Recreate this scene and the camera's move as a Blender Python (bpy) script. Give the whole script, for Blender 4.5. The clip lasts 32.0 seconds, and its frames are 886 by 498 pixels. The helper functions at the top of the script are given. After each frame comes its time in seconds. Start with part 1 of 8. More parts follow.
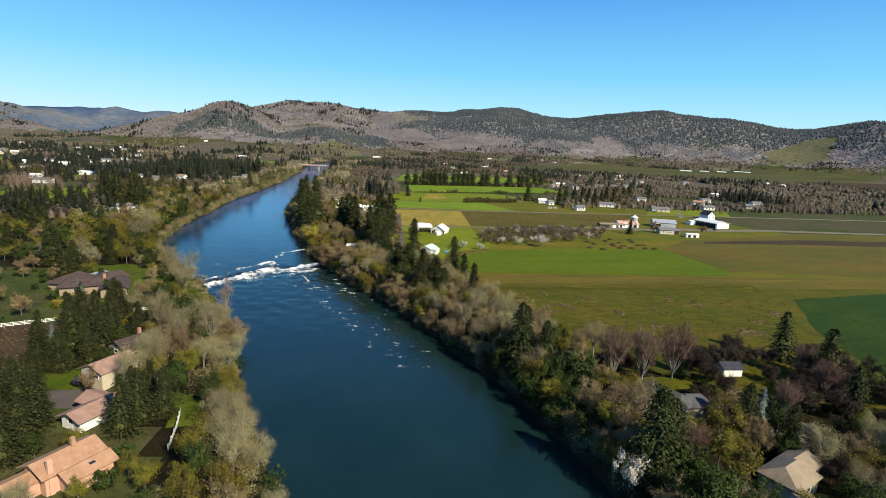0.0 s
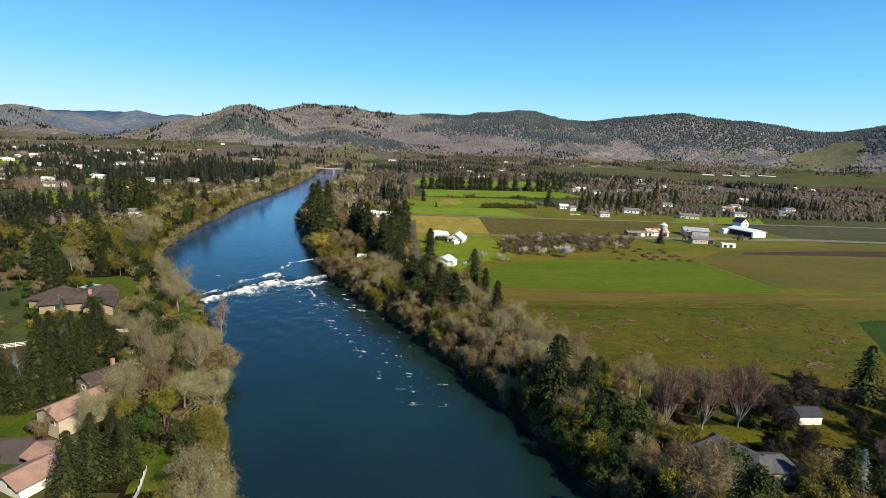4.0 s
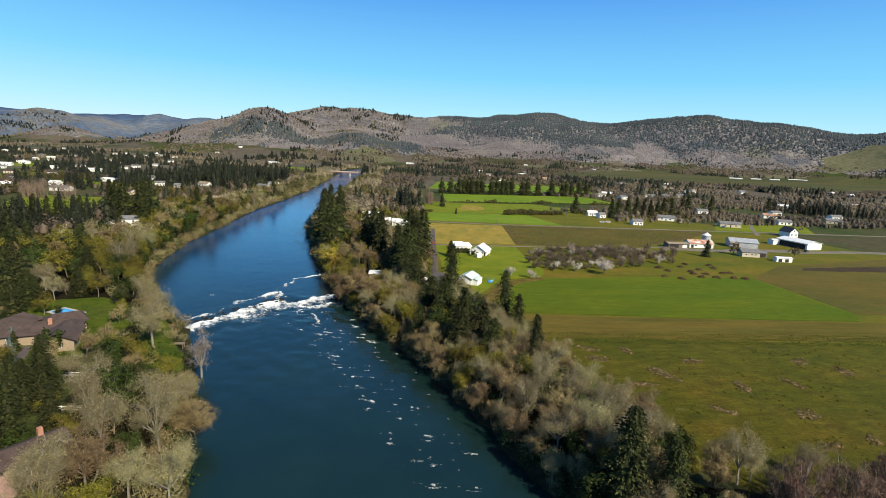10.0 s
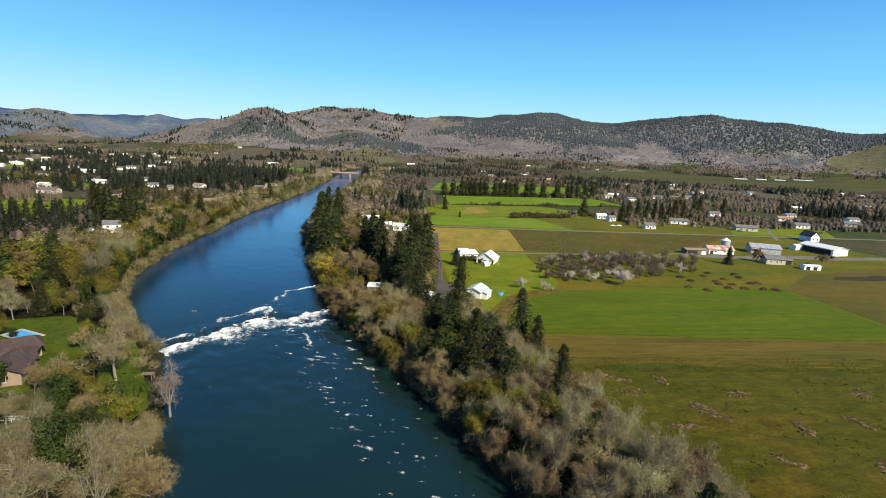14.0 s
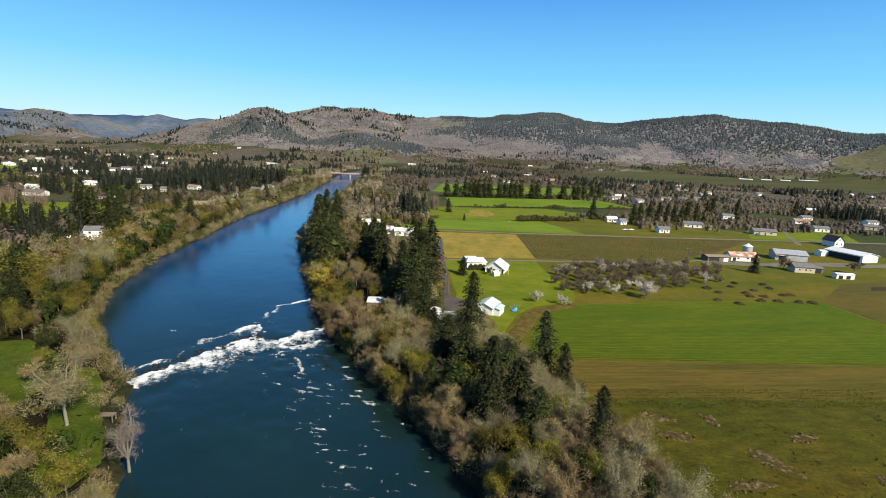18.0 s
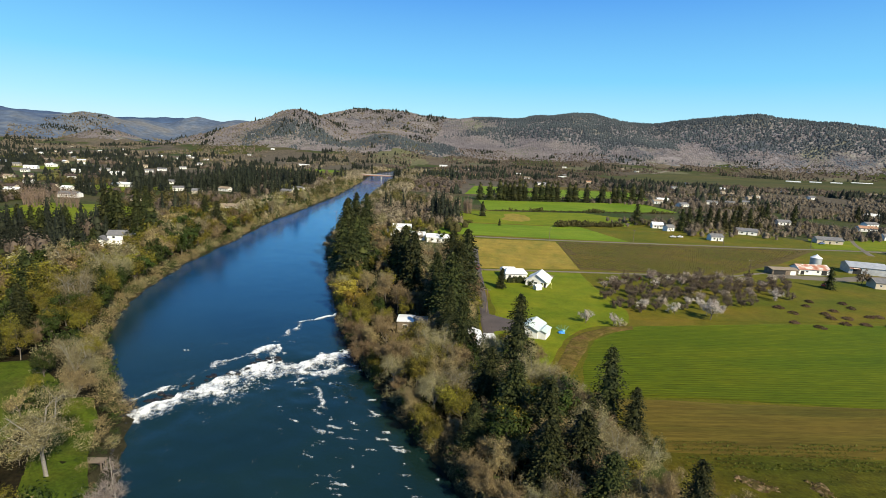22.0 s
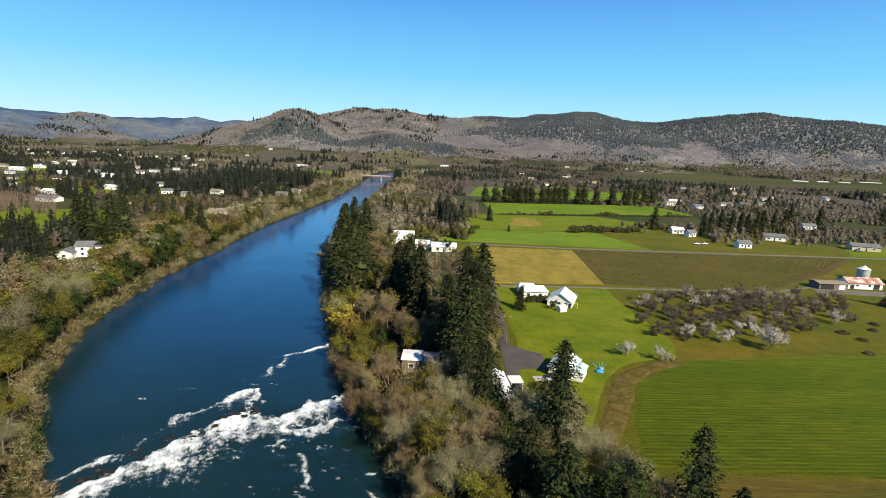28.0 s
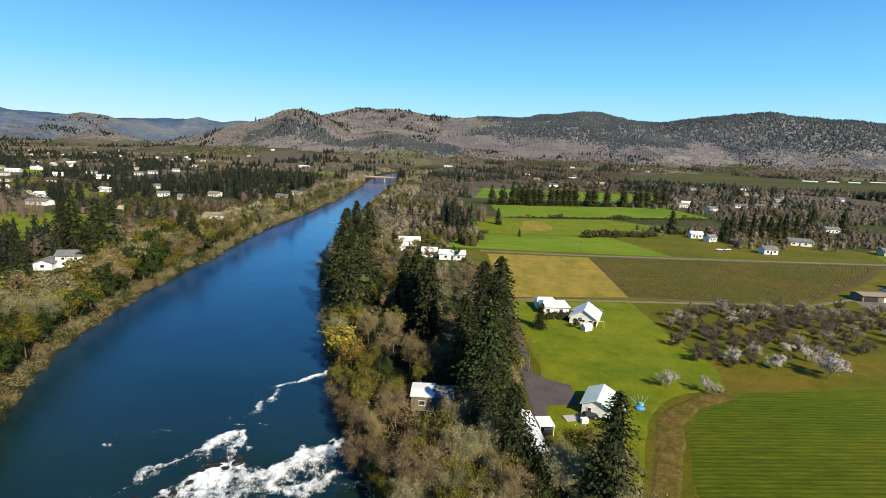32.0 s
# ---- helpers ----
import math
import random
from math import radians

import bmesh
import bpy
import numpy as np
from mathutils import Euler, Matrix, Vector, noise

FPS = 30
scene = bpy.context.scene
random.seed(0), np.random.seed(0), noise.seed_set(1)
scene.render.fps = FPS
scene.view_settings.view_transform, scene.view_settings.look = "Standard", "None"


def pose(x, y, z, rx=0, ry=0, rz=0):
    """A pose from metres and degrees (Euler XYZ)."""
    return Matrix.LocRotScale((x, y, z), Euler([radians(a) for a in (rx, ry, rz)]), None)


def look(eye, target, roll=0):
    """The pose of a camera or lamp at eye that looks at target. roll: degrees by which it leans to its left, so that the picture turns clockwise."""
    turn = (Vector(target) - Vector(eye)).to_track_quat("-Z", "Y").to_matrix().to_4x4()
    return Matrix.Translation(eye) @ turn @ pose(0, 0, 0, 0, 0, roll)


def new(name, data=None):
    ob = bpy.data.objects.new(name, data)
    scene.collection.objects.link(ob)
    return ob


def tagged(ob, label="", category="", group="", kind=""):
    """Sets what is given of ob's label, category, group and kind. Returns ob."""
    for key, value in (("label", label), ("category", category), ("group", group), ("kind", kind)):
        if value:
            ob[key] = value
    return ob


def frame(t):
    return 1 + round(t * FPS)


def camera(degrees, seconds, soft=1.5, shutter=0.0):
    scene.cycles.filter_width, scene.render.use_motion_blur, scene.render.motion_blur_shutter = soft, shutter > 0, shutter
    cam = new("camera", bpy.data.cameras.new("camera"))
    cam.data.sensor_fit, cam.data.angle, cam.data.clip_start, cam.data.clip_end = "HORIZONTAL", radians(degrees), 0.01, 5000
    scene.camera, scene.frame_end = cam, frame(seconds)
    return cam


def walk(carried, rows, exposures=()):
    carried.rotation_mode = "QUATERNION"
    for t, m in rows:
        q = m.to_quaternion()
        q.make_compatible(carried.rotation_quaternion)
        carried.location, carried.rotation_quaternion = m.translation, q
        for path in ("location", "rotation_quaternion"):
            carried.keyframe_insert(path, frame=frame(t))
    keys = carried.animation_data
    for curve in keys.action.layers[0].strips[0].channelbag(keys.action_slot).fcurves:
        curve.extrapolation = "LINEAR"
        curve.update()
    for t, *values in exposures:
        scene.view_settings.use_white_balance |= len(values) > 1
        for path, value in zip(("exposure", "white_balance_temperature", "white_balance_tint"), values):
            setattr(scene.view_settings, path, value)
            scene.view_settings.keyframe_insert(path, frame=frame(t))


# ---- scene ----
cam = camera(82.1, 32.0, soft=0.45)

# seconds, eye (m), yaw to the left, pitch, roll (degrees)
FLIGHT = [
    (0.0, 5.50, -7.40, 59.76, -3.22, -11.68, 2.82),
    (1.0, 5.46, -2.10, 59.70, -2.86, -11.61, 2.83),
    (2.0, 5.38, 3.18, 59.64, -2.47, -11.54, 2.83),
    (3.0, 5.23, 8.46, 59.59, -2.01, -11.47, 2.83),
    (3.5, 5.14, 11.09, 59.56, -1.72, -11.44, 2.83),
    (5.5, 4.64, 21.60, 59.47, -0.85, -11.33, 2.82),
    (6.0, 4.49, 24.21, 59.45, -0.66, -11.32, 2.82),
    (7.0, 4.14, 29.44, 59.41, -0.31, -11.25, 2.82),
    (8.0, 3.74, 34.66, 59.37, 0.04, -11.26, 2.81),
    (9.0, 3.30, 39.86, 59.34, 0.35, -11.23, 2.81),
    (10.0, 2.81, 45.05, 59.31, 0.51, -11.20, 2.80),
    (11.0, 2.27, 50.23, 59.28, 0.58, -11.22, 2.79),
    (12.0, 1.69, 55.39, 59.26, 0.60, -11.21, 2.79),
    (13.0, 1.07, 60.54, 59.25, 0.60, -11.18, 2.78),
    (14.0, 0.41, 65.67, 59.23, 0.61, -11.17, 2.77),
    (14.5, 0.07, 68.23, 59.23, 0.64, -11.17, 2.76),
    (16.5, -1.41, 78.43, 59.22, 0.67, -11.13, 2.74),
    (17.0, -1.80, 80.97, 59.22, 0.67, -11.15, 2.73),
    (17.5, -2.20, 83.50, 59.22, 0.67, -11.16, 2.73),
    (18.0, -2.61, 86.03, 59.22, 0.69, -11.16, 2.72),
    (18.5, -3.03, 88.56, 59.22, 1.01, -11.16, 2.71),
    (19.0, -3.45, 91.08, 59.22, 1.52, -11.18, 2.70),
    (19.5, -3.89, 93.60, 59.23, 2.18, -11.17, 2.70),
    (20.0, -4.33, 96.11, 59.23, 2.84, -11.17, 2.69),
    (20.5, -4.78, 98.62, 59.24, 3.56, -11.20, 2.68),
    (21.0, -5.24, 101.13, 59.25, 4.03, -11.20, 2.67),
    (21.5, -5.70, 103.63, 59.26, 4.08, -11.20, 2.66),
    (22.0, -6.18, 106.12, 59.27, 4.12, -11.19, 2.66),
    (23.0, -7.14, 111.10, 59.29, 4.14, -11.17, 2.64),
    (24.0, -8.14, 116.05, 59.31, 4.09, -11.18, 2.62),
    (25.0, -9.16, 120.99, 59.34, 4.10, -11.19, 2.60),
    (25.5, -9.68, 123.45, 59.36, 4.12, -11.21, 2.59),
    (27.5, -11.82, 133.24, 59.43, 4.13, -11.23, 2.55),
    (28.0, -12.37, 135.67, 59.45, 4.12, -11.23, 2.54),
    (29.0, -13.48, 140.53, 59.49, 4.13, -11.26, 2.51),
    (30.0, -14.61, 145.36, 59.54, 4.10, -11.23, 2.49),
    (31.0, -15.76, 150.16, 59.59, 4.08, -11.21, 2.46),
    (32.0, -16.93, 154.95, 59.65, 4.45, -11.22, 2.44),
]


def aim(x, y, z, yaw, pitch, roll):
    a, b = radians(yaw), radians(pitch)
    ahead = Vector((-math.sin(a) * math.cos(b), math.cos(a) * math.cos(b), math.sin(b)))
    return look((x, y, z), Vector((x, y, z)) + ahead * 100, roll)


walk(cam, [(t, aim(*p)) for t, *p in FLIGHT])

# ---- sky and sun ----
SUN_EL, SUN_AZ = 37.0, 138.0        # azimuth clockwise from +y, degrees
world = bpy.data.worlds.new("sky")
scene.world = world
world.use_nodes = True
wn = world.node_tree
sky = wn.nodes.new("ShaderNodeTexSky")
sky.sky_type, sky.sun_disc = "NISHITA", False
sky.sun_elevation, sky.sun_rotation = radians(SUN_EL), radians(SUN_AZ)
sky.altitude, sky.air_density, sky.dust_density, sky.ozone_density = 150, 1.0, 0.1, 3.0
even = wn.nodes.new("ShaderNodeGamma")
even.inputs["Gamma"].default_value = 0.66
deep = wn.nodes.new("ShaderNodeHueSaturation")
deep.inputs["Saturation"].default_value, deep.inputs["Value"].default_value = 1.75, 2.1
wn.links.new(sky.outputs[0], even.inputs["Color"])
wn.links.new(even.outputs[0], deep.inputs["Color"])
tone = wn.nodes.new("ShaderNodeMix")
tone.data_type, tone.blend_type = "RGBA", "MULTIPLY"
tone.inputs[0].default_value, tone.inputs[7].default_value = 1.0, (0.80, 1.0, 1.07, 1)
wn.links.new(deep.outputs[0], tone.inputs[6])
# a clear gradient from the pale horizon to the deep zenith evens out the sky
up_way = wn.nodes.new("ShaderNodeTexCoord")
rise = wn.nodes.new("ShaderNodeSeparateXYZ")
wn.links.new(up_way.outputs["Generated"], rise.inputs[0])
dome = wn.nodes.new("ShaderNodeValToRGB")
bands = dome.color_ramp.elements
bands.new(0.5), bands.new(0.5), bands.new(0.5)
for el, (p, c) in zip(bands, ((0.0, (5.8, 7.6, 8.4)), (0.06, (3.6, 6.8, 8.4)), (0.13, (1.9, 5.5, 8.3)), (0.27, (0.85, 3.0, 7.3)), (1.0, (0.25, 0.75, 2.2)))):
    el.position, el.color = p, (*c, 1)
wn.links.new(rise.outputs[2], dome.inputs[0])
clear = wn.nodes.new("ShaderNodeMix")
clear.data_type = "RGBA"
clear.inputs[0].default_value = 0.9
wn.links.new(tone.outputs[2], clear.inputs[6])
wn.links.new(dome.outputs[0], clear.inputs[7])
wn.links.new(clear.outputs[2], wn.nodes["Background"].inputs[0])
wn.nodes["Background"].inputs[1].default_value = 0.07
sun = new("sun", bpy.data.lights.new("sun", "SUN"))
sun.data.energy, sun.data.angle, sun.data.color = 5.0, radians(0.53), (1.0, 0.90, 0.68)
to_sun = Vector((math.sin(radians(SUN_AZ)) * math.cos(radians(SUN_EL)), math.cos(radians(SUN_AZ)) * math.cos(radians(SUN_EL)), math.sin(radians(SUN_EL))))
sun.matrix_world = look(to_sun * 300, (0, 0, 0))
scene.view_settings.exposure = 0.83

# ---- materials ----
def nodes_of(name):
    m = bpy.data.materials.new(name)
    m.use_nodes = True
    return m, m.node_tree.nodes, m.node_tree.links


def ramp(nd, stops):
    r = nd.new("ShaderNodeValToRGB")
    e = r.color_ramp.elements
    while len(e) < len(stops):
        e.new(0.5)
    for el, (p, c) in zip(e, stops):
        el.position, el.color = p, (*c, 1)
    return r


def mixed(nd, ln, kind, a, b, f):
    """A colour mix; a and b are colours or sockets, f a number or socket."""
    m = nd.new("ShaderNodeMix")
    m.data_type, m.blend_type = "RGBA", kind
    for i, v in ((0, f), (6, a), (7, b)):
        if isinstance(v, bpy.types.NodeSocket):
            ln.new(v, m.inputs[i])
        else:
            m.inputs[i].default_value = v if i == 0 else (*v, 1)
    return m.outputs[2]


def noise_of(nd, ln, pos, scale, detail=4, stretch=None, rough=0.6):
    n = nd.new("ShaderNodeTexNoise")
    n.inputs["Scale"].default_value, n.inputs["Detail"].default_value, n.inputs["Roughness"].default_value = scale, detail, rough
    if stretch:
        mp = nd.new("ShaderNodeMapping")
        mp.vector_type = "TEXTURE"
        mp.inputs["Scale"].default_value = [1 / k for k in stretch[:3]]
        if len(stretch) > 3:
            mp.inputs["Rotation"].default_value = (0, 0, stretch[3])
        ln.new(pos, mp.inputs[0])
        pos = mp.outputs[0]
    ln.new(pos, n.inputs["Vector"])
    return n.outputs["Fac"]


def surface(name, stops, scale=0.5, fine=6.0, fine_amount=0.5, rough=0.85, bump=0.3, dist=0.1, metal=0.0, stretch=None, spec=0.3, blotch=None, mid=None, sheen=None, tint=None, rows=None):
    """A rough natural or painted surface: broad noise picks among stops, fine noise darkens, bump gives relief."""
    m, nd, ln = nodes_of(name)
    b = nd["Principled BSDF"]
    pos = nd.new("ShaderNodeNewGeometry").outputs["Position"]
    broad = noise_of(nd, ln, pos, scale, 5, stretch)
    r = ramp(nd, stops)
    ln.new(broad, r.inputs[0])
    f = noise_of(nd, ln, pos, fine, 4, stretch)
    g = ramp(nd, [(0.3, (1 - fine_amount,) * 3), (0.7, (1.0 + fine_amount * 0.3,) * 3)])
    ln.new(f, g.inputs[0])
    col = mixed(nd, ln, "MULTIPLY", r.outputs[0], g.outputs[0], 1.0)
    if mid:
        ms_, amount, mstretch = mid
        mr_ = ramp(nd, [(0.32, (1 - amount,) * 3), (0.68, (1 + amount,) * 3)])
        ln.new(noise_of(nd, ln, pos, ms_, 5, mstretch, 0.7), mr_.inputs[0])
        col = mixed(nd, ln, "MULTIPLY", col, mr_.outputs[0], 1.0)
    if tint:
        tr_ = ramp(nd, [(0.36, tint[1]), (0.5, (1, 1, 1)), (0.64, tint[2])])
        ln.new(noise_of(nd, ln, pos, tint[0], 4, tint[3], 0.65), tr_.inputs[0])
        col = mixed(nd, ln, "MULTIPLY", col, tr_.outputs[0], 1.0)
    if rows:
        gap, angle, amount = rows
        turn = nd.new("ShaderNodeVectorRotate")
        turn.rotation_type = "Z_AXIS"
        turn.inputs["Angle"].default_value = -angle
        ln.new(pos, turn.inputs["Vector"])
        wv = nd.new("ShaderNodeTexWave")
        wv.bands_direction = "Y"
        wv.inputs["Scale"].default_value = 0.314 / gap
        wv.inputs["Distortion"].default_value, wv.inputs["Detail"].default_value, wv.inputs["Detail Scale"].default_value = 1.2, 3, 0.6
        ln.new(turn.outputs[0], wv.inputs["Vector"])
        wr_ = ramp(nd, [(0.1, (1 - amount,) * 3), (0.6, (1 + amount * 0.4,) * 3)])
        ln.new(wv.outputs["Fac"], wr_.inputs[0])
        col = mixed(nd, ln, "MULTIPLY", col, wr_.outputs[0], 1.0)
    if blotch:
        bs, bc, lo, hi = blotch
        bn = noise_of(nd, ln, pos, bs, 4)
        br = ramp(nd, [(lo, (0, 0, 0)), (hi, (1, 1, 1))])
        ln.new(bn, br.inputs[0])
        col = mixed(nd, ln, "MIX", col, bc, br.outputs[0])
    ln.new(col, b.inputs["Base Color"])
    b.inputs["Roughness"].default_value, b.inputs["Metallic"].default_value = rough, metal
    b.inputs["Specular IOR Level"].default_value = spec
    if sheen:
        b.inputs["Sheen Weight"].default_value, b.inputs["Sheen Roughness"].default_value = sheen[0], 0.45
        b.inputs["Sheen Tint"].default_value = (*sheen[1], 1)
    bp = nd.new("ShaderNodeBump")
    bp.inputs["Strength"].default_value, bp.inputs["Distance"].default_value = bump, dist
    ln.new(f, bp.inputs["Height"])
    ln.new(bp.outputs[0], b.inputs["Normal"])
    return m


def leaf(name, stops, through_light=0.25, broad=None, rough=0.75):
    """Foliage: each leaf clump takes its own tone, each plant leans to its own hue."""
    m, nd, ln = nodes_of(name)
    b = nd["Principled BSDF"]
    geo = nd.new("ShaderNodeNewGeometry")
    info = nd.new("ShaderNodeObjectInfo")
    r = ramp(nd, stops)
    ln.new(geo.outputs["Random Per Island"], r.inputs[0])
    hue = nd.new("ShaderNodeHueSaturation")
    mr = nd.new("ShaderNodeMapRange")
    mr.inputs[3].default_value, mr.inputs[4].default_value = 0.75, 1.25
    ln.new(info.outputs["Random"], mr.inputs[0])
    ln.new(mr.outputs[0], hue.inputs["Value"])
    mh = nd.new("ShaderNodeMapRange")
    mh.inputs[3].default_value, mh.inputs[4].default_value = 0.485, 0.515
    ln.new(info.outputs["Random"], mh.inputs[0])
    ln.new(mh.outputs[0], hue.inputs["Hue"])
    col = r.outputs[0]
    if broad:
        n = noise_of(nd, ln, geo.outputs["Position"], broad[0], 3)
        rr = ramp(nd, [(0.38, broad[1]), (0.62, broad[2])])
        ln.new(n, rr.inputs[0])
        col = mixed(nd, ln, "MULTIPLY", col, rr.outputs[0], 1.0)
    ln.new(col, hue.inputs["Color"])
    ln.new(hue.outputs[0], b.inputs["Base Color"])
    b.inputs["Roughness"].default_value, b.inputs["Specular IOR Level"].default_value = rough, 0.2
    tr = nd.new("ShaderNodeBsdfTranslucent")
    ln.new(hue.outputs[0], tr.inputs[0])
    ms = nd.new("ShaderNodeMixShader")
    ms.inputs[0].default_value = through_light
    ln.new(b.outputs[0], ms.inputs[1])
    ln.new(tr.outputs[0], ms.inputs[2])
    ln.new(ms.outputs[0], nd["Material Output"].inputs[0])
    return m


def plain(name, col, rough=0.6, metal=0.0, spec=0.4):
    return surface(name, [(0.35, tuple(c * 0.88 for c in col)), (0.65, tuple(min(c * 1.06, 1) for c in col))], 0.6, 9, 0.12, rough, 0.08, 0.02, metal, spec=spec)


M_GROUND = surface("valley_grass", [(0.3, (0.02755, 0.04592, 0.007872)), (0.46, (0.04264, 0.05248, 0.01312)), (0.6, (0.06232, 0.05248, 0.02624)), (0.75, (0.0328, 0.0492, 0.00984))], 0.012, 0.8, 0.35, 0.95, 0.5, 0.3, spec=0.1, mid=(0.15, 0.3, (1, 1, 1)))
# oak litter with grey-mauve distance haze painted into its colour
M_HILL = surface("hazed_hill_litter", [(0.30, (0.1373, 0.1241, 0.134)), (0.5, (0.1757, 0.1603, 0.1647)), (0.62, (0.1647, 0.1559, 0.1263)), (0.76, (0.1318, 0.1592, 0.07686))], 0.0035, 0.05, 0.5, 0.95, 0.6, 2.0, spec=0.05, mid=(0.018, 0.28, (1, 1, 1)), blotch=(0.0055, (0.062, 0.072, 0.088), 0.56, 0.66))
# brown leaf litter, darkened further to paint in the shade under trees
M_SHADELITTER = surface("shaded_leaf_litter", [(0.35, (0.00968, 0.0088, 0.00396)), (0.55, (0.0176, 0.01408, 0.00704)), (0.7, (0.0132, 0.01672, 0.00352))], 0.15, 1.5, 0.5, 0.95, 0.6, 0.3, spec=0.05)
M_FARLAND = surface("scrub_land", [(0.35, (0.07995, 0.06609, 0.04904)), (0.6, (0.1066, 0.09061, 0.06609)), (0.75, (0.07462, 0.08528, 0.03198))], 0.008, 0.12, 0.5, 0.95, 0.5, 1.0, spec=0.05)
M_BANK = surface("bank_soil", [(0.35, (0.018, 0.017, 0.008)), (0.65, (0.04, 0.036, 0.018))], 0.3, 3, 0.5, 0.95, 0.6, 0.3, spec=0.1)
M_ROUGH = surface("rough_pasture", [(0.3, (0.02843, 0.0328, 0.001556)), (0.5, (0.04373, 0.0406, 0.002337)), (0.72, (0.06124, 0.04316, 0.005452))], 0.03, 1.4, 0.4, 0.95, 0.6, 0.25, spec=0.1, blotch=(0.09, (0.075, 0.06, 0.022), 0.66, 0.74), mid=(0.22, 0.48, (0.8, 1.6, 1, 0.134)), sheen=(0.22, (0.34, 0.36, 0.04)), tint=(0.03, (0.72, 0.86, 0.8), (1.3, 1.08, 1.2), (1, 1.5, 1, 0.134)))
M_CROP = surface("young_crop", [(0.35, (0.03385, 0.04213, 0.0006402)), (0.65, (0.05047, 0.05617, 0.00128))], 0.03, 1.2, 0.35, 0.95, 0.5, 0.2, stretch=(0.25, 2.2, 1, 0.134), spec=0.1, mid=(0.30, 0.42, (0.4, 2.4, 1, 0.134)), sheen=(0.32, (0.32, 0.50, 0.02)), tint=(0.035, (0.8, 0.9, 0.8), (1.25, 1.08, 1.2), (0.5, 1.5, 1, 0.134)), rows=(1.3, 0.134, 0.30))
M_CROPFAR = surface("meadow", [(0.35, (0.07107, 0.1211, 0.005429)), (0.65, (0.103, 0.1461, 0.009502))], 0.02, 0.6, 0.25, 0.95, 0.4, 0.2, spec=0.1, mid=(0.1, 0.2, (0.5, 1.5, 1)), sheen=(0.18, (0.40, 0.52, 0.04)), tint=(0.02, (0.8, 0.88, 0.8), (1.25, 1.1, 1.3), (0.4, 1.4, 1)))
M_DARKCROP = surface("dark_clover", [(0.35, (0.008527, 0.02002, 0.001744)), (0.65, (0.01492, 0.02744, 0.002906))], 0.04, 1.5, 0.35, 0.95, 0.5, 0.2, spec=0.1, mid=(0.2, 0.25, (0.4, 1.8, 1, 0.5)), sheen=(0.18, (0.14, 0.30, 0.04)), tint=(0.03, (0.7, 0.8, 0.8), (1.35, 1.15, 1.1), (0.5, 1.6, 1, 0.5)))
M_STUBBLE = surface("stubble", [(0.35, (0.05305, 0.04363, 0.004534)), (0.65, (0.07695, 0.05724, 0.009074))], 0.04, 1.4, 0.35, 0.95, 0.5, 0.2, stretch=(0.2, 1.6, 1, 0.134), spec=0.1, mid=(0.25, 0.38, (0.12, 2.4, 1, 0.134)), sheen=(0.23, (0.5, 0.38, 0.07)), tint=(0.04, (0.7, 0.85, 0.8), (1.2, 1.1, 1.2), (0.2, 2.0, 1, 0.134)))
M_DRY = surface("dry_grass", [(0.35, (0.1626, 0.1273, 0.01768)), (0.6, (0.2121, 0.1557, 0.0283)), (0.75, (0.1132, 0.1132, 0.01273))], 0.05, 1.1, 0.3, 0.95, 0.4, 0.2, spec=0.1, mid=(0.13, 0.22, (1, 1.3, 1)), sheen=(0.16, (0.6, 0.45, 0.1)), tint=(0.06, (0.72, 0.84, 0.8), (1.15, 1.08, 1.1), (1.4, 0.5, 1)))
M_SOIL = surface("tilled_soil", [(0.35, (0.03903, 0.02663, 0.01469)), (0.65, (0.0551, 0.03903, 0.02066))], 0.05, 1.2, 0.35, 0.95, 0.5, 0.2, spec=0.1, mid=(0.2, 0.25, (1, 1, 1)))
M_OLIVE = surface("weedy_field", [(0.3, (0.04543, 0.04015, 0.003908)), (0.5, (0.05738, 0.04015, 0.006698)), (0.7, (0.04065, 0.04436, 0.003349))], 0.025, 1.0, 0.35, 0.95, 0.5, 0.2, stretch=(0.3, 1.5, 1, 0.134), spec=0.1, mid=(0.2, 0.3, (0.5, 1.8, 1, 0.134)), sheen=(0.23, (0.44, 0.38, 0.08)), tint=(0.022, (0.62, 0.82, 0.8), (1.4, 1.15, 1.3), (0.4, 1.4, 1, 0.134)))
M_GRASS = surface("mixed_grass", [(0.3, (0.04918, 0.05201, 0.001778)), (0.5, (0.07024, 0.06355, 0.003556)), (0.68, (0.09833, 0.06646, 0.008887))], 0.03, 1.3, 0.35, 0.95, 0.5, 0.2, spec=0.1, mid=(0.2, 0.25, (1, 1, 1)), sheen=(0.20, (0.38, 0.42, 0.05)), tint=(0.03, (0.7, 0.88, 0.8), (1.3, 1.1, 1.2), (0.6, 1.3, 1)))
M_GARDEN = surface("garden_grass", [(0.3, (0.03318, 0.05114, 0.003527)), (0.5, (0.05184, 0.07494, 0.00529)), (0.7, (0.0674, 0.07494, 0.01058))], 0.06, 1.6, 0.35, 0.95, 0.5, 0.15, spec=0.1, mid=(0.3, 0.2, (1, 1, 1)), tint=(0.09, (0.75, 0.85, 0.8), (1.3, 1.1, 1.2), (1, 1, 1)))
M_VINESOIL = surface("vineyard_floor", [(0.35, (0.0679, 0.0504, 0.01539)), (0.65, (0.09522, 0.07258, 0.02223))], 0.02, 1.2, 0.3, 0.95, 0.5, 0.2, spec=0.1, mid=(0.2, 0.15, (1, 1, 1)))
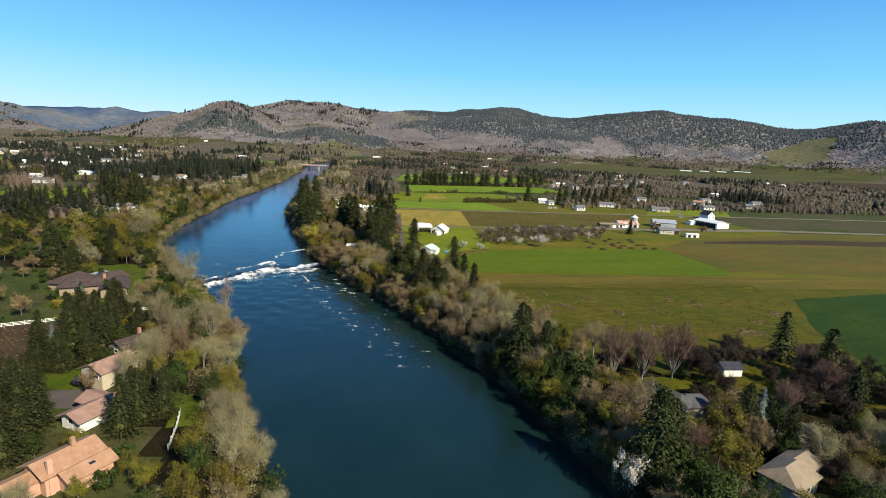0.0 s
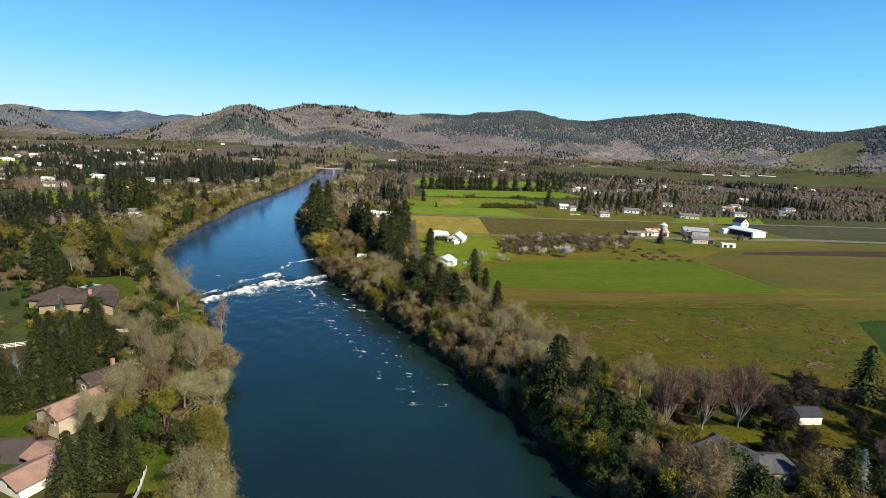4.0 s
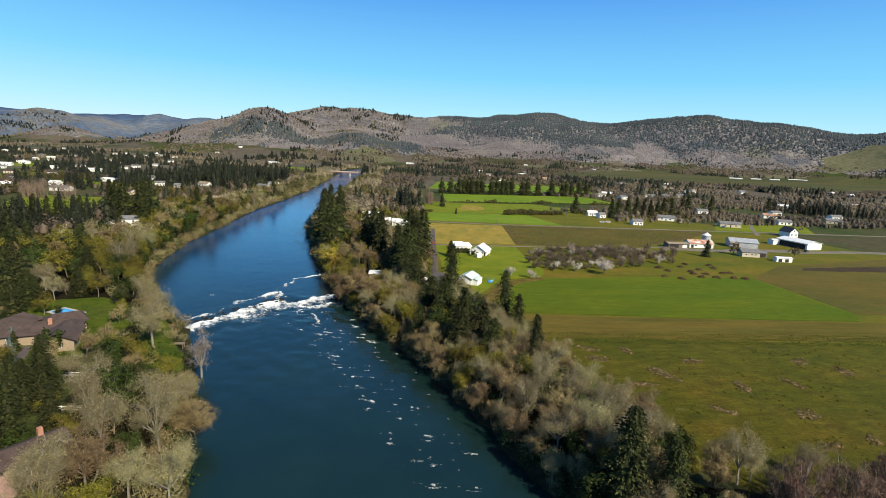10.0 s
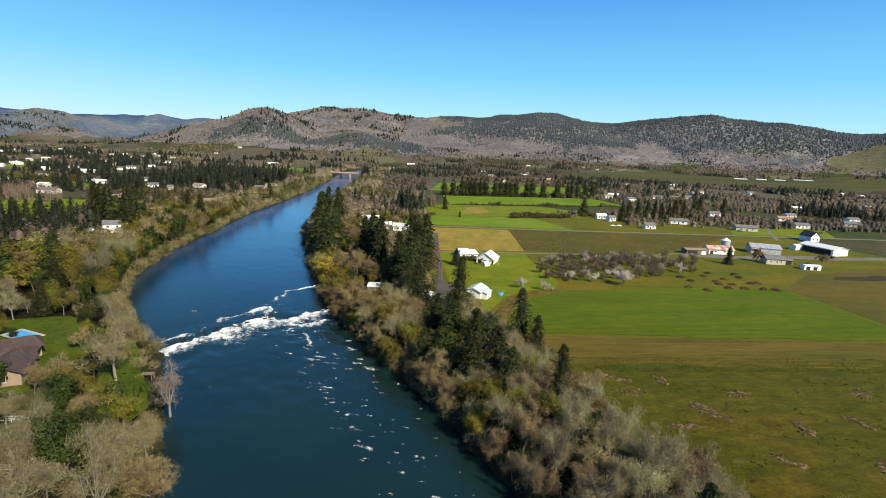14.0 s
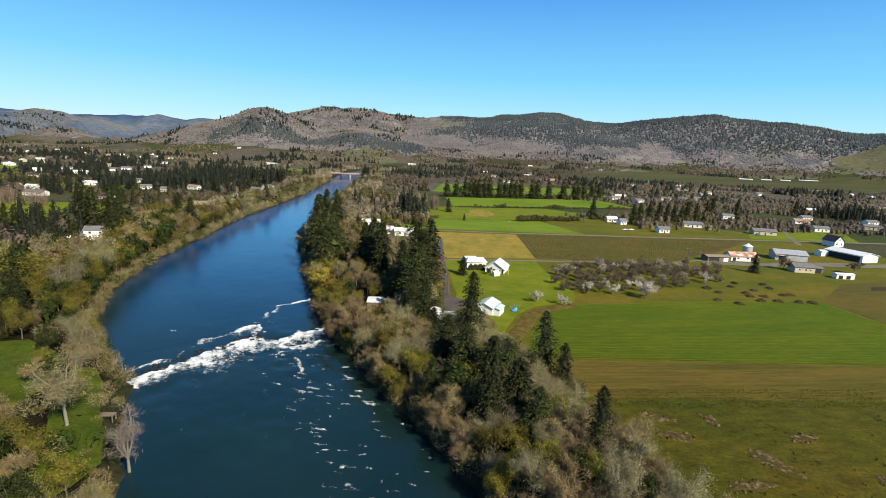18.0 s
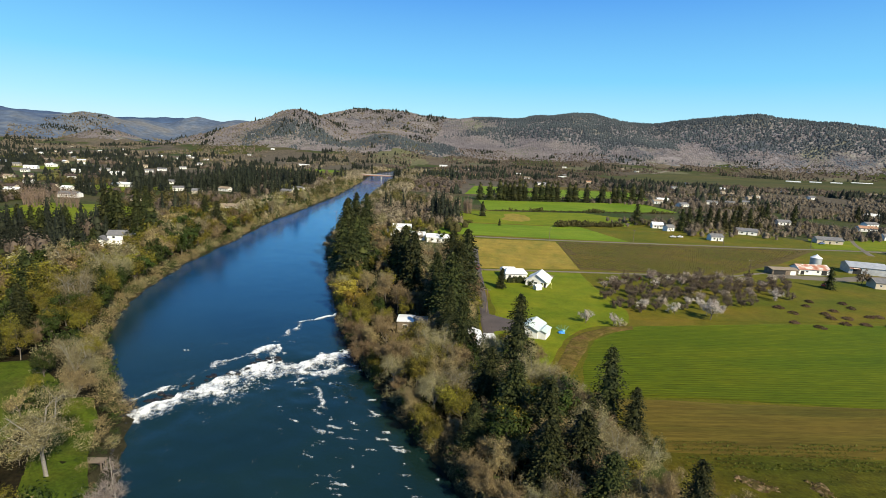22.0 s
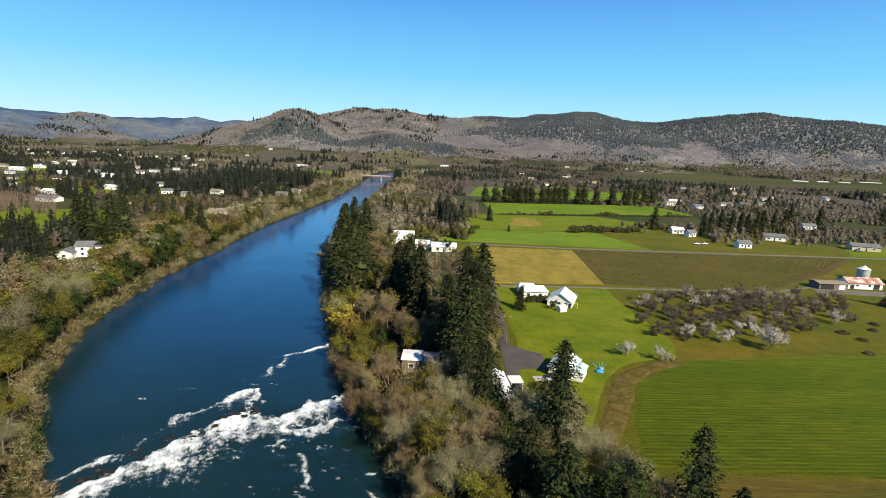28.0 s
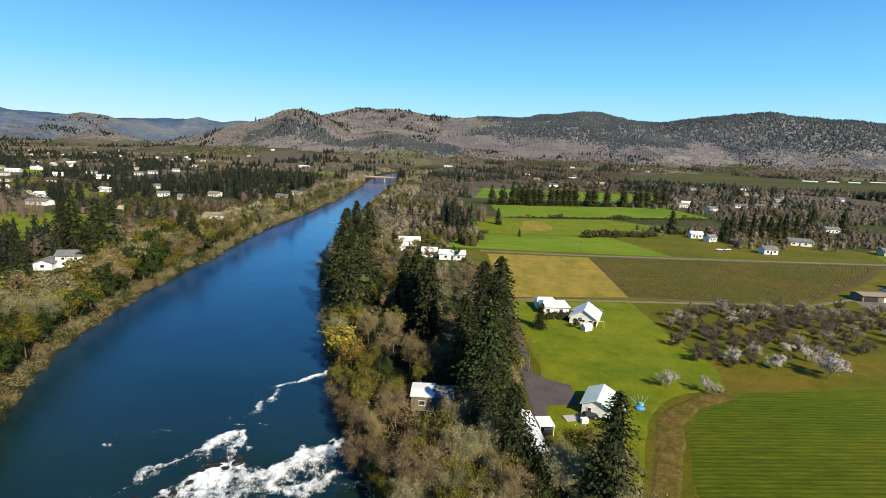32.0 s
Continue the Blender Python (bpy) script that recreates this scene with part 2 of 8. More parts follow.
M_LAWN = surface("lawn_grass", [(0.35, (0.07821, 0.101, 0.002829)), (0.65, (0.1117, 0.1255, 0.005657))], 0.06, 1.6, 0.25, 0.95, 0.4, 0.1, spec=0.1, mid=(0.25, 0.16, (1, 1, 1)), sheen=(0.18, (0.40, 0.50, 0.04)), tint=(0.07, (0.78, 0.88, 0.8), (1.22, 1.08, 1.2), (0.7, 1.2, 1)))
M_ASPHALT = surface("worn_asphalt", [(0.35, (0.05855, 0.0474, 0.04503)), (0.65, (0.08197, 0.06691, 0.06357))], 0.15, 8, 0.2, 0.9, 0.3, 0.03)
M_GRAVEL = surface("gravel", [(0.35, (0.1115, 0.0948, 0.07249)), (0.65, (0.1562, 0.1338, 0.1004))], 0.12, 5, 0.3, 0.95, 0.5, 0.05)
M_WHITE = plain("white_paint", (0.70, 0.69, 0.66), 0.55)
M_WHITEROOF = surface("white_metal_roof", [(0.35, (0.574, 0.5822, 0.5822)), (0.65, (0.656, 0.656, 0.656))], 0.3, 3, 0.12, 0.4, 0.1, 0.03, metal=0.0)
M_GREENROOF = surface("pale_green_metal_roof", [(0.35, (0.41, 0.492, 0.4592)), (0.65, (0.492, 0.5576, 0.5248))], 0.4, 4, 0.12, 0.4, 0.1, 0.03)
M_TERRA = surface("terracotta_shingles", [(0.35, (0.2952, 0.164, 0.0984)), (0.65, (0.3772, 0.2214, 0.1394))], 0.7, 7, 0.25, 0.9, 0.4, 0.05)
M_PINK = plain("salmon_stucco", (0.508, 0.295, 0.213), 0.9)
M_PINKROOF = surface("pinkish_brown_shingles", [(0.35, (0.23, 0.14, 0.11)), (0.65, (0.30, 0.19, 0.15))], 0.6, 7, 0.25, 0.9, 0.4, 0.05)
M_BEIGE = plain("beige_siding", (0.426, 0.369, 0.279), 0.8)
M_TAN = plain("tan_siding", (0.246, 0.189, 0.131), 0.8)
M_BROWNROOF = surface("brown_shingles", [(0.35, (0.04464, 0.03024, 0.02736)), (0.65, (0.072, 0.0504, 0.04536))], 0.6, 7, 0.3, 0.9, 0.4, 0.05)
M_NAVYROOF = surface("dark_navy_roof", [(0.35, (0.022, 0.022, 0.032)), (0.65, (0.036, 0.036, 0.05))], 0.6, 7, 0.25, 0.7, 0.3, 0.03)
M_GREYROOF = surface("grey_shingles", [(0.35, (0.1066, 0.1066, 0.1148)), (0.65, (0.164, 0.1599, 0.164))], 0.6, 7, 0.25, 0.9, 0.4, 0.05)
M_SLATE = surface("dark_slate_shingles", [(0.35, (0.05, 0.05, 0.056)), (0.65, (0.078, 0.076, 0.082))], 0.6, 7, 0.3, 0.9, 0.4, 0.05)
M_TANROOF = surface("tan_shingles", [(0.35, (0.198, 0.154, 0.11)), (0.65, (0.253, 0.2035, 0.1485))], 0.6, 7, 0.25, 0.9, 0.4, 0.05)
M_RUST = surface("rusty_roof", [(0.35, (0.2788, 0.0984, 0.0574)), (0.5, (0.369, 0.1968, 0.1394)), (0.6, (0.5084, 0.4756, 0.4428))], 0.35, 4, 0.25, 0.7, 0.3, 0.04, stretch=(1, 1, 1))
M_GALV = surface("galvanised_sheet", [(0.35, (0.369, 0.3772, 0.3936)), (0.65, (0.492, 0.5002, 0.5084))], 0.4, 5, 0.15, 0.45, 0.15, 0.03, metal=0.4)
# near-black for doors and tyres; also painted shade of open bays
M_DARK = plain("black_and_bay_shade", (0.02, 0.02, 0.02), 0.9)
M_WOOD = surface("weathered_wood", [(0.35, (0.1312, 0.0984, 0.0697)), (0.65, (0.2132, 0.1722, 0.1312))], 0.8, 10, 0.35, 0.9, 0.4, 0.03)
M_BRICK = surface("brick_red", [(0.35, (0.28, 0.13, 0.09)), (0.65, (0.38, 0.20, 0.14))], 1.5, 10, 0.35, 0.9, 0.4, 0.03)
M_CONC = plain("concrete", (0.344, 0.328, 0.303), 0.9)
M_BARK = surface("grey_bark", [(0.35, (0.0984, 0.082, 0.0656)), (0.65, (0.1804, 0.1558, 0.1271))], 1.2, 8, 0.4, 0.95, 0.5, 0.05)
M_PALEBARK = surface("pale_bark", [(0.35, (0.1673, 0.1525, 0.1279)), (0.65, (0.246, 0.2312, 0.2066))], 1.2, 8, 0.35, 0.95, 0.4, 0.05)
M_FIRBARK = surface("fir_bark", [(0.35, (0.042, 0.03, 0.021)), (0.65, (0.078, 0.057, 0.042))], 1.2, 8, 0.4, 0.95, 0.5, 0.05)

L_FIR = leaf("fir_needles", [(0.0, (0.008406, 0.01196, 0.002384)), (0.5, (0.0185, 0.02392, 0.004767)), (0.85, (0.03195, 0.03657, 0.007747)), (1.0, (0.05885, 0.05627, 0.01549))], 0.05)
L_SPRUCE = leaf("blue_spruce_needles", [(0.0, (0.05, 0.07, 0.065)), (1.0, (0.13, 0.16, 0.15))], 0.12)
L_LICHEN = leaf("lichened_twigs", [(0.0, (0.08872, 0.07501, 0.03343)), (0.5, (0.1584, 0.1357, 0.06685)), (0.85, (0.2281, 0.2004, 0.1086)), (1.0, (0.3423, 0.3039, 0.1741))], 0.03)
L_TWIG = leaf("bare_twigs", [(0.0, (0.07605, 0.0537, 0.02586)), (0.5, (0.1491, 0.1074, 0.05171)), (0.85, (0.2129, 0.1611, 0.08061)), (1.0, (0.289, 0.2258, 0.1186))], 0.02)
L_MAROON = leaf("reddish_buds", [(0.0, (0.056, 0.027, 0.02)), (0.6, (0.09, 0.048, 0.037)), (1.0, (0.14, 0.088, 0.066))], 0.15)
L_OLIVE = leaf("olive_spring_leaves", [(0.0, (0.05, 0.04531, 0.0055)), (0.5, (0.09375, 0.08281, 0.00825)), (1.0, (0.1641, 0.1406, 0.0165))], 0.1)
L_GREEN = leaf("green_leaves", [(0.0, (0.0152, 0.02625, 0.002763)), (0.5, (0.02347, 0.0373, 0.004144)), (1.0, (0.03798, 0.05387, 0.008287))], 0.15)
L_YELLOW = leaf("yellow_catkins", [(0.0, (0.1275, 0.1005, 0.01243)), (0.5, (0.255, 0.1933, 0.02072)), (1.0, (0.3587, 0.2784, 0.06217))], 0.3)
L_BLOSSOM = leaf("white_blossom", [(0.0, (0.1804, 0.1394, 0.0984)), (0.35, (0.41, 0.3608, 0.3034)), (1.0, (0.6068, 0.5576, 0.5084))], 0.15)
L_PINKISH = leaf("pinkish_blossom", [(0.0, (0.09, 0.065, 0.045)), (0.55, (0.17, 0.13, 0.10)), (0.8, (0.36, 0.30, 0.25)), (1.0, (0.55, 0.47, 0.41))], 0.1)
L_ORCHARD = leaf("orchard_twigs", [(0.0, (0.055, 0.040, 0.028)), (0.6, (0.095, 0.072, 0.05)), (1.0, (0.15, 0.118, 0.085))], 0.03)
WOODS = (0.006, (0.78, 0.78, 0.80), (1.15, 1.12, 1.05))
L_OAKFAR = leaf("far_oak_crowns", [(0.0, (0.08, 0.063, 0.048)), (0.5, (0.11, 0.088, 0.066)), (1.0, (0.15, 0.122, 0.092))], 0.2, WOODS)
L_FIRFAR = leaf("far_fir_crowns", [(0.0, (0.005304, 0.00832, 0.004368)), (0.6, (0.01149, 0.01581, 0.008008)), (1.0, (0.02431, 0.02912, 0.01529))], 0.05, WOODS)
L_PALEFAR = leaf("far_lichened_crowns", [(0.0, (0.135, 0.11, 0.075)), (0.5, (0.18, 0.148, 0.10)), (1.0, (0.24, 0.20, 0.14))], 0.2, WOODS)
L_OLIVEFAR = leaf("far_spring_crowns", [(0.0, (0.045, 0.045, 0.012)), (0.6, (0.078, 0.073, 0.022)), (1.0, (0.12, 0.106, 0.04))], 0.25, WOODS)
# hill crowns: air haze is put into both colours as grey-blue
L_HILL = leaf("hazed_hill_wood_crowns", [(0.0, (0.154, 0.139, 0.149)), (0.6, (0.168, 0.152, 0.161)), (1.0, (0.188, 0.17, 0.177))], 0.25, WOODS)
L_HILLFIR = leaf("hazed_hill_conifer_crowns", [(0.0, (0.036, 0.046, 0.056)), (0.6, (0.047, 0.059, 0.069)), (1.0, (0.062, 0.074, 0.082))], 0.1, WOODS)
# darker copy of the bare twigs, with the thicket's shade in the colour
L_SHADETWIG = leaf("shaded_bare_twigs", [(0.0, (0.01428, 0.009996, 0.00714)), (0.5, (0.02499, 0.01785, 0.01249)), (1.0, (0.04284, 0.03035, 0.02142))], 0.02)

# ---- mesh helpers ----
def hashed(ix, iy, seed):
    n = (ix.astype(np.int64) * 374761393 + iy.astype(np.int64) * 668265263 + seed * 1442695041) & 0x7FFFFFFF
    n = ((n ^ (n >> 13)) * 1274126177) & 0x7FFFFFFF
    return ((n ^ (n >> 16)) & 0xFFFF) / 65535.0


def field_noise(x, y, size, seed=0, octaves=3):
    """Smooth value noise, 0 to 1, with features of that size in metres."""
    x, y = np.asarray(x, float), np.asarray(y, float)
    total, amp, norm = 0.0, 1.0, 0.0
    for o in range(octaves):
        u, v = x / size * 2 ** o + 17.3 * o, y / size * 2 ** o - 9.1 * o
        iu, iv = np.floor(u), np.floor(v)
        fu, fv = u - iu, v - iv
        fu, fv = fu * fu * (3 - 2 * fu), fv * fv * (3 - 2 * fv)
        a, b = hashed(iu, iv, seed + o), hashed(iu + 1, iv, seed + o)
        c, d = hashed(iu, iv + 1, seed + o), hashed(iu + 1, iv + 1, seed + o)
        total = total + amp * ((a * (1 - fu) + b * fu) * (1 - fv) + (c * (1 - fu) + d * fu) * fv)
        norm += amp
        amp *= 0.5
    return total / norm


def smooth(a, b, x):
    u = np.clip((np.asarray(x, float) - a) / (b - a), 0, 1)
    return u * u * (3 - 2 * u)


def mesh_of(name, verts, faces, material=None, flat=True):
    """A mesh from arrays of corners and of triangles or quads."""
    verts, faces = np.asarray(verts, np.float32), np.asarray(faces, np.int32)
    me = bpy.data.meshes.new(name)
    n, k = faces.shape
    me.vertices.add(len(verts))
    me.vertices.foreach_set("co", verts.ravel())
    me.loops.add(n * k)
    me.loops.foreach_set("vertex_index", faces.ravel())
    me.polygons.add(n)
    me.polygons.foreach_set("loop_start", np.arange(0, n * k, k, dtype=np.int32))
    me.polygons.foreach_set("loop_total", np.full(n, k, np.int32))
    if not flat:
        me.polygons.foreach_set("use_smooth", np.ones(n, bool))
    me.update(calc_edges=True)
    if material:
        me.materials.append(material)
    return me


def part(name, data, material, parent, label=""):
    """One mesh object under a thing or a part. data: a bmesh or a mesh."""
    if isinstance(data, bmesh.types.BMesh):
        me = bpy.data.meshes.new(name)
        data.to_mesh(me)
        data.free()
        if material:
            me.materials.append(material)
    else:
        me = data
    ob = new(name, me)
    ob.parent = parent
    return tagged(ob, label)


def empty(name, m, label, category, group=""):
    ob = new(name)
    ob.matrix_world = m
    return tagged(ob, label, category, group)


def box_in(bm, cx, cy, cz, sx, sy, sz, turn=None):
    m = Matrix.Translation((cx, cy, cz)) @ (turn or Matrix()) @ Matrix.Diagonal((sx, sy, sz, 1))
    return bmesh.ops.create_cube(bm, size=1, matrix=m)["verts"]


def box(cx, cy, cz, sx, sy, sz, bevel=0.0):
    bm = bmesh.new()
    box_in(bm, cx, cy, cz, sx, sy, sz)
    if bevel:
        bmesh.ops.bevel(bm, geom=bm.edges[:], offset=bevel, segments=1, affect="EDGES")
    return bm


def cyl(r1, r2, z0, z1, n=8, x=0, y=0):
    bm = bmesh.new()
    bmesh.ops.create_cone(bm, cap_ends=True, segments=n, radius1=r1, radius2=r2, depth=z1 - z0, matrix=Matrix.Translation((x, y, (z0 + z1) / 2)))
    return bm


# ---- the lie of the land ----
WATER_Z = -5.0
RIGHT_BANK = [(-150, 95), (0, 62), (50, 50), (90, 43), (120, 33), (150, 17.5), (180, 2), (215, -20), (250, -41), (285, -58), (320, -70), (360, -83), (405, -99), (460, -109), (600, -127), (830, -152), (1125, -182), (1300, -200), (1700, -150)]
LEFT_BANK = [(-150, 65), (0, 18), (75, -19), (105, -35), (130, -45), (160, -58), (205, -83), (219, -96.5), (245, -120), (267, -131), (300, -146), (350, -156), (430, -165), (500, -174), (590, -178), (700, -184), (950, -212), (1125, -238), (1300, -252), (1700, -205)]
RB, LB = np.array(RIGHT_BANK, float), np.array(LEFT_BANK, float)


def right_bank(y):
    return np.interp(y, RB[:, 0], RB[:, 1]) + 1.5 * (field_noise(y, 0 * np.asarray(y, float), 14, 5) - 0.5) * 2


def left_bank(y):
    return np.interp(y, LB[:, 0], LB[:, 1]) + 1.5 * (field_noise(y, 0 * np.asarray(y, float), 14, 6) - 0.5) * 2


# hills: azimuth from +y (degrees), distance, height, spread along and in depth (m)
HILLS = [
    (-1.5, 2500, 62, 130, 170), (5.5, 2400, 48, 150, 150), (12.5, 2450, 74, 130, 190), (18.5, 2560, 50, 140, 150), (24.5, 2720, 72, 150, 190),
    (31.0, 2780, 55, 160, 170), (38.0, 2780, 60, 150, 180), (-4.5, 2300, 44, 90, 140), (-20.0, 2350, 156, 150, 240), (-14.2, 2950, 192, 300, 380),
    (-8.0, 3000, 133, 260, 340), (-3.0, 3050, 134, 240, 380), (1.0, 3050, 160, 220, 380), (9.4, 2950, 219, 280, 420), (5.0, 3000, 142, 220, 340),
    (15.0, 3000, 162, 260, 215), (20.5, 2950, 175, 240, 215), (25.8, 2950, 198, 270, 215), (32.0, 2950, 170, 260, 215), (37.5, 3100, 117, 280, 215),
    (43.5, 2900, 190, 260, 215), (51.0, 2900, 167, 340, 215), (-11.2, 2150, 88, 150, 200), (-7.5, 2350, 78, 190, 180), (-16.5, 1950, 36, 130, 200),
    (-38.7, 4200, 161, 260, 300), (-47.0, 4150, 143, 330, 300), (-34.2, 4450, 152, 220, 250), (-29.6, 4500, 185, 190, 200), (-37.0, 3250, 66, 130, 180),
    (-25.5, 4300, 171, 240, 250), (-43.0, 4000, 100, 180, 250), (-24.5, 2450, 112, 150, 210), (-28.5, 2520, 62, 150, 210), (-54.0, 3700, 120, 330, 350),
]
HILL_XY = [(d * math.sin(radians(a)), 70 + d * math.cos(radians(a)), h, w1, w2, radians(a)) for a, d, h, w1, w2 in HILLS]


def land(x, y):
    """Height of the ground."""
    x, y = np.asarray(x, float), np.asarray(y, float)
    r = np.hypot(x, y - 70)
    az = np.degrees(np.arctan2(x, y - 70))
    start = np.interp(az, [-60, -30, -22, -10, 5, 12, 40, 60], [3400, 3200, 1800, 1500, 1850, 2200, 2300, 2300])
    reach_up = np.interp(az, [-60, -10, 5, 12, 60], [1300, 1300, 1050, 760, 700])
    top = np.interp(az, [-60, -30, -22, -10, 15, 40, 60], [20, 20, 45, 55, 55, 55, 55])
    z = top * smooth(0, 1, (r - start) / reach_up)
    acc = 0
    for hx, hy, h, w1, w2, a in HILL_XY:
        dx, dy = x - hx, y - hy
        along, deep = dx * math.cos(a) - dy * math.sin(a), dx * math.sin(a) + dy * math.cos(a)
        acc = acc + (h * np.exp(-(along / w1) ** 2 / 2 - (deep / w2) ** 2 / 2)) ** 3
    hill = np.cbrt(acc)
    rough_land = (field_noise(x, y, 420, 3, 4) - 0.5) * np.clip(hill / 60, 0, 1) * 62 + (field_noise(x, y, 130, 4, 3) - 0.5) * np.clip(hill / 60, 0, 1) * 22
    z = z + hill + rough_land
    out = np.maximum(x - right_bank(y), left_bank(y) - x)
    bank = np.interp(out, [-14, -3, 0, 3, 8, 16], [-8.5, -6.2, -5.0, -2.8, -0.8, 0.0])
    bank = np.where(y > 1650, 0, bank)
    return z + bank + (field_noise(x, y, 60, 9) - 0.5) * 0.08 * np.clip((out - 18) / 30, 0, 1)


# grassy clearings on the lower slopes: x, y, half-length along x and y (m)
CLEARINGS = [(-290, 1800, 95, 150), (-470, 2290, 70, 45), (700, 1990, 190, 120), (330, 1950, 120, 70), (-80, 1990, 70, 60), (1250, 2050, 160, 80), (1650, 2150, 150, 90)]


def clearing(x, y):
    o = np.zeros(np.shape(x), bool)
    for ax, ay, rx, ry in CLEARINGS:
        o |= ((x - ax) / rx) ** 2 + ((y - ay) / ry) ** 2 + (field_noise(x, y, 60, 17, 3) - 0.5) * 1.4 < 1
    return o


def stretch_axis(lo, a, b, hi, step, cap):
    mid = np.arange(a, b + 0.1, step)
    up, s, v = [], step, b
    while v < hi:
        s = min(s * 1.12, cap)
        v += s
        up.append(v)
    dn, s, v = [], step, a
    while v > lo:
        s = min(s * 1.12, cap)
        v -= s
        dn.append(v)
    return np.array(dn[::-1] + mid.tolist() + up)


gx, gy = stretch_axis(-4900, -330, 260, 4900, 5.0, 44), stretch_axis(-700, -60, 520, 5000, 5.0, 36)
GX, GY = np.meshgrid(gx, gy)
GZ = land(GX, GY)
idx = np.arange(GX.size).reshape(GX.shape)
quads = np.stack([idx[:-1, :-1], idx[:-1, 1:], idx[1:, 1:], idx[1:, :-1]], -1).reshape(-1, 4)
ground_mesh = mesh_of("ground", np.stack([GX, GY, GZ], -1).reshape(-1, 3), quads, M_GROUND, False)
ground_mesh.materials.append(M_BANK)
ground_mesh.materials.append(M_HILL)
# forest of the farthest hills, tinted blue to stand for air haze
M_FARHILL = surface("hazed_far_forest", [(0.35, (0.06, 0.085, 0.14)), (0.5, (0.085, 0.11, 0.155)), (0.65, (0.125, 0.13, 0.14))], 0.004, 0.03, 0.35, 1.0, 0.3, 2.0, spec=0.0)
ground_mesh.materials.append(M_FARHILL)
cx, cy = (GX[:-1, :-1] + GX[1:, 1:]) / 2, (GY[:-1, :-1] + GY[1:, 1:]) / 2
out = np.maximum(cx - right_bank(cy), left_bank(cy) - cx)
ground_mesh.materials.append(M_SHADELITTER)
ground_mesh.materials.append(M_FARLAND)
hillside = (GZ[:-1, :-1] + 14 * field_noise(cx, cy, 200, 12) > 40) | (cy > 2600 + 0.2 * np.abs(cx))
# ground under the trees, which takes the shade-darkened litter
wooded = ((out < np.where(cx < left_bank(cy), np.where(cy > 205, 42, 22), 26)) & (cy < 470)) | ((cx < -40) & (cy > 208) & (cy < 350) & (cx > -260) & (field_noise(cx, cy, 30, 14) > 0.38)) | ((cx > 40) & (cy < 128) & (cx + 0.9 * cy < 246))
scrub = (cy > 800) & (field_noise(cx, cy, 190, 15, 3) > 0.43)
M_HILLGRASS = surface("hill_pasture", [(0.35, (0.085, 0.088, 0.05)), (0.5, (0.11, 0.105, 0.062)), (0.65, (0.095, 0.102, 0.052))], 0.01, 0.08, 0.35, 0.95, 0.4, 1.0, spec=0.05)
ground_mesh.materials.append(M_HILLGRASS)
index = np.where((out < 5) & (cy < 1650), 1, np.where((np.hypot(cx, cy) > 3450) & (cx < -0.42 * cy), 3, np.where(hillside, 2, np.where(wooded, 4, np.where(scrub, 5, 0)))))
index = np.where(clearing(cx, cy) & (index != 1), 6, index)
ground_mesh.polygons.foreach_set("material_index", index.astype(np.int32).ravel())
tagged(new("ground", ground_mesh), "grassy valley floor rising to low wooded hills", "ground", kind="structure")

# the far range; its blue is distance haze put into the colour
FAR = [(-62, 280), (-52, 250), (-46, 215), (-40, 190), (-34, 190), (-31, 205), (-28.5, 190), (-26.6, 205), (-24, 205), (-20, 160), (-10, 100)]
fa = np.arange(-62, -9.9, 0.25)
fr = 4820
fh = np.interp(fa, [a for a, _ in FAR], [h for _, h in FAR]) + (field_noise(fa * 40, fa * 0, 60, 31) - 0.5) * 30
fv, ff = [], []
for i, (a, h) in enumerate(zip(np.radians(fa), fh)):
    for d, z in ((0, h), (-330, -10), (60, -10)):
        fv.append(((fr + d) * math.sin(a), 70 + (fr + d) * math.cos(a), z))
    if i:
        p, q = 3 * (i - 1), 3 * i
        ff += [(p, q, q + 1, p + 1), (p + 2, q + 2, q, p)]
M_RANGE = surface("hazed_range_forest", [(0.35, (0.09, 0.14, 0.23)), (0.65, (0.125, 0.18, 0.28))], 0.004, 0.03, 0.2, 1.0, 0.1, 1.0, spec=0.0)
tagged(new("backdrop", mesh_of("backdrop", fv, ff, M_RANGE, False)), "distant forested mountain range with blue haze painted in", "mountains", kind="structure")

# ---- water ----
m, nd, ln = nodes_of("river_water")
b = nd["Principled BSDF"]
pos = nd.new("ShaderNodeNewGeometry").outputs["Position"]
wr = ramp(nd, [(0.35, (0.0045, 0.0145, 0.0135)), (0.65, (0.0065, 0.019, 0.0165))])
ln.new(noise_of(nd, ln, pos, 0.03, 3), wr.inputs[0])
pool = ramp(nd, [(0.35, (0.0012, 0.056, 0.20)), (0.65, (0.0018, 0.068, 0.235))])     # deep, still reach above the ledge, with the sky's blue reflection painted in
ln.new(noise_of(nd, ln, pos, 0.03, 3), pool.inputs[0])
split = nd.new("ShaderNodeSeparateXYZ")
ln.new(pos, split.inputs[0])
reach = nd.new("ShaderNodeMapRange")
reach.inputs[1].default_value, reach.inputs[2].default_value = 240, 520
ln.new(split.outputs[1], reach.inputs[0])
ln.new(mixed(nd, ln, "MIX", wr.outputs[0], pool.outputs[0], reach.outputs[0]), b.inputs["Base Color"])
b.inputs["Roughness"].default_value, b.inputs["IOR"].default_value = 0.03, 1.33
b.inputs["Specular Tint"].default_value = (0.36, 0.74, 1.0, 1)
rip = noise_of(nd, ln, pos, 0.9, 6, (1.7, 0.6, 1, 0.5), 0.72)
swell = noise_of(nd, ln, pos, 0.12, 2)
ad = nd.new("ShaderNodeMath")
ad.operation = "MULTIPLY_ADD"
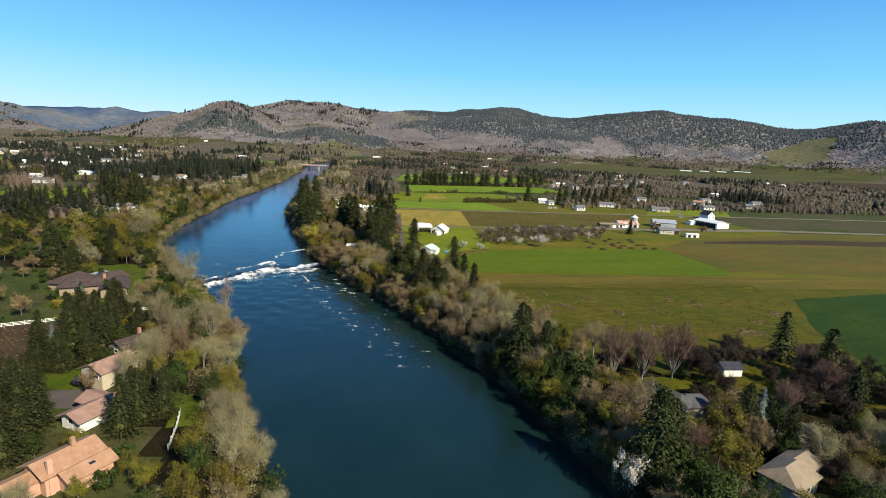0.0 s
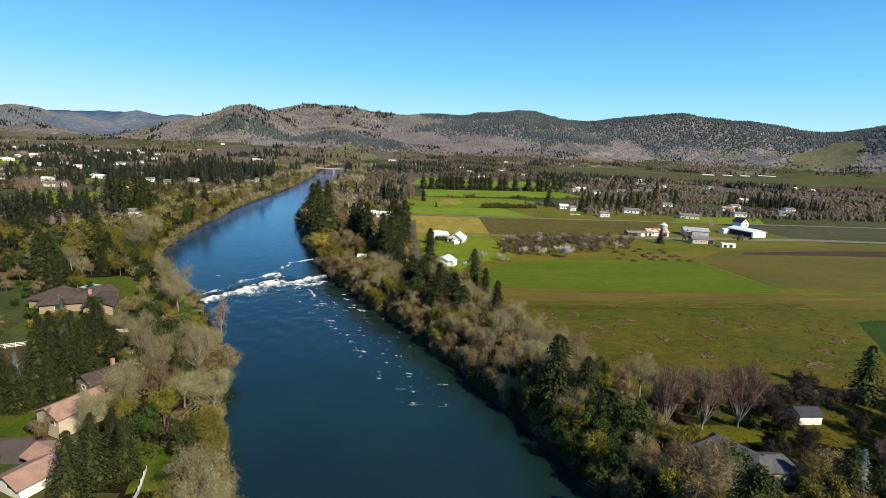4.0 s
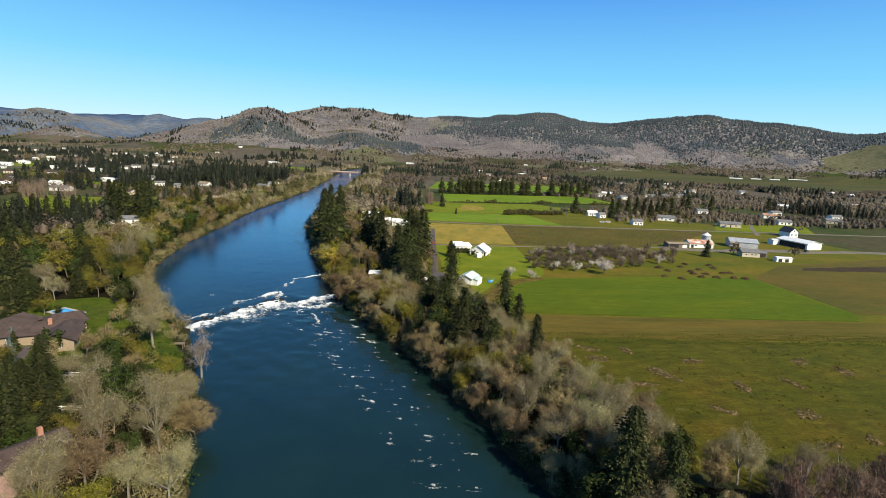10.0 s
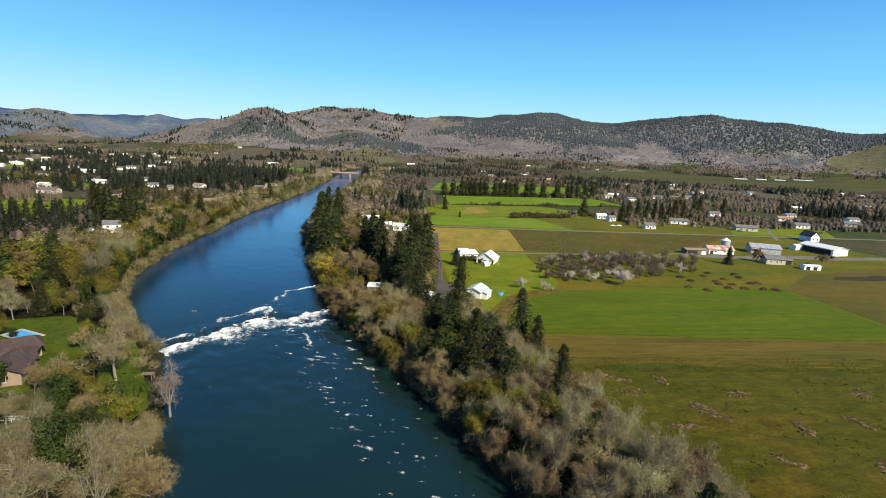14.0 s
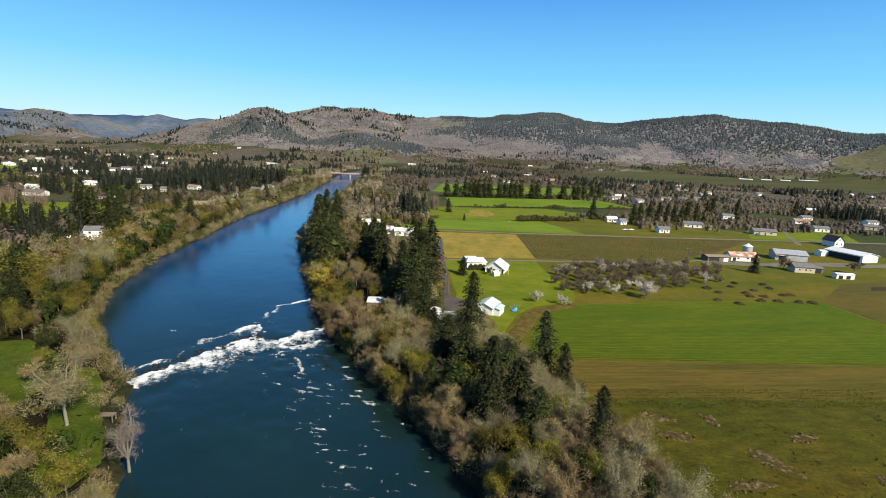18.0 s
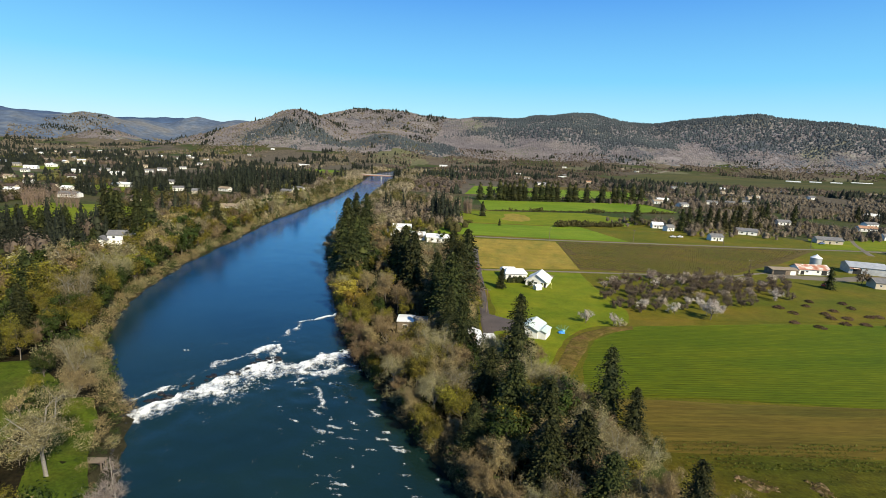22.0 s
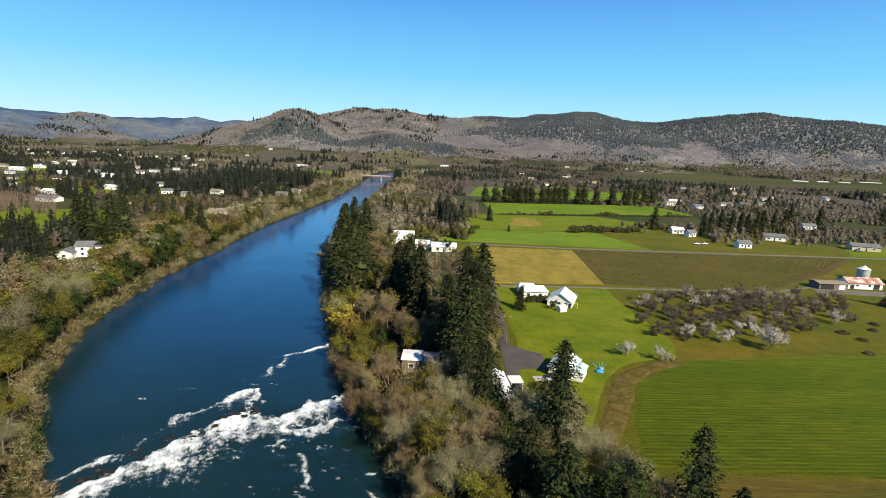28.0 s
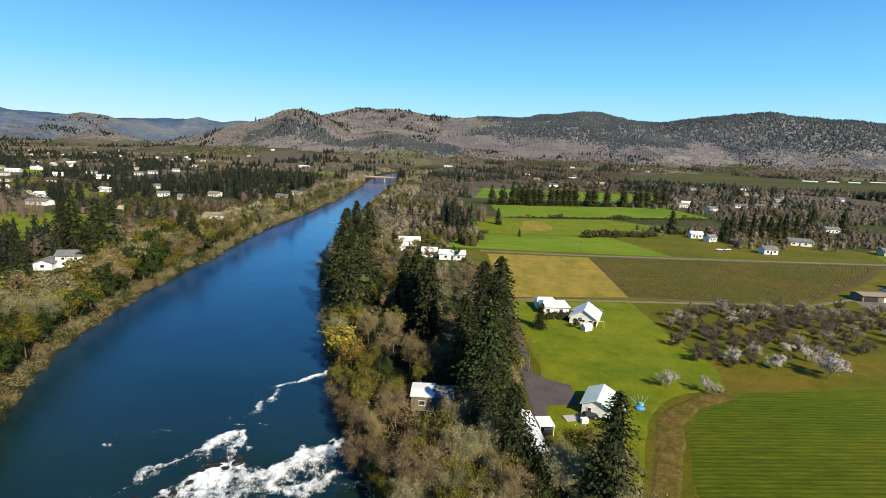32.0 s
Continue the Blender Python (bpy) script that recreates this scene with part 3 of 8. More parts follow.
ln.new(swell, ad.inputs[0])
ad.inputs[1].default_value = 1.5
ln.new(rip, ad.inputs[2])
bp = nd.new("ShaderNodeBump")
bp.inputs["Strength"].default_value, bp.inputs["Distance"].default_value = 0.6, 0.10
ln.new(ad.outputs[0], bp.inputs["Height"])
ln.new(bp.outputs[0], b.inputs["Normal"])
M_WATER = m

wy = np.concatenate([np.arange(-150, 160, 4.0), np.arange(160, 310, 1.5), np.arange(310, 700, 6.0), np.arange(700, 1701, 20)])
wu = np.linspace(0, 1, 61)
WY = np.repeat(wy[:, None], len(wu), 1)
WX = (left_bank(wy) - 6)[:, None] * (1 - wu) + (right_bank(wy) + 6)[:, None] * wu


def ledge(x, y):
    """Distance upstream of the rapids' ledge."""
    return (y - np.interp(x, [-95, -87, -79, -74, -67, -60, -52, -38], [203, 208, 220, 227, 241, 246, 243, 241])) * 0.75


def water_z(x, y):
    s = ledge(x, y)
    near = np.exp(-((s + 5) / 9.0) ** 2)
    tail = np.exp(-((s + 35) / 40.0) ** 2) * 0.35
    n = field_noise(x, y, 3.2, 41, 3) - 0.5
    return WATER_Z + 0.25 * smooth(-2, 4, s) - 0.15 + (near * 1.1 + tail) * n


idx = np.arange(WX.size).reshape(WX.shape)
quads = np.stack([idx[:-1, :-1], idx[:-1, 1:], idx[1:, 1:], idx[1:, :-1]], -1).reshape(-1, 4)
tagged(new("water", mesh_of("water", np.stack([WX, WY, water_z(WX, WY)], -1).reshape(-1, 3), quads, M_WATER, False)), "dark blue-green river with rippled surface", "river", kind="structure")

# white water: ragged sheets of foam over the ledge and in the tail below it
M_FOAM = surface("foam", [(0.35, (0.66, 0.70, 0.71)), (0.65, (0.90, 0.91, 0.91))], 0.8, 3, 0.3, 0.8, 0.8, 0.3)
nd, ln = M_FOAM.node_tree.nodes, M_FOAM.node_tree.links
pos = nd.new("ShaderNodeNewGeometry").outputs["Position"]
cover = nd.new("ShaderNodeSeparateXYZ")
uvn = nd.new("ShaderNodeUVMap")
uvn.uv_map = "cover"
ln.new(uvn.outputs[0], cover.inputs[0])
lace = noise_of(nd, ln, pos, 1.3, 8, (1.5, 0.75, 1, 0.5), 0.8)
sumn = nd.new("ShaderNodeMath")
sumn.operation = "MULTIPLY_ADD"
ln.new(lace, sumn.inputs[0])
sumn.inputs[1].default_value = 2.4
ln.new(cover.outputs[0], sumn.inputs[2])
lr = nd.new("ShaderNodeMapRange")
lr.inputs[1].default_value, lr.inputs[2].default_value = 1.22, 2.05
ln.new(sumn.outputs[0], lr.inputs[0])
ln.new(lr.outputs[0], nd["Principled BSDF"].inputs["Alpha"])


def foam_mesh(name, x0, x1, y0, y1, step, dense):
    """A sheet just over the water; its cover, 0 to 1, says how thick the foam lies."""
    xs, ys = np.arange(x0, x1, step), np.arange(y0, y1, step)
    X, Y = np.meshgrid(xs, ys)
    D = dense(X, Y)
    Z = water_z(X, Y) + 0.03 + D.clip(0, 0.8) * 0.32
    cX, cY = (X[:-1, :-1] + X[1:, 1:]) / 2, (Y[:-1, :-1] + Y[1:, 1:]) / 2
    cD = np.maximum(np.maximum(D[:-1, :-1], D[1:, 1:]), np.maximum(D[:-1, 1:], D[1:, :-1]))
    keep = (cD > -0.32) & (cX > left_bank(cY) + 0.3) & (cX < right_bank(cY) - 0.3)
    i = np.arange(X.size).reshape(X.shape)
    q = np.stack([i[:-1, :-1], i[:-1, 1:], i[1:, 1:], i[1:, :-1]], -1)[keep]
    used, inv = np.unique(q, return_inverse=True)
    inv = inv.reshape(-1, 4)
    me = mesh_of(name, np.stack([X, Y, Z], -1).reshape(-1, 3)[used], inv, M_FOAM, False)
    uv = me.uv_layers.new(name="cover")
    d = D.reshape(-1)[used][inv.ravel()].clip(-0.5, 1)
    uv.data.foreach_set("uv", np.stack([d, d * 0], -1).astype(np.float32).ravel())
    return me


def streaks(x, y, size, seed):
    """Noise drawn out along the current."""
    along, across = 0.5 * x - 0.866 * y, 0.866 * x + 0.5 * y
    n = 0.55 * field_noise(along / 2.6, across, size, seed, 4) + 0.45 * field_noise(x, y, size * 0.6, seed + 7, 3)
    return np.clip((n - 0.5) * 2.6 + 0.5, 0.06, 1.2)


# crests of the rapids: points, spread upstream and downstream (m), strength
CRESTS = [
    ([(-88, 206.5), (-83.5, 209.8), (-82.5, 213), (-81, 216.5), (-79, 220), (-77, 222), (-74, 226), (-73, 231.5), (-70.5, 235), (-67, 240.5), (-64, 244), (-60, 243)], 1.2, 5.5, 1.1),
    ([(-76, 224), (-72.5, 231), (-69, 236), (-65, 241), (-61, 241)], 1.5, 9.0, 1.1),
    ([(-91, 214), (-88.8, 217.7), (-86.4, 221.7), (-83.5, 223.5)], 0.7, 2.2, 0.85),
    ([(-82.5, 228), (-80.7, 233.5)], 0.7, 2.5, 0.8),
    ([(-80, 236), (-78.4, 238.6), (-75.5, 243.3)], 0.8, 2.6, 0.85),
    ([(-75, 247), (-73, 249.8), (-71.7, 253.8), (-67.3, 254.6), (-65, 249)], 1.0, 5.5, 1.0),
    ([(-71, 263), (-68.7, 271.5), (-67.5, 275.6)], 0.8, 2.4, 0.75),
    ([(-69.5, 278), (-65, 283), (-60, 289)], 0.8, 2.2, 1.0),
    ([(-57, 243), (-52, 248.4), (-48.6, 253)], 1.0, 8.0, 1.15),
    ([(-54, 238.5), (-48.5, 238.8), (-42, 243.2)], 1.5, 3.6, 0.85),
    ([(-54, 231.5), (-49.6, 233.8)], 0.6, 2.0, 0.8),
    ([(-47.8, 228.2), (-44.2, 224.4), (-40.8, 220.6)], 1.3, 1.8, 0.95),
]


def from_crest(x, y, pts):
    """Distance from a crest line, positive on the downstream side."""
    best, way = np.full(np.shape(x), 1e9), np.zeros(np.shape(x))
    for (ax, ay), (bx, by) in zip(pts, pts[1:]):
        ux, uy = bx - ax, by - ay
        t = np.clip(((x - ax) * ux + (y - ay) * uy) / (ux * ux + uy * uy), 0, 1)
        d = np.hypot(x - ax - t * ux, y - ay - t * uy)
        near = d < best
        best = np.where(near, d, best)
        way = np.where(near, np.sign((x - ax) * uy - (y - ay) * ux), way)
    return best * np.where(way == 0, 1, way)


def rapids_foam(x, y):
    """Ragged white crests with tongues of foam down the current."""
    wx, wy = (field_noise(x, y, 6, 61, 4) - 0.5) * 8, (field_noise(x, y, 6, 62, 4) - 0.5) * 8
    v = np.full(np.shape(x), -1.0)
    for pts, up, down, strong in CRESTS:
        d = from_crest(x + wx, y + wy, pts)
        fall = 0.6 * np.exp(-(d / down / 0.6) ** 2) + 0.4 * np.exp(-(d / down / 1.5) ** 2)
        v = np.maximum(v, strong * np.where(d > 0, fall, np.exp(-(d / up / 0.8) ** 2)))
    lumps = 0.5 + 0.95 * field_noise(x, y, 3.2, 51, 3)
    return v * lumps * 1.08 - 0.13 - streaks(x, y, 1.5, 44) * 0.74


RIFFLES = [(-30.8, 219.9, 2.5), (-29, 218.5, 1.8), (-39.3, 209.6, 3.0), (-37, 211.5, 2.4), (-25.3, 210.9, 1.5), (-22.2, 205.8, 1.8), (-38.9, 215.6, 1.2), (-32.1, 211.3, 1.2), (-65.4, 259, 1.6), (-70.2, 258.1, 1.0), (-85.8, 253.3, 1.2), (-92.5, 246.3, 1.5), (-31.4, 225.5, 1.0), (-31.8, 204, 2.0), (-24.9, 208.3, 1.9), (-20.8, 204.6, 1.9), (-32, 194.2, 1.6), (-30.6, 191.8, 1.6), (-28.7, 197.6, 1.1), (-20.9, 178.5, 1.3), (-24.3, 184.2, 1.1), (-19.4, 186.3, 1.4), (-23.1, 172.2, 1.5), (-19.9, 173, 1.2), (-14.4, 164.9, 1.8), (-16.4, 165.2, 1.1), (-4.8, 183.2, 1.4), (-5.8, 186.3, 0.9), (-12.1, 195.8, 0.9), (-6.7, 157.4, 0.9), (-9.3, 150.6, 0.7), (-0.6, 170.4, 0.6), (0, 148.4, 0.9), (-1.7, 145, 0.9), (-15.4, 202, 1.1), (-17.3, 192.7, 0.7), (-52, 232, 1.2)]


rr = random.Random(33)
for _ in range(170):
    t = rr.random()
    ry = 238 - 120 * t
    rx = float(right_bank(ry)) - 6 - (30 - 12 * t) * rr.random() ** 0.8
    RIFFLES.append((rx, ry, rr.uniform(0.35, 1.5) * (1.1 - 0.5 * t)))


def riffle_foam(x, y):
    v = -1.0
    wob = (field_noise(x, y, 2.0, 57, 3) - 0.5) * 3.0
    for rx, ry, rr in RIFFLES:
        dx, dy = (x - rx) * 0.9 - 0.35 * (y - ry) + wob, (y - ry) + 0.35 * (x - rx) + 0.7 * wob
        crest = dy - 0.25 * dx * dx / (rr + 0.5)
        v = np.maximum(v, 0.95 * np.exp(-(dx / rr / 1.15) ** 2 - (np.where(crest > 0, crest / 0.35, crest / 0.8) / (0.4 + 0.35 * rr)) ** 2))
    return v - 0.3 - 0.55 * streaks(x, y, 1.4, 47)


tagged(new("white_water", foam_mesh("white_water", -95, -34, 186, 296, 0.4, rapids_foam)), "white foaming rapids over a rock ledge", "rapids", kind="stuff")
tagged(new("riffles", foam_mesh("riffles", -95, 12, 132, 296, 0.4, riffle_foam)), "small white riffles on the river", "rapids", kind="stuff")

# ---- fields, lawns and tracks ----
M_EARTH = surface("trodden_earth", [(0.35, (0.135, 0.085, 0.03)), (0.55, (0.085, 0.07, 0.014)), (0.7, (0.17, 0.11, 0.045))], 0.12, 1.4, 0.4, 0.95, 0.5, 0.2, spec=0.05, mid=(0.3, 0.3, (1, 1, 1)))

def patch(name, pts, material, label, category, lift=0.06, kind="structure", step=3.0, edge=1.8):
    """A field or lawn laid on the ground: a thin sheet with an uneven outline, whose rim dips into the soil."""
    p = np.array(pts, float)
    size = float(np.ptp(p, axis=0).max())
    step = max(step, size / 90)
    ring = []
    for a, c in zip(p, np.roll(p, -1, 0)):
        n = max(2, int(np.hypot(*(c - a)) / step))
        for k in range(n):
            ring.append(a + (c - a) * k / n)
    ring = np.array(ring)
    along = np.roll(ring, -1, 0) - np.roll(ring, 1, 0)
    side = np.stack([-along[:, 1], along[:, 0]], -1) / (np.hypot(along[:, 0], along[:, 1])[:, None] + 1e-9)
    if np.sum(ring[:, 0] * np.roll(ring[:, 1], -1) - np.roll(ring[:, 0], -1) * ring[:, 1]) < 0:
        side = -side
    wave = (field_noise(ring[:, 0], ring[:, 1], 7, 95) - 0.5) * 1.3 * edge
    outer, inner = ring + side * (wave * 0.6 - 0.3 * edge)[:, None], ring + side * (wave * 0.6 + 0.7 * edge)[:, None]
    bm = bmesh.new()
    vo, vi = [bm.verts.new((x, y, 0)) for x, y in outer], [bm.verts.new((x, y, 1)) for x, y in inner]
    for k in range(len(vo)):
        q = (k + 1) % len(vo)
        bm.faces.new([vo[k], vo[q], vi[q], vi[k]])
    top = bm.faces.new(vi)
    bmesh.ops.triangulate(bm, faces=[top])
    z = land(np.array([v.co.x for v in bm.verts]), np.array([v.co.y for v in bm.verts]))
    for v, h in zip(bm.verts, z):
        v.co.z = max(h, -1.2) + (lift * 0.4 + 0.12 if v.co.z > 0.5 else -0.04)
    bmesh.ops.recalc_face_normals(bm, faces=bm.faces[:])
    me = bpy.data.meshes.new(name)
    bm.to_mesh(me)
    bm.free()
    me.materials.append(material)
    return tagged(new(name, me), label, category, kind=kind)


def strip(name, pts, width, material, label, category, lift=0.2):
    p = np.array(pts, float)
    d = np.gradient(p, axis=0)
    n = np.stack([-d[:, 1], d[:, 0]], -1) / np.hypot(d[:, 0], d[:, 1])[:, None]
    a, c = p + n * width / 2, p - n * width / 2
    return patch(name, a.tolist() + c[::-1].tolist(), material, label, category, lift, edge=min(1.0, width * 0.22))


patch("farm_grass", [(34, 205), (60, 140), (260, 90), (420, 260), (300, 420), (262, 520), (150, 620), (-20, 620), (-40, 520), (-30, 440), (-2, 350), (-6, 300), (-4, 262), (2, 235), (18, 215)], M_GRASS, "rough grass between the fields", "field", -0.16)
patch("pasture", [(30, 205), (50, 160), (62, 125), (100, 110), (150, 90), (330, 60), (420, 240), (240, 225), (140, 213)], M_ROUGH, "rough green pasture with bare earth mounds", "field", 0.0)
patch("clover_field", [(172, 201), (150, 160), (140, 118), (240, 70), (330, 60), (420, 235), (235, 217)], M_DARKCROP, "dark green clover field", "field", 0.08)
patch("stubble_strip", [(30, 203), (29, 227), (160, 238), (260, 246), (420, 262), (400, 238), (235, 222), (140, 214)], M_STUBBLE, "brownish stubble strip beside the crop", "field", 0.1)
patch("crop_field", [(22, 228), (25, 246), (29, 257), (33, 267), (41, 276), (52, 285), (100, 297), (164, 308), (173, 250), (168, 239), (100, 232)], M_CROP, "bright green field of young crop in drilled rows", "field", 0.12)
patch("weedy_field", [(173, 250), (164, 308), (200, 345), (330, 400), (520, 420), (500, 270), (260, 247)], M_OLIVE, "olive brown weedy field", "field", 0.1)
patch("tilled_field", [(205, 332), (212, 342), (300, 366), (420, 378), (425, 352), (300, 344)], M_SOIL, "dark tilled field strip", "field", 0.16)
patch("lawn", [(-6, 355), (46, 364), (48, 336), (54, 302), (50, 287), (38, 281.5), (30, 275.5), (24, 266), (20, 254), (14, 238), (4, 242), (0, 262), (1, 292), (-1, 313)], M_LAWN, "bright green mown lawn beside the white barn", "lawn", 0.1)
patch("orchard_grass", [(46, 364), (125, 374), (160, 372), (190, 352), (166, 312), (100, 298), (52, 292)], M_GRASS, "olive grass under the orchard", "field", 0.08)
patch("dry_field", [(-14, 448), (46, 455), (47, 371), (-7, 360)], M_DRY, "dry yellow grass field", "field", 0.1)
patch("maple_lawn", [(56, 113), (66, 111.5), (79, 113), (82, 117), (77, 119.5), (66, 118.5), (57, 117.5)], M_GRASS, "small green lawn under the maples", "lawn", 0.1)
patch("vineyard_soil", [(46, 455), (232, 481), (180, 425), (150, 400), (124, 377), (47, 371)], M_VINESOIL, "brown vineyard soil between vine rows", "field", 0.1)
patch("near_meadow", [(-40, 462), (100, 470), (72, 548), (60, 530), (-30, 520)], M_CROPFAR, "green meadow", "field", 0.1)
patch("middle_meadow", [(-30, 523), (58, 533), (120, 552), (150, 600), (100, 640), (0, 612), (-25, 600)], M_LAWN, "green meadow with a worn brown patch", "field", 0.1)
patch("far_meadow", [(0, 622), (100, 660), (205, 688), (215, 700), (200, 788), (100, 752), (-10, 722)], M_CROPFAR, "bright green meadow before a row of conifers", "field", 0.12)
patch("worn_patch", [(10, 556), (17, 548), (30, 546), (38, 556), (40, 574), (36, 594), (25, 604), (14, 592), (15, 574)], M_DRY, "worn brown patch in the meadow", "field", 0.16)
patch("roadside_field", [(235, 488), (330, 500), (360, 560), (262, 540)], M_LAWN, "green field along the road", "field", 0.1)
M_PLAIN = surface("valley_pasture", [(0.35, (0.05, 0.056, 0.021)), (0.5, (0.066, 0.066, 0.028)), (0.65, (0.058, 0.068, 0.022))], 0.006, 0.12, 0.3, 0.95, 0.4, 0.5, spec=0.05, tint=(0.008, (0.75, 0.85, 0.85), (1.25, 1.1, 1.15), (0.25, 1.2, 1, 0.3)))
patch("far_field", [(300, 1380), (600, 1400), (943, 1420), (1300, 1480), (1800, 1850), (1500, 2060), (1172, 2060), (785, 2060), (560, 1900), (340, 1640)], M_PLAIN, "wide olive green field across the valley", "field", 0.8)
patch("plain_field", [(820, 1120), (1250, 1150), (1700, 1450), (1500, 1560), (1150, 1480)], M_SOIL, "wide brown ploughed plain", "field", 1.2)
patch("green_by_river", [(-345, 420), (-270, 400), (-262, 470), (-300, 510), (-375, 500)], M_LAWN, "green field behind the riverside house", "field", 0.12)
patch("river_lawn", [(-67, 160), (-66, 170), (-72, 180), (-78, 187), (-86, 200), (-93, 208), (-97, 206), (-88, 188), (-80, 176), (-74, 164)], M_GARDEN, "sunlit lawn by the river", "lawn", 0.1)
patch("house_lawn", [(-118, 160), (-98, 160), (-94, 176), (-96, 196), (-104, 212), (-122, 222), (-140, 214), (-126, 196), (-104, 186), (-106, 172), (-116, 168)], M_GARDEN, "garden lawn round the brown house", "lawn", 0.08)
patch("small_lawn", [(-83, 108), (-72, 104), (-68, 110), (-74, 120), (-82, 118)], M_GARDEN, "small mown garden lawn", "lawn", 0.12)
patch("vineyard_plot", [(-125, 140), (-100, 148), (-91, 112), (-112, 100), (-140, 110)], M_SOIL, "brown vineyard plot with staked rows", "field", 0.1)
patch("driveway", [(-84, 97), (-66, 97), (-63, 102), (-70, 106), (-80, 103)], M_ASPHALT, "dark driveway by the houses", "driveway", 0.14)
strip("track", [(-18, 456), (40, 459), (102, 467), (232, 484), (330, 497), (520, 520)], 4.0, M_GRAVEL, "pale farm track along the vineyard", "track")
strip("track", [(-7, 357), (30, 363), (67, 368), (124, 376), (155, 394)], 2.6, M_GRAVEL, "pale farm track by the barn", "track")
strip("lane", [(-9, 420), (-6, 357), (-5, 336), (-4, 315), (-3, 295), (-2, 274), (-1, 262)], 3.6, M_ASPHALT, "worn asphalt lane to the garage", "lane")
patch("parking", [(-3, 288), (9, 282), (10, 270), (-1, 268)], M_ASPHALT, "worn asphalt forecourt", "driveway", 0.24)
strip("lane", [(262, 470), (285, 520), (330, 600), (420, 660)], 4.0, M_GRAVEL, "gravel lane past the farm houses", "lane")
patch("farmyard", [(148, 381), (150, 390), (190, 392), (204, 399), (246, 405), (262, 404), (290, 412), (340, 416), (420, 420), (420, 412), (340, 408), (290, 402), (250, 392), (210, 390), (190, 382), (170, 380)], M_GRAVEL, "gravel farmyard", "yard", 0.14)
patch("earth_track", [(50, 285), (39, 280.5), (31, 274), (25.5, 267), (22.5, 259), (18, 246), (14, 233), (18, 232), (21, 238), (25, 248), (28.5, 257), (31, 265), (39, 274.5), (50, 280)], M_EARTH, "bare earth headland of the crop field", "track", 0.2, step=2.0, edge=1.2)
strip("road", [(-10, 1180), (150, 1230), (330, 1265), (600, 1340), (1000, 1500), (1500, 1850)], 7.0, M_GRAVEL, "far valley road", "road", 0.5)
strip("road", [(560, 1880), (640, 2020), (690, 2100), (770, 2190)], 12.0, M_GRAVEL, "pale road climbing the hillside", "road", 2.5)
strip("drive", [(-104, 150), (-103, 160), (-109, 171), (-112, 176)], 3.0, M_ASPHALT, "curved garden drive", "driveway", 0.2)
patch("river_path", [(-44, 90), (-38, 92), (-42, 102), (-52, 106), (-54, 102), (-46, 99)], M_GARDEN, "grassy path by the river", "lawn", 0.12)
patch("yard", [(86, 84), (96, 88), (100, 96), (94, 98), (86, 92)], M_GRAVEL, "pale gravel yard between trees", "yard", 0.16)
patch("green_plot", [(-470, 620), (-380, 600), (-350, 680), (-440, 720)], M_LAWN, "green field among the trees", "field", 0.2)
patch("green_plot", [(-420, 1120), (-330, 1090), (-300, 1200), (-400, 1260)], M_CROPFAR, "green field by the river woods", "field", 0.3)
patch("green_plot", [(-760, 860), (-620, 830), (-560, 900), (-700, 960)], M_LAWN, "green field among houses", "field", 0.3)
patch("green_plot", [(60, 880), (240, 920), (260, 1060), (90, 1040)], M_OLIVE, "green pasture with scattered trees", "field", 0.3)
patch("green_plot", [(760, 1700), (960, 1720), (1020, 1800), (800, 1790)], M_OLIVE, "green field at the foot of the hills", "field", 1.5)
patch("green_plot", [(-30, 800), (230, 830), (240, 985), (-20, 965)], M_CROPFAR, "pale green pasture behind the windbreak", "field", 0.3)

# ---- trees ----
def leaf_tris(rng, centres, size, flat=0.0, along=None, out=None, loose=0.42):
    """A bent pair of small triangles, one leaf clump, at each centre. out: the way that the clumps face, more or less."""
    n = len(centres)
    if out is not None:
        nrm = out + rng.normal(0, loose, (n, 3)) + [0, 0, 0.15]
        nrm /= np.linalg.norm(nrm, axis=1)[:, None] + 1e-9
        a = np.cross(nrm, rng.normal(size=(n, 3)))
        a /= np.linalg.norm(a, axis=1)[:, None] + 1e-9
        b = np.cross(nrm, a)
    else:
        a = rng.normal(size=(n, 3))
        a[:, 2] *= 1 - flat
        a /= np.linalg.norm(a, axis=1)[:, None] + 1e-9
        if along is not None:
            a = a * 0.5 + along
            a /= np.linalg.norm(a, axis=1)[:, None] + 1e-9
        b = np.cross(a, rng.normal(size=(n, 3)))
        b /= np.linalg.norm(b, axis=1)[:, None] + 1e-9
        if flat:
            b[:, 2] *= 1 - flat
    s = (size * rng.uniform(0.6, 1.4, n))[:, None]
    c = np.cross(a, b)
    v = np.stack([centres - a * s * 0.6, centres + b * s * 0.45 + c * s * 0.15, centres + a * s * 0.6, centres - b * s * 0.45 + c * s * 0.15], 1).reshape(-1, 3)
    i = np.arange(n)[:, None] * 4
    return v, np.concatenate([i + [0, 1, 2], i + [0, 2, 3]], 0)


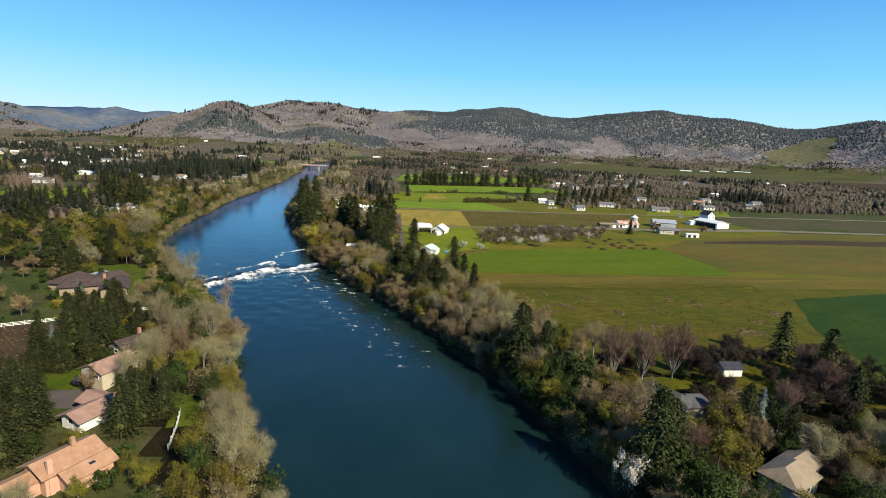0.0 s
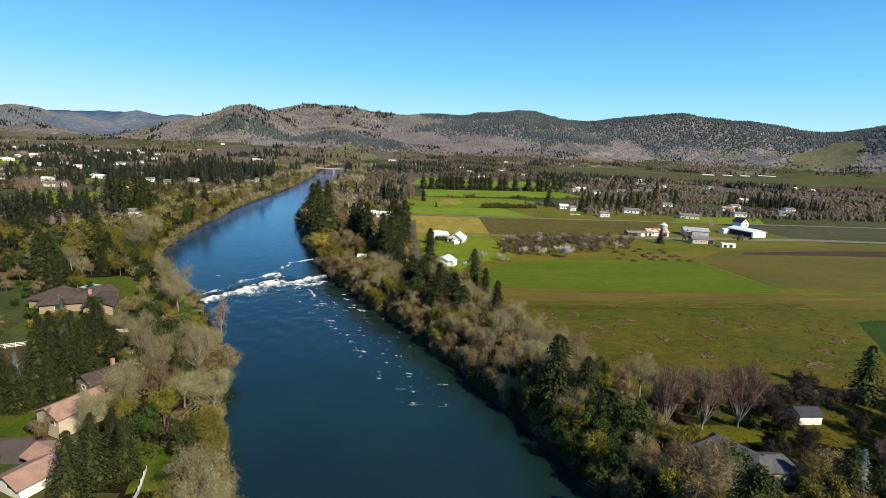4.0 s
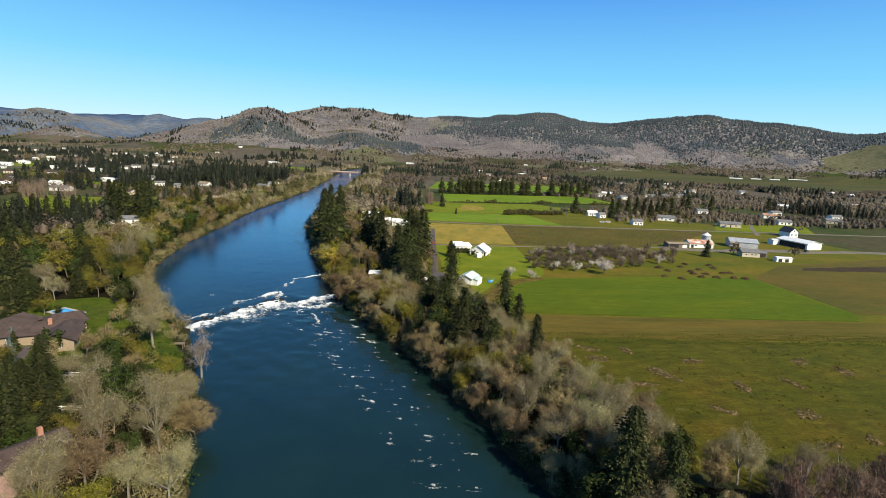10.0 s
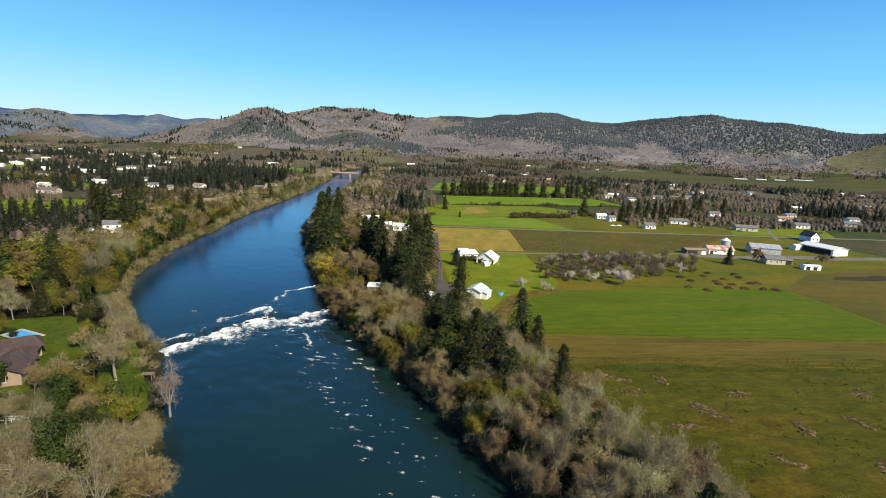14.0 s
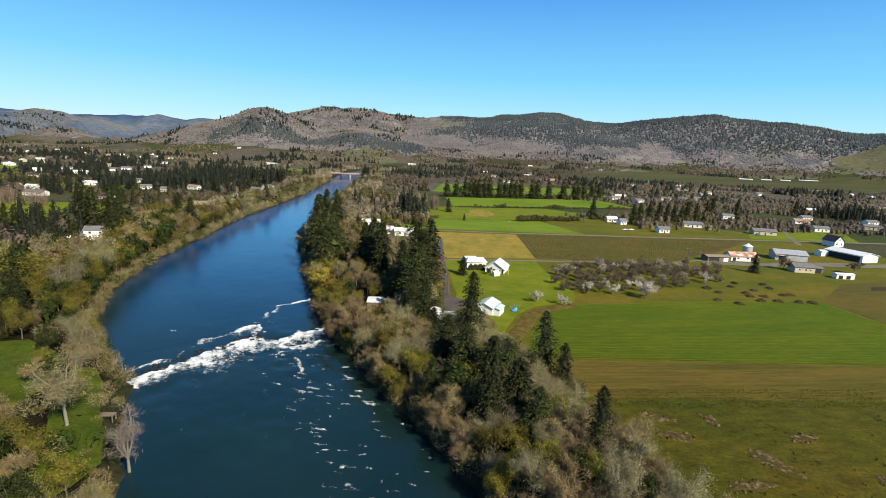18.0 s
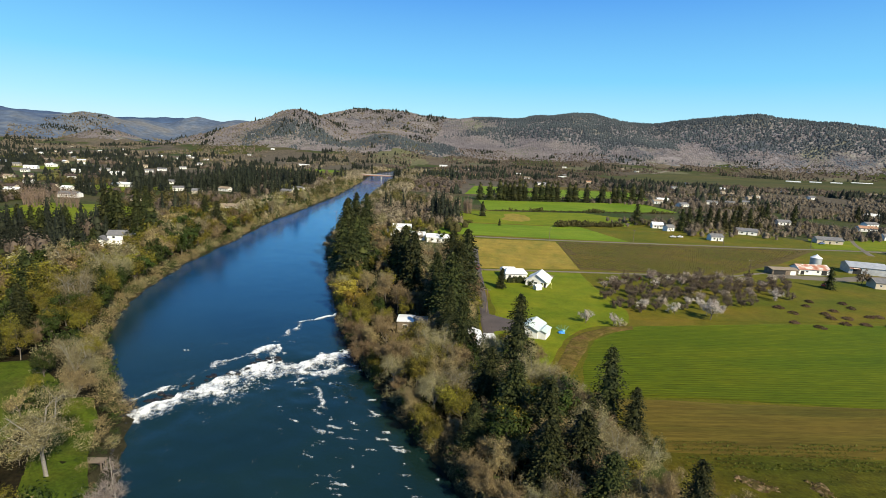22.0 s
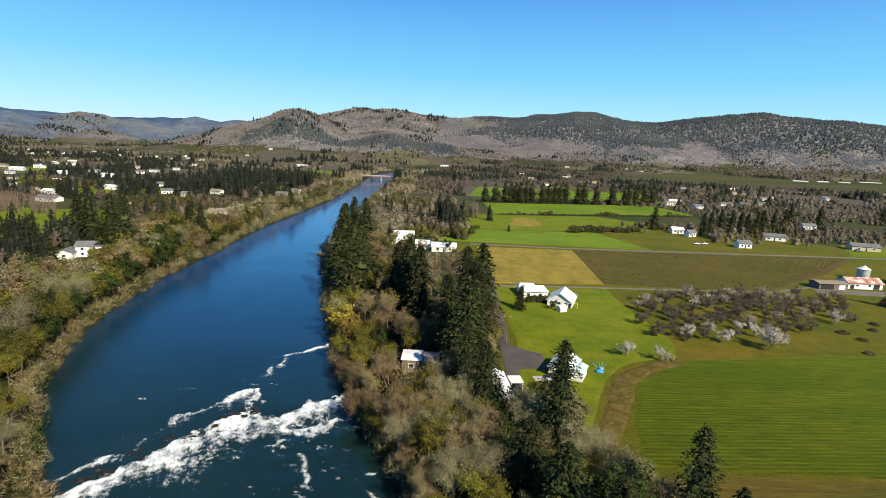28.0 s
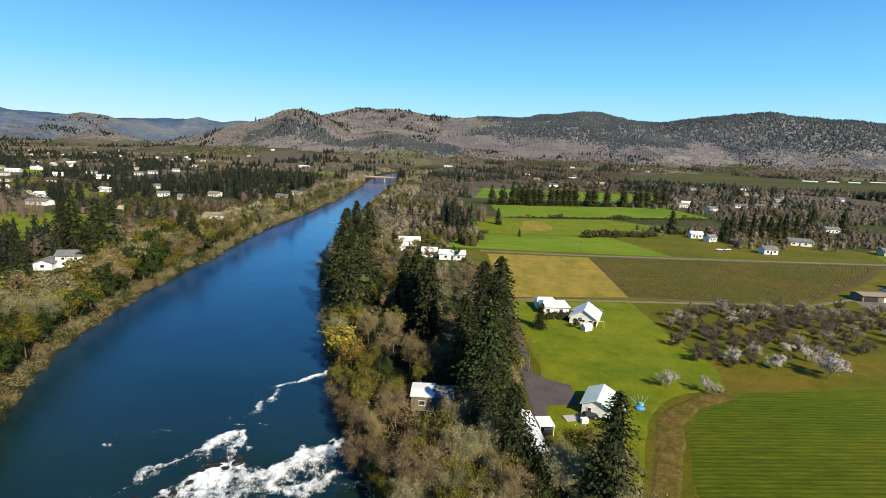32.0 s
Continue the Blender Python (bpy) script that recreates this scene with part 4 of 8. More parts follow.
def strands(rng, centres, length, width, out):
    """Fine twigs, each a slender triangle that faces outwards."""
    n = len(centres)
    d = rng.normal(size=(n, 3)) * 0.8 + out * 0.55 + [0, 0, 0.15]
    d /= np.linalg.norm(d, axis=1)[:, None] + 1e-9
    side = np.cross(d, out + rng.normal(0, 0.35, (n, 3)))
    side /= np.linalg.norm(side, axis=1)[:, None] + 1e-9
    k = (length * rng.uniform(0.6, 1.4, n))[:, None]
    w = (width * rng.uniform(0.6, 1.5, n))[:, None]
    v = np.stack([centres - d * k * 0.5 - side * w, centres - d * k * 0.5 + side * w, centres + d * k * 0.5], 1).reshape(-1, 3)
    return v, np.arange(3 * n).reshape(-1, 3)


def outward(c, mid):
    d = c - mid
    return d / (np.linalg.norm(d, axis=1)[:, None] + 1e-9)


def sticks(p, q, r0, r1):
    """Three-sided tapering prisms from points p to points q."""
    n = len(p)
    d = q - p
    d = d / (np.linalg.norm(d, axis=1)[:, None] + 1e-9)
    ref = np.where(np.abs(d[:, 2:3]) > 0.9, [[1.0, 0, 0]], [[0, 0, 1.0]])
    u = np.cross(d, ref)
    u /= np.linalg.norm(u, axis=1)[:, None]
    w = np.cross(d, u)
    vs = []
    for base, r in ((p, r0), (q, r1)):
        for k in range(3):
            t = 2.0944 * k
            vs.append(base + (u * math.cos(t) + w * math.sin(t)) * np.asarray(r)[:, None])
    v = np.stack(vs, 1).reshape(-1, 3)
    i = np.arange(n)[:, None] * 6
    f = [i + [k, (k + 1) % 3, 3 + (k + 1) % 3] for k in range(3)] + [i + [k, 3 + (k + 1) % 3, 3 + k] for k in range(3)]
    return v, np.concatenate(f, 0)


def joined(*pieces):
    vs, fs, n = [], [], 0
    for v, f in pieces:
        vs.append(v)
        fs.append(f + n)
        n += len(v)
    return np.concatenate(vs), np.concatenate(fs)


def tiers(rng, h, r, n, k, gap=0.05, shape=0.8):
    """The dense inside of a conifer: ragged skirts of boughs, one above the other."""
    vs, fs, m = [], [], 0
    for j in range(n):
        u0, u1 = gap + (1 - gap) * j / n, min(1.0, gap + (1 - gap) * (j + 1.7) / n)
        a = np.arange(k) * 6.2832 / k + rng.uniform(0, 1)
        rim = r * (1 - u0) ** shape * rng.uniform(0.7, 1.15, k)
        vs.append(np.concatenate([np.stack([np.cos(a) * rim, np.sin(a) * rim, u0 * h - rng.uniform(0, 0.04, k) * h], -1), [[0, 0, u1 * h]]]))
        i = np.arange(k)
        fs.append(np.stack([i, (i + 1) % k, np.full(k, k)], -1) + m)
        m += k + 1
    return np.concatenate(vs), np.concatenate(fs)


def conifer_parts(seed, h, r, branches=230, clumps=6, gap=0.05, shape=0.8, size=0.62, core=0.68):
    rng = np.random.default_rng(seed)
    u = gap + (1 - gap) * rng.uniform(0, 1, branches) ** 1.15
    az = np.arange(branches) * 2.39996 + rng.normal(0, 0.3, branches)
    L = (r * (1 - u) ** shape * rng.uniform(0.65, 1.15, branches) + 0.15) * (1 + 0.18 * np.sin(az * 2 + seed) + 0.12 * np.sin(u * 23 + az))
    s = np.linspace(0.22, 1.0, clumps)
    S, LL = np.meshgrid(s, L)
    A, U = az[:, None] + 0 * S, u[:, None] + 0 * S
    out = np.stack([np.cos(A), np.sin(A)], -1) * (LL * S)[..., None]
    z = U * h + LL * (0.22 * S - 0.42 * S * S) + rng.normal(0, 0.12, S.shape)
    c = np.concatenate([out, z[..., None]], -1).reshape(-1, 3) + rng.normal(0, 0.12, (S.size, 3))
    way = np.stack([np.cos(A), np.sin(A), -0.35 + 0 * A], -1).reshape(-1, 3) * 0.9
    sz = (size * (0.75 + 0.5 * (1 - U)) * (1.15 - 0.35 * S)).ravel() * max(0.6, r / 4)
    v, f = leaf_tris(rng, c, sz, 0.35, way)
    v, f = joined((v, f), tiers(rng, h, r * core, 8, 9, gap, shape))
    lean = np.array([rng.normal(0, 0.01), rng.normal(0, 0.01)])
    v[:, :2] += v[:, 2:3] * lean
    top = np.array([[lean[0] * h, lean[1] * h, h * 0.97]])
    tv, tf = sticks(np.zeros((1, 3)) + [[0, 0, -1.0]], top, np.array([0.028 * h * 0.6 + 0.05]), np.array([0.03]))
    return (tv, tf), (v, f)


def broadleaf_parts(seed, h, r, limbs=7, subs=6, tips=5, twig=6, tuft=6, tuft_size=0.32, fork=0.3, spread=1.0, stems=1, fine=0, fine_len=0.75, fine_w=0.07):
    """Trunk, limbs and twigs, and a crown of small clumps round the twig ends."""
    rng = np.random.default_rng(seed)
    P, Q, R0, R1 = [], [], [], []

    def grow(p, q, a, b):
        P.append(p), Q.append(q), R0.append(a), R1.append(b)

    tr = 0.022 * h + 0.04
    ends = []
    for s in range(stems):
        base = np.array([0, 0, -0.8]) + (rng.normal(0, 0.25, 3) * [1, 1, 0] if stems > 1 else 0)
        off = rng.normal(0, 0.05 + 0.12 * (stems > 1), 2) * h
        crown = np.array([off[0] * 0.5, off[1] * 0.5, h * fork * rng.uniform(0.85, 1.15)])
        grow(base, crown, tr, tr * 0.75)
        for k in range(limbs):
            a = 6.283 * (k + rng.uniform(-0.3, 0.3)) / limbs
            rise = rng.uniform(0.35, 1.0)
            tip = np.array([off[0] + math.cos(a) * r * spread * rng.uniform(0.55, 0.85) * (1.15 - rise * 0.6), off[1] + math.sin(a) * r * spread * rng.uniform(0.55, 0.85) * (1.15 - rise * 0.6), h * (fork + (0.92 - fork) * rise)])
            mid = (crown + tip) / 2 + rng.normal(0, 0.06 * h, 3) + [0, 0, 0.05 * h]
            grow(crown, mid, tr * 0.5, tr * 0.34)
            grow(mid, tip, tr * 0.34, tr * 0.14)
            for j in range(subs):
                t = rng.uniform(0.1, 1.0)
                p = mid + (tip - mid) * t if rng.random() < 0.7 else crown + (mid - crown) * rng.uniform(0.5, 1)
                d = rng.normal(0, 1, 3) + [math.cos(a) * 0.7, math.sin(a) * 0.7, 0.5]
                q = p + d / np.linalg.norm(d) * r * rng.uniform(0.25, 0.5)
                grow(p, q, tr * 0.16, tr * 0.07)
                for i in range(tips):
                    e = rng.normal(0, 1, 3) + [0, 0, 0.35]
                    p2 = p + (q - p) * rng.uniform(0.4, 1)
                    q2 = p2 + e / np.linalg.norm(e) * r * rng.uniform(0.12, 0.28)
                    ends.append((p2, q2))
    trunk = sticks(np.array(P), np.array(Q), np.array(R0), np.array(R1))
    e0, e1 = np.array([a for a, _ in ends]), np.array([b for _, b in ends])
    n = len(ends)
    pieces = []
    if twig:
        p = np.repeat(e0, twig, 0)
        q = np.repeat(e1, twig, 0) + rng.normal(0, 0.10 * r, (n * twig, 3))
        w = rng.normal(0, 1, (n * twig, 3))
        w /= np.linalg.norm(w, axis=1)[:, None]
        w *= 0.03 + 0.012 * r / 4
        v = np.stack([p - w, p + w, q], 1).reshape(-1, 3)
        pieces.append((v, np.arange(len(v)).reshape(-1, 3)))
    if tuft:
        k = rng.uniform(0.3, 1.15, (n * tuft, 1))
        c = np.repeat(e0, tuft, 0) * (1 - k) + np.repeat(e1, tuft, 0) * k + rng.normal(0, 0.09 * r, (n * tuft, 3))
        pieces.append(leaf_tris(rng, c, np.full(len(c), tuft_size), out=outward(c, np.array([0, 0, h * 0.5])) * 0.7 + outward(c, np.repeat(e0, tuft, 0)) * 0.5))
    if fine:
        k = rng.uniform(0.2, 1.2, (n * fine, 1))
        c = np.repeat(e0, fine, 0) * (1 - k) + np.repeat(e1, fine, 0) * k + rng.normal(0, 0.085 * r, (n * fine, 3))
        pieces.append(strands(rng, c, fine_len, fine_w, outward(c, np.array([0, 0, h * 0.45])) * 0.7 + outward(c, np.repeat(e0, fine, 0)) * 0.5))
    return trunk, joined(*pieces)


def vase_parts(seed, h, r, stems=20):
    """A short bole that forks low into many steep, pale stems, with fine twigs in the upper crown."""
    rng = np.random.default_rng(seed)
    P, Q, R0, R1, ends = [np.array([0, 0, -0.8])], [np.array([0, 0, h * 0.1])], [0.24], [0.2], []
    for k in range(stems):
        a = 2.4 * k + rng.uniform(-0.3, 0.3)
        reach = 0.88 * r * math.sqrt((k + 0.5) / stems)
        top = h * (1.0 - 0.3 * (reach / r) ** 2) * rng.uniform(0.92, 1.0)
        path = [np.array([math.cos(a) * reach * t ** 0.95, math.sin(a) * reach * t ** 0.95, h * 0.09 + (top - h * 0.09) * t]) + rng.normal(0, 0.12, 3) * (t > 0) for t in (0, 0.3, 0.6, 1.0)]
        for i in range(3):
            P.append(path[i]), Q.append(path[i + 1]), R0.append((0.11, 0.08, 0.05)[i]), R1.append((0.08, 0.05, 0.02)[i])
        for j in range(11):
            t = rng.uniform(0.2, 1.0)
            p = path[1] + (path[2] - path[1]) * t * 2 if t < 0.5 else path[2] + (path[3] - path[2]) * (t * 2 - 1)
            d = rng.normal(0, 0.45, 3) + [math.cos(a) * 0.35, math.sin(a) * 0.35, 1.0]
            q = p + d / np.linalg.norm(d) * h * rng.uniform(0.08, 0.17)
            P.append(p), Q.append(q), R0.append(0.035), R1.append(0.015)
            ends.append((p, q))
    e0, e1 = np.array([a for a, _ in ends]), np.array([b for _, b in ends])
    k = rng.uniform(0.3, 1.2, (len(ends) * 34, 1))
    c = np.repeat(e0, 34, 0) * (1 - k) + np.repeat(e1, 34, 0) * k + rng.normal(0, 0.3, (len(k), 3))
    return sticks(np.array(P), np.array(Q), np.array(R0), np.array(R1)), strands(rng, c, 0.6, 0.034, outward(c, np.array([0, 0, h * 0.1])))


def tree_kind(name, label, category, parts, bark, leaves, group):
    """The first tree of a kind, built at the origin far below; copies are set from it."""
    (tv, tf), (cv, cf) = parts
    return name, label, category, mesh_of("trunk", tv, tf, bark), mesh_of("crown", cv, cf, leaves), group


def plant(kind, x, y, scale=1.0, turn=0.0, z=None, squash=1.0):
    if (y > 305 or (x < -150) or (x < -95 and y < 200) or (x > 82 and y > 90)) and kind[0] in FAR_OF:
        kind = FAR_OF[kind[0]][int(abs(x * 7 + y * 3)) % len(FAR_OF[kind[0]])]
    name, label, category, trunk, crown, group = kind
    z = float(land(x, y)) if z is None else z
    m = Matrix.LocRotScale((x, y, z), Euler((0, 0, turn)), (scale, scale, scale * squash))
    ob = empty(name, m, label, category, group)
    part("trunk", trunk, None, ob)
    part("crown", crown, None, ob)
    return ob


G_BANK = "trees along the river banks"


def slim(seed, h, r, size, twig=3, tuft=7, fork=0.2):
    trunk, crown = broadleaf_parts(seed, h, r, 6, 4, 3, 0, tuft, size * 0.75, fork, fine=twig, fine_len=1.2, fine_w=0.09)
    return trunk, crown


FIRS = [tree_kind("douglas_fir", "tall dark green fir with drooping boughs", "conifer", conifer_parts(10 + i, 20, 4.9 + 0.4 * i, 560, 9, 0.05, 0.5, 0.4, 0.52), M_FIRBARK, L_FIR, G_BANK) for i in range(4)]
CEDARS = [tree_kind("incense_cedar", "dark green columnar conifer", "conifer", conifer_parts(30 + i, 16, 3.7, 520, 8, 0.04, 0.5, 0.42, 0.55), M_FIRBARK, L_FIR, G_BANK) for i in range(2)]
SPRUCES = [tree_kind("blue_spruce", "small pale blue spruce in a garden", "conifer", conifer_parts(40, 8, 2.2, 150, 5, 0.03, 0.8), M_FIRBARK, L_SPRUCE, "garden trees")]
OAKS = [tree_kind("lichened_tree", "bare riverside tree with pale lichen on its twigs", "tree", broadleaf_parts(50 + i, 13, 5.6, 8, 7, 4, 0, 5, 0.18, fine=34, fine_len=0.5, fine_w=0.025), M_PALEBARK, L_LICHEN, G_BANK) for i in range(4)]
BARES = [tree_kind("bare_tree", "leafless grey-brown riverside tree", "tree", broadleaf_parts(60 + i, 12, 5.0, 7, 6, 4, 4, 0, 0.4, 0.22, 0.9, 1 + i % 2, 20, 0.9, 0.034), M_BARK, L_TWIG, G_BANK) for i in range(4)]
OLIVES = [tree_kind("budding_tree", "riverside tree with olive spring leaves", "tree", broadleaf_parts(70 + i, 11, 5.0, 7, 6, 4, 0, 11, 0.3, fine=9, fine_len=0.6, fine_w=0.05), M_BARK, L_OLIVE, G_BANK) for i in range(3)]
GREENS = [tree_kind("evergreen_tree", "rounded dark green leafy tree", "tree", broadleaf_parts(80 + i, 10, 4.6, 7, 6, 4, 0, 17, 0.36, 0.12), M_BARK, L_GREEN, G_BANK) for i in range(2)]
YELLOWS = [tree_kind("yellow_tree", "tree in yellow spring flower on the bank", "tree", broadleaf_parts(90, 9, 4.6, 7, 6, 4, 0, 12, 0.42, 0.15), M_BARK, L_YELLOW, G_BANK)]
MAROONS = [tree_kind("maple", "bare vase-shaped tree with pale stems and reddish buds", "tree", vase_parts(95 + i, 11.5, 4.6), M_PALEBARK, L_MAROON, "row of reddish maples") for i in range(3)]
BLOSSOMS = [tree_kind("cherry_tree", "small fruit tree in white blossom", "fruit tree", broadleaf_parts(100 + i, 4.6, 2.6, 6, 4, 3, 2, 9, 0.2, 0.2, fine=9, fine_len=0.45, fine_w=0.06), M_BARK, L_BLOSSOM, "orchard trees") for i in range(2)]
PINKS = [tree_kind("plum_tree", "small fruit tree in thin pinkish blossom", "fruit tree", broadleaf_parts(104 + i, 4.4, 2.8, 6, 4, 3, 3, 5, 0.26, 0.18, fine=6, fine_len=0.6, fine_w=0.05), M_BARK, L_PINKISH, "orchard trees") for i in range(2)]
ORCHARDS = [tree_kind("orchard_tree", "small leafless orchard tree", "fruit tree", broadleaf_parts(108 + i, 4.2, 2.8, 6, 4, 3, 3, 0, 0.28, 0.18, fine=12, fine_len=0.7, fine_w=0.05), M_BARK, L_ORCHARD, "orchard trees") for i in range(2)]
BIRCH = tree_kind("birch", "bare pale birch at the water's edge", "tree", broadleaf_parts(112, 12.5, 3.4, 6, 6, 5, 2, 0, 0.2, 0.2, 0.6, 1, 10, 0.8, 0.024), M_PALEBARK, leaf("pale_birch_twigs", [(0, (0.12, 0.10, 0.085)), (1, (0.28, 0.24, 0.21))], 0.05), G_BANK)
YARD_GREENS = [tree_kind("shrub", "dense dark green garden shrub", "shrub", broadleaf_parts(116 + i, 5, 3.0, 7, 5, 4, 0, 8, 0.4, 0.05), M_BARK, L_GREEN, "garden shrubs") for i in range(2)]

FAR_OF = {}
for i in range(3):
    FAR_OF.setdefault("lichened_tree", []).append(tree_kind("lichened_tree", OAKS[0][1], "tree", slim(300 + i, 13, 5.6, 0.62, 8, 9), M_PALEBARK, L_LICHEN, G_BANK))
    FAR_OF.setdefault("bare_tree", []).append(tree_kind("bare_tree", BARES[0][1], "tree", slim(310 + i, 12, 5.0, 0.5, 14, 5), M_BARK, L_TWIG, G_BANK))
    FAR_OF.setdefault("budding_tree", []).append(tree_kind("budding_tree", OLIVES[0][1], "tree", slim(320 + i, 11, 5.0, 0.65, 2, 12), M_BARK, L_OLIVE, G_BANK))
    FAR_OF.setdefault("douglas_fir", []).append(tree_kind("douglas_fir", FIRS[0][1], "conifer", conifer_parts(330 + i, 20, 5.6, 330, 7, 0.04, 0.52, 0.56, 0.6), M_FIRBARK, L_FIR, G_BANK))
FAR_OF["evergreen_tree"] = [tree_kind("evergreen_tree", GREENS[0][1], "tree", slim(340, 10, 4.6, 0.75, 0, 14, 0.12), M_BARK, L_GREEN, G_BANK)]
FAR_OF["incense_cedar"] = [tree_kind("incense_cedar", CEDARS[0][1], "conifer", conifer_parts(345 + i, 16, 4.2, 150, 4, 0.02, 0.5, 0.95, 0.85), M_FIRBARK, L_FIR, G_BANK) for i in range(2)]

KEEP_OUT = []        # circles that trees leave free: x, y, radius
FREE_SET = []


def allowed(x, y, gap):
    for cx, cy, rr in KEEP_OUT:
        if (x - cx) ** 2 + (y - cy) ** 2 < rr * rr:
            return False
    for cx, cy, rr in FREE_SET:
        if (x - cx) ** 2 + (y - cy) ** 2 < (gap * rr) ** 2:
            return False
    return True


def put_tree(kind, x, y, scale=1.0, squash=1.0):
    FREE_SET.append((x, y, 1.0))
    return plant(kind, x, y, scale, rnd.uniform(0, 6.28), None, squash)


rnd = random.Random(7)
# ground kept clear of scattered trees: houses, lawns, drives
KEEP_OUT += [(-182, 332, 10), (-196, 336, 9), (-174, 322, 6), (47.5, 74, 4.5), (46.5, 68, 4), (-42, 88, 6), (-44, 80, 5.5), (66, 101, 7), (62, 95, 5), (64, 91, 4), (2, 263, 7), (-38, 84, 5), (-40, 94, 5.5), (-37, 77, 4), (-45, 88, 5), (-52, 73, 6.5), (-60, 92, 6), (-66, 110, 6), (-68, 123, 6.5), (-113, 182, 15), (-76, 112, 5), (-77, 181, 9), (-70, 168, 6), (-88, 198, 6), (-106, 172, 9), (-98, 186, 8), (-112, 207, 10), (-126, 212, 8),
             (-108, 128, 17), (-73, 101, 6), (-27, 266, 6), (-5, 252, 7), (-3, 275, 7), (12, 269, 11), (5, 290, 10), (-3, 300, 4), (-3, 312, 4), (-4, 326, 4), (-5, 340, 4), (-6, 356, 4), (-43, 97, 5),
             (69, 100, 7), (94, 118, 7), (76, 74, 8), (93, 92, 6), (-204, 364, 14), (-194, 351, 11), (-214, 350, 9), (-318, 450, 40), (-62, 458, 12), (-186, 340, 10), (-192, 350, 14), (-212, 345, 14), (-250, 335, 22), (-235, 318, 16), (-53, 287, 11), (-79, 179, 6), (-72, 187, 5), (-35, 418, 10), (-48, 430, 8), (61, 112, 5), (69, 109, 6), (77, 111, 5), (66, 123, 7), (77, 122, 6), (54, 111, 5), (88, 110, 6), (92, 108, 5), (48, 122, 4), (62, 104, 4), (70, 92, 4)]

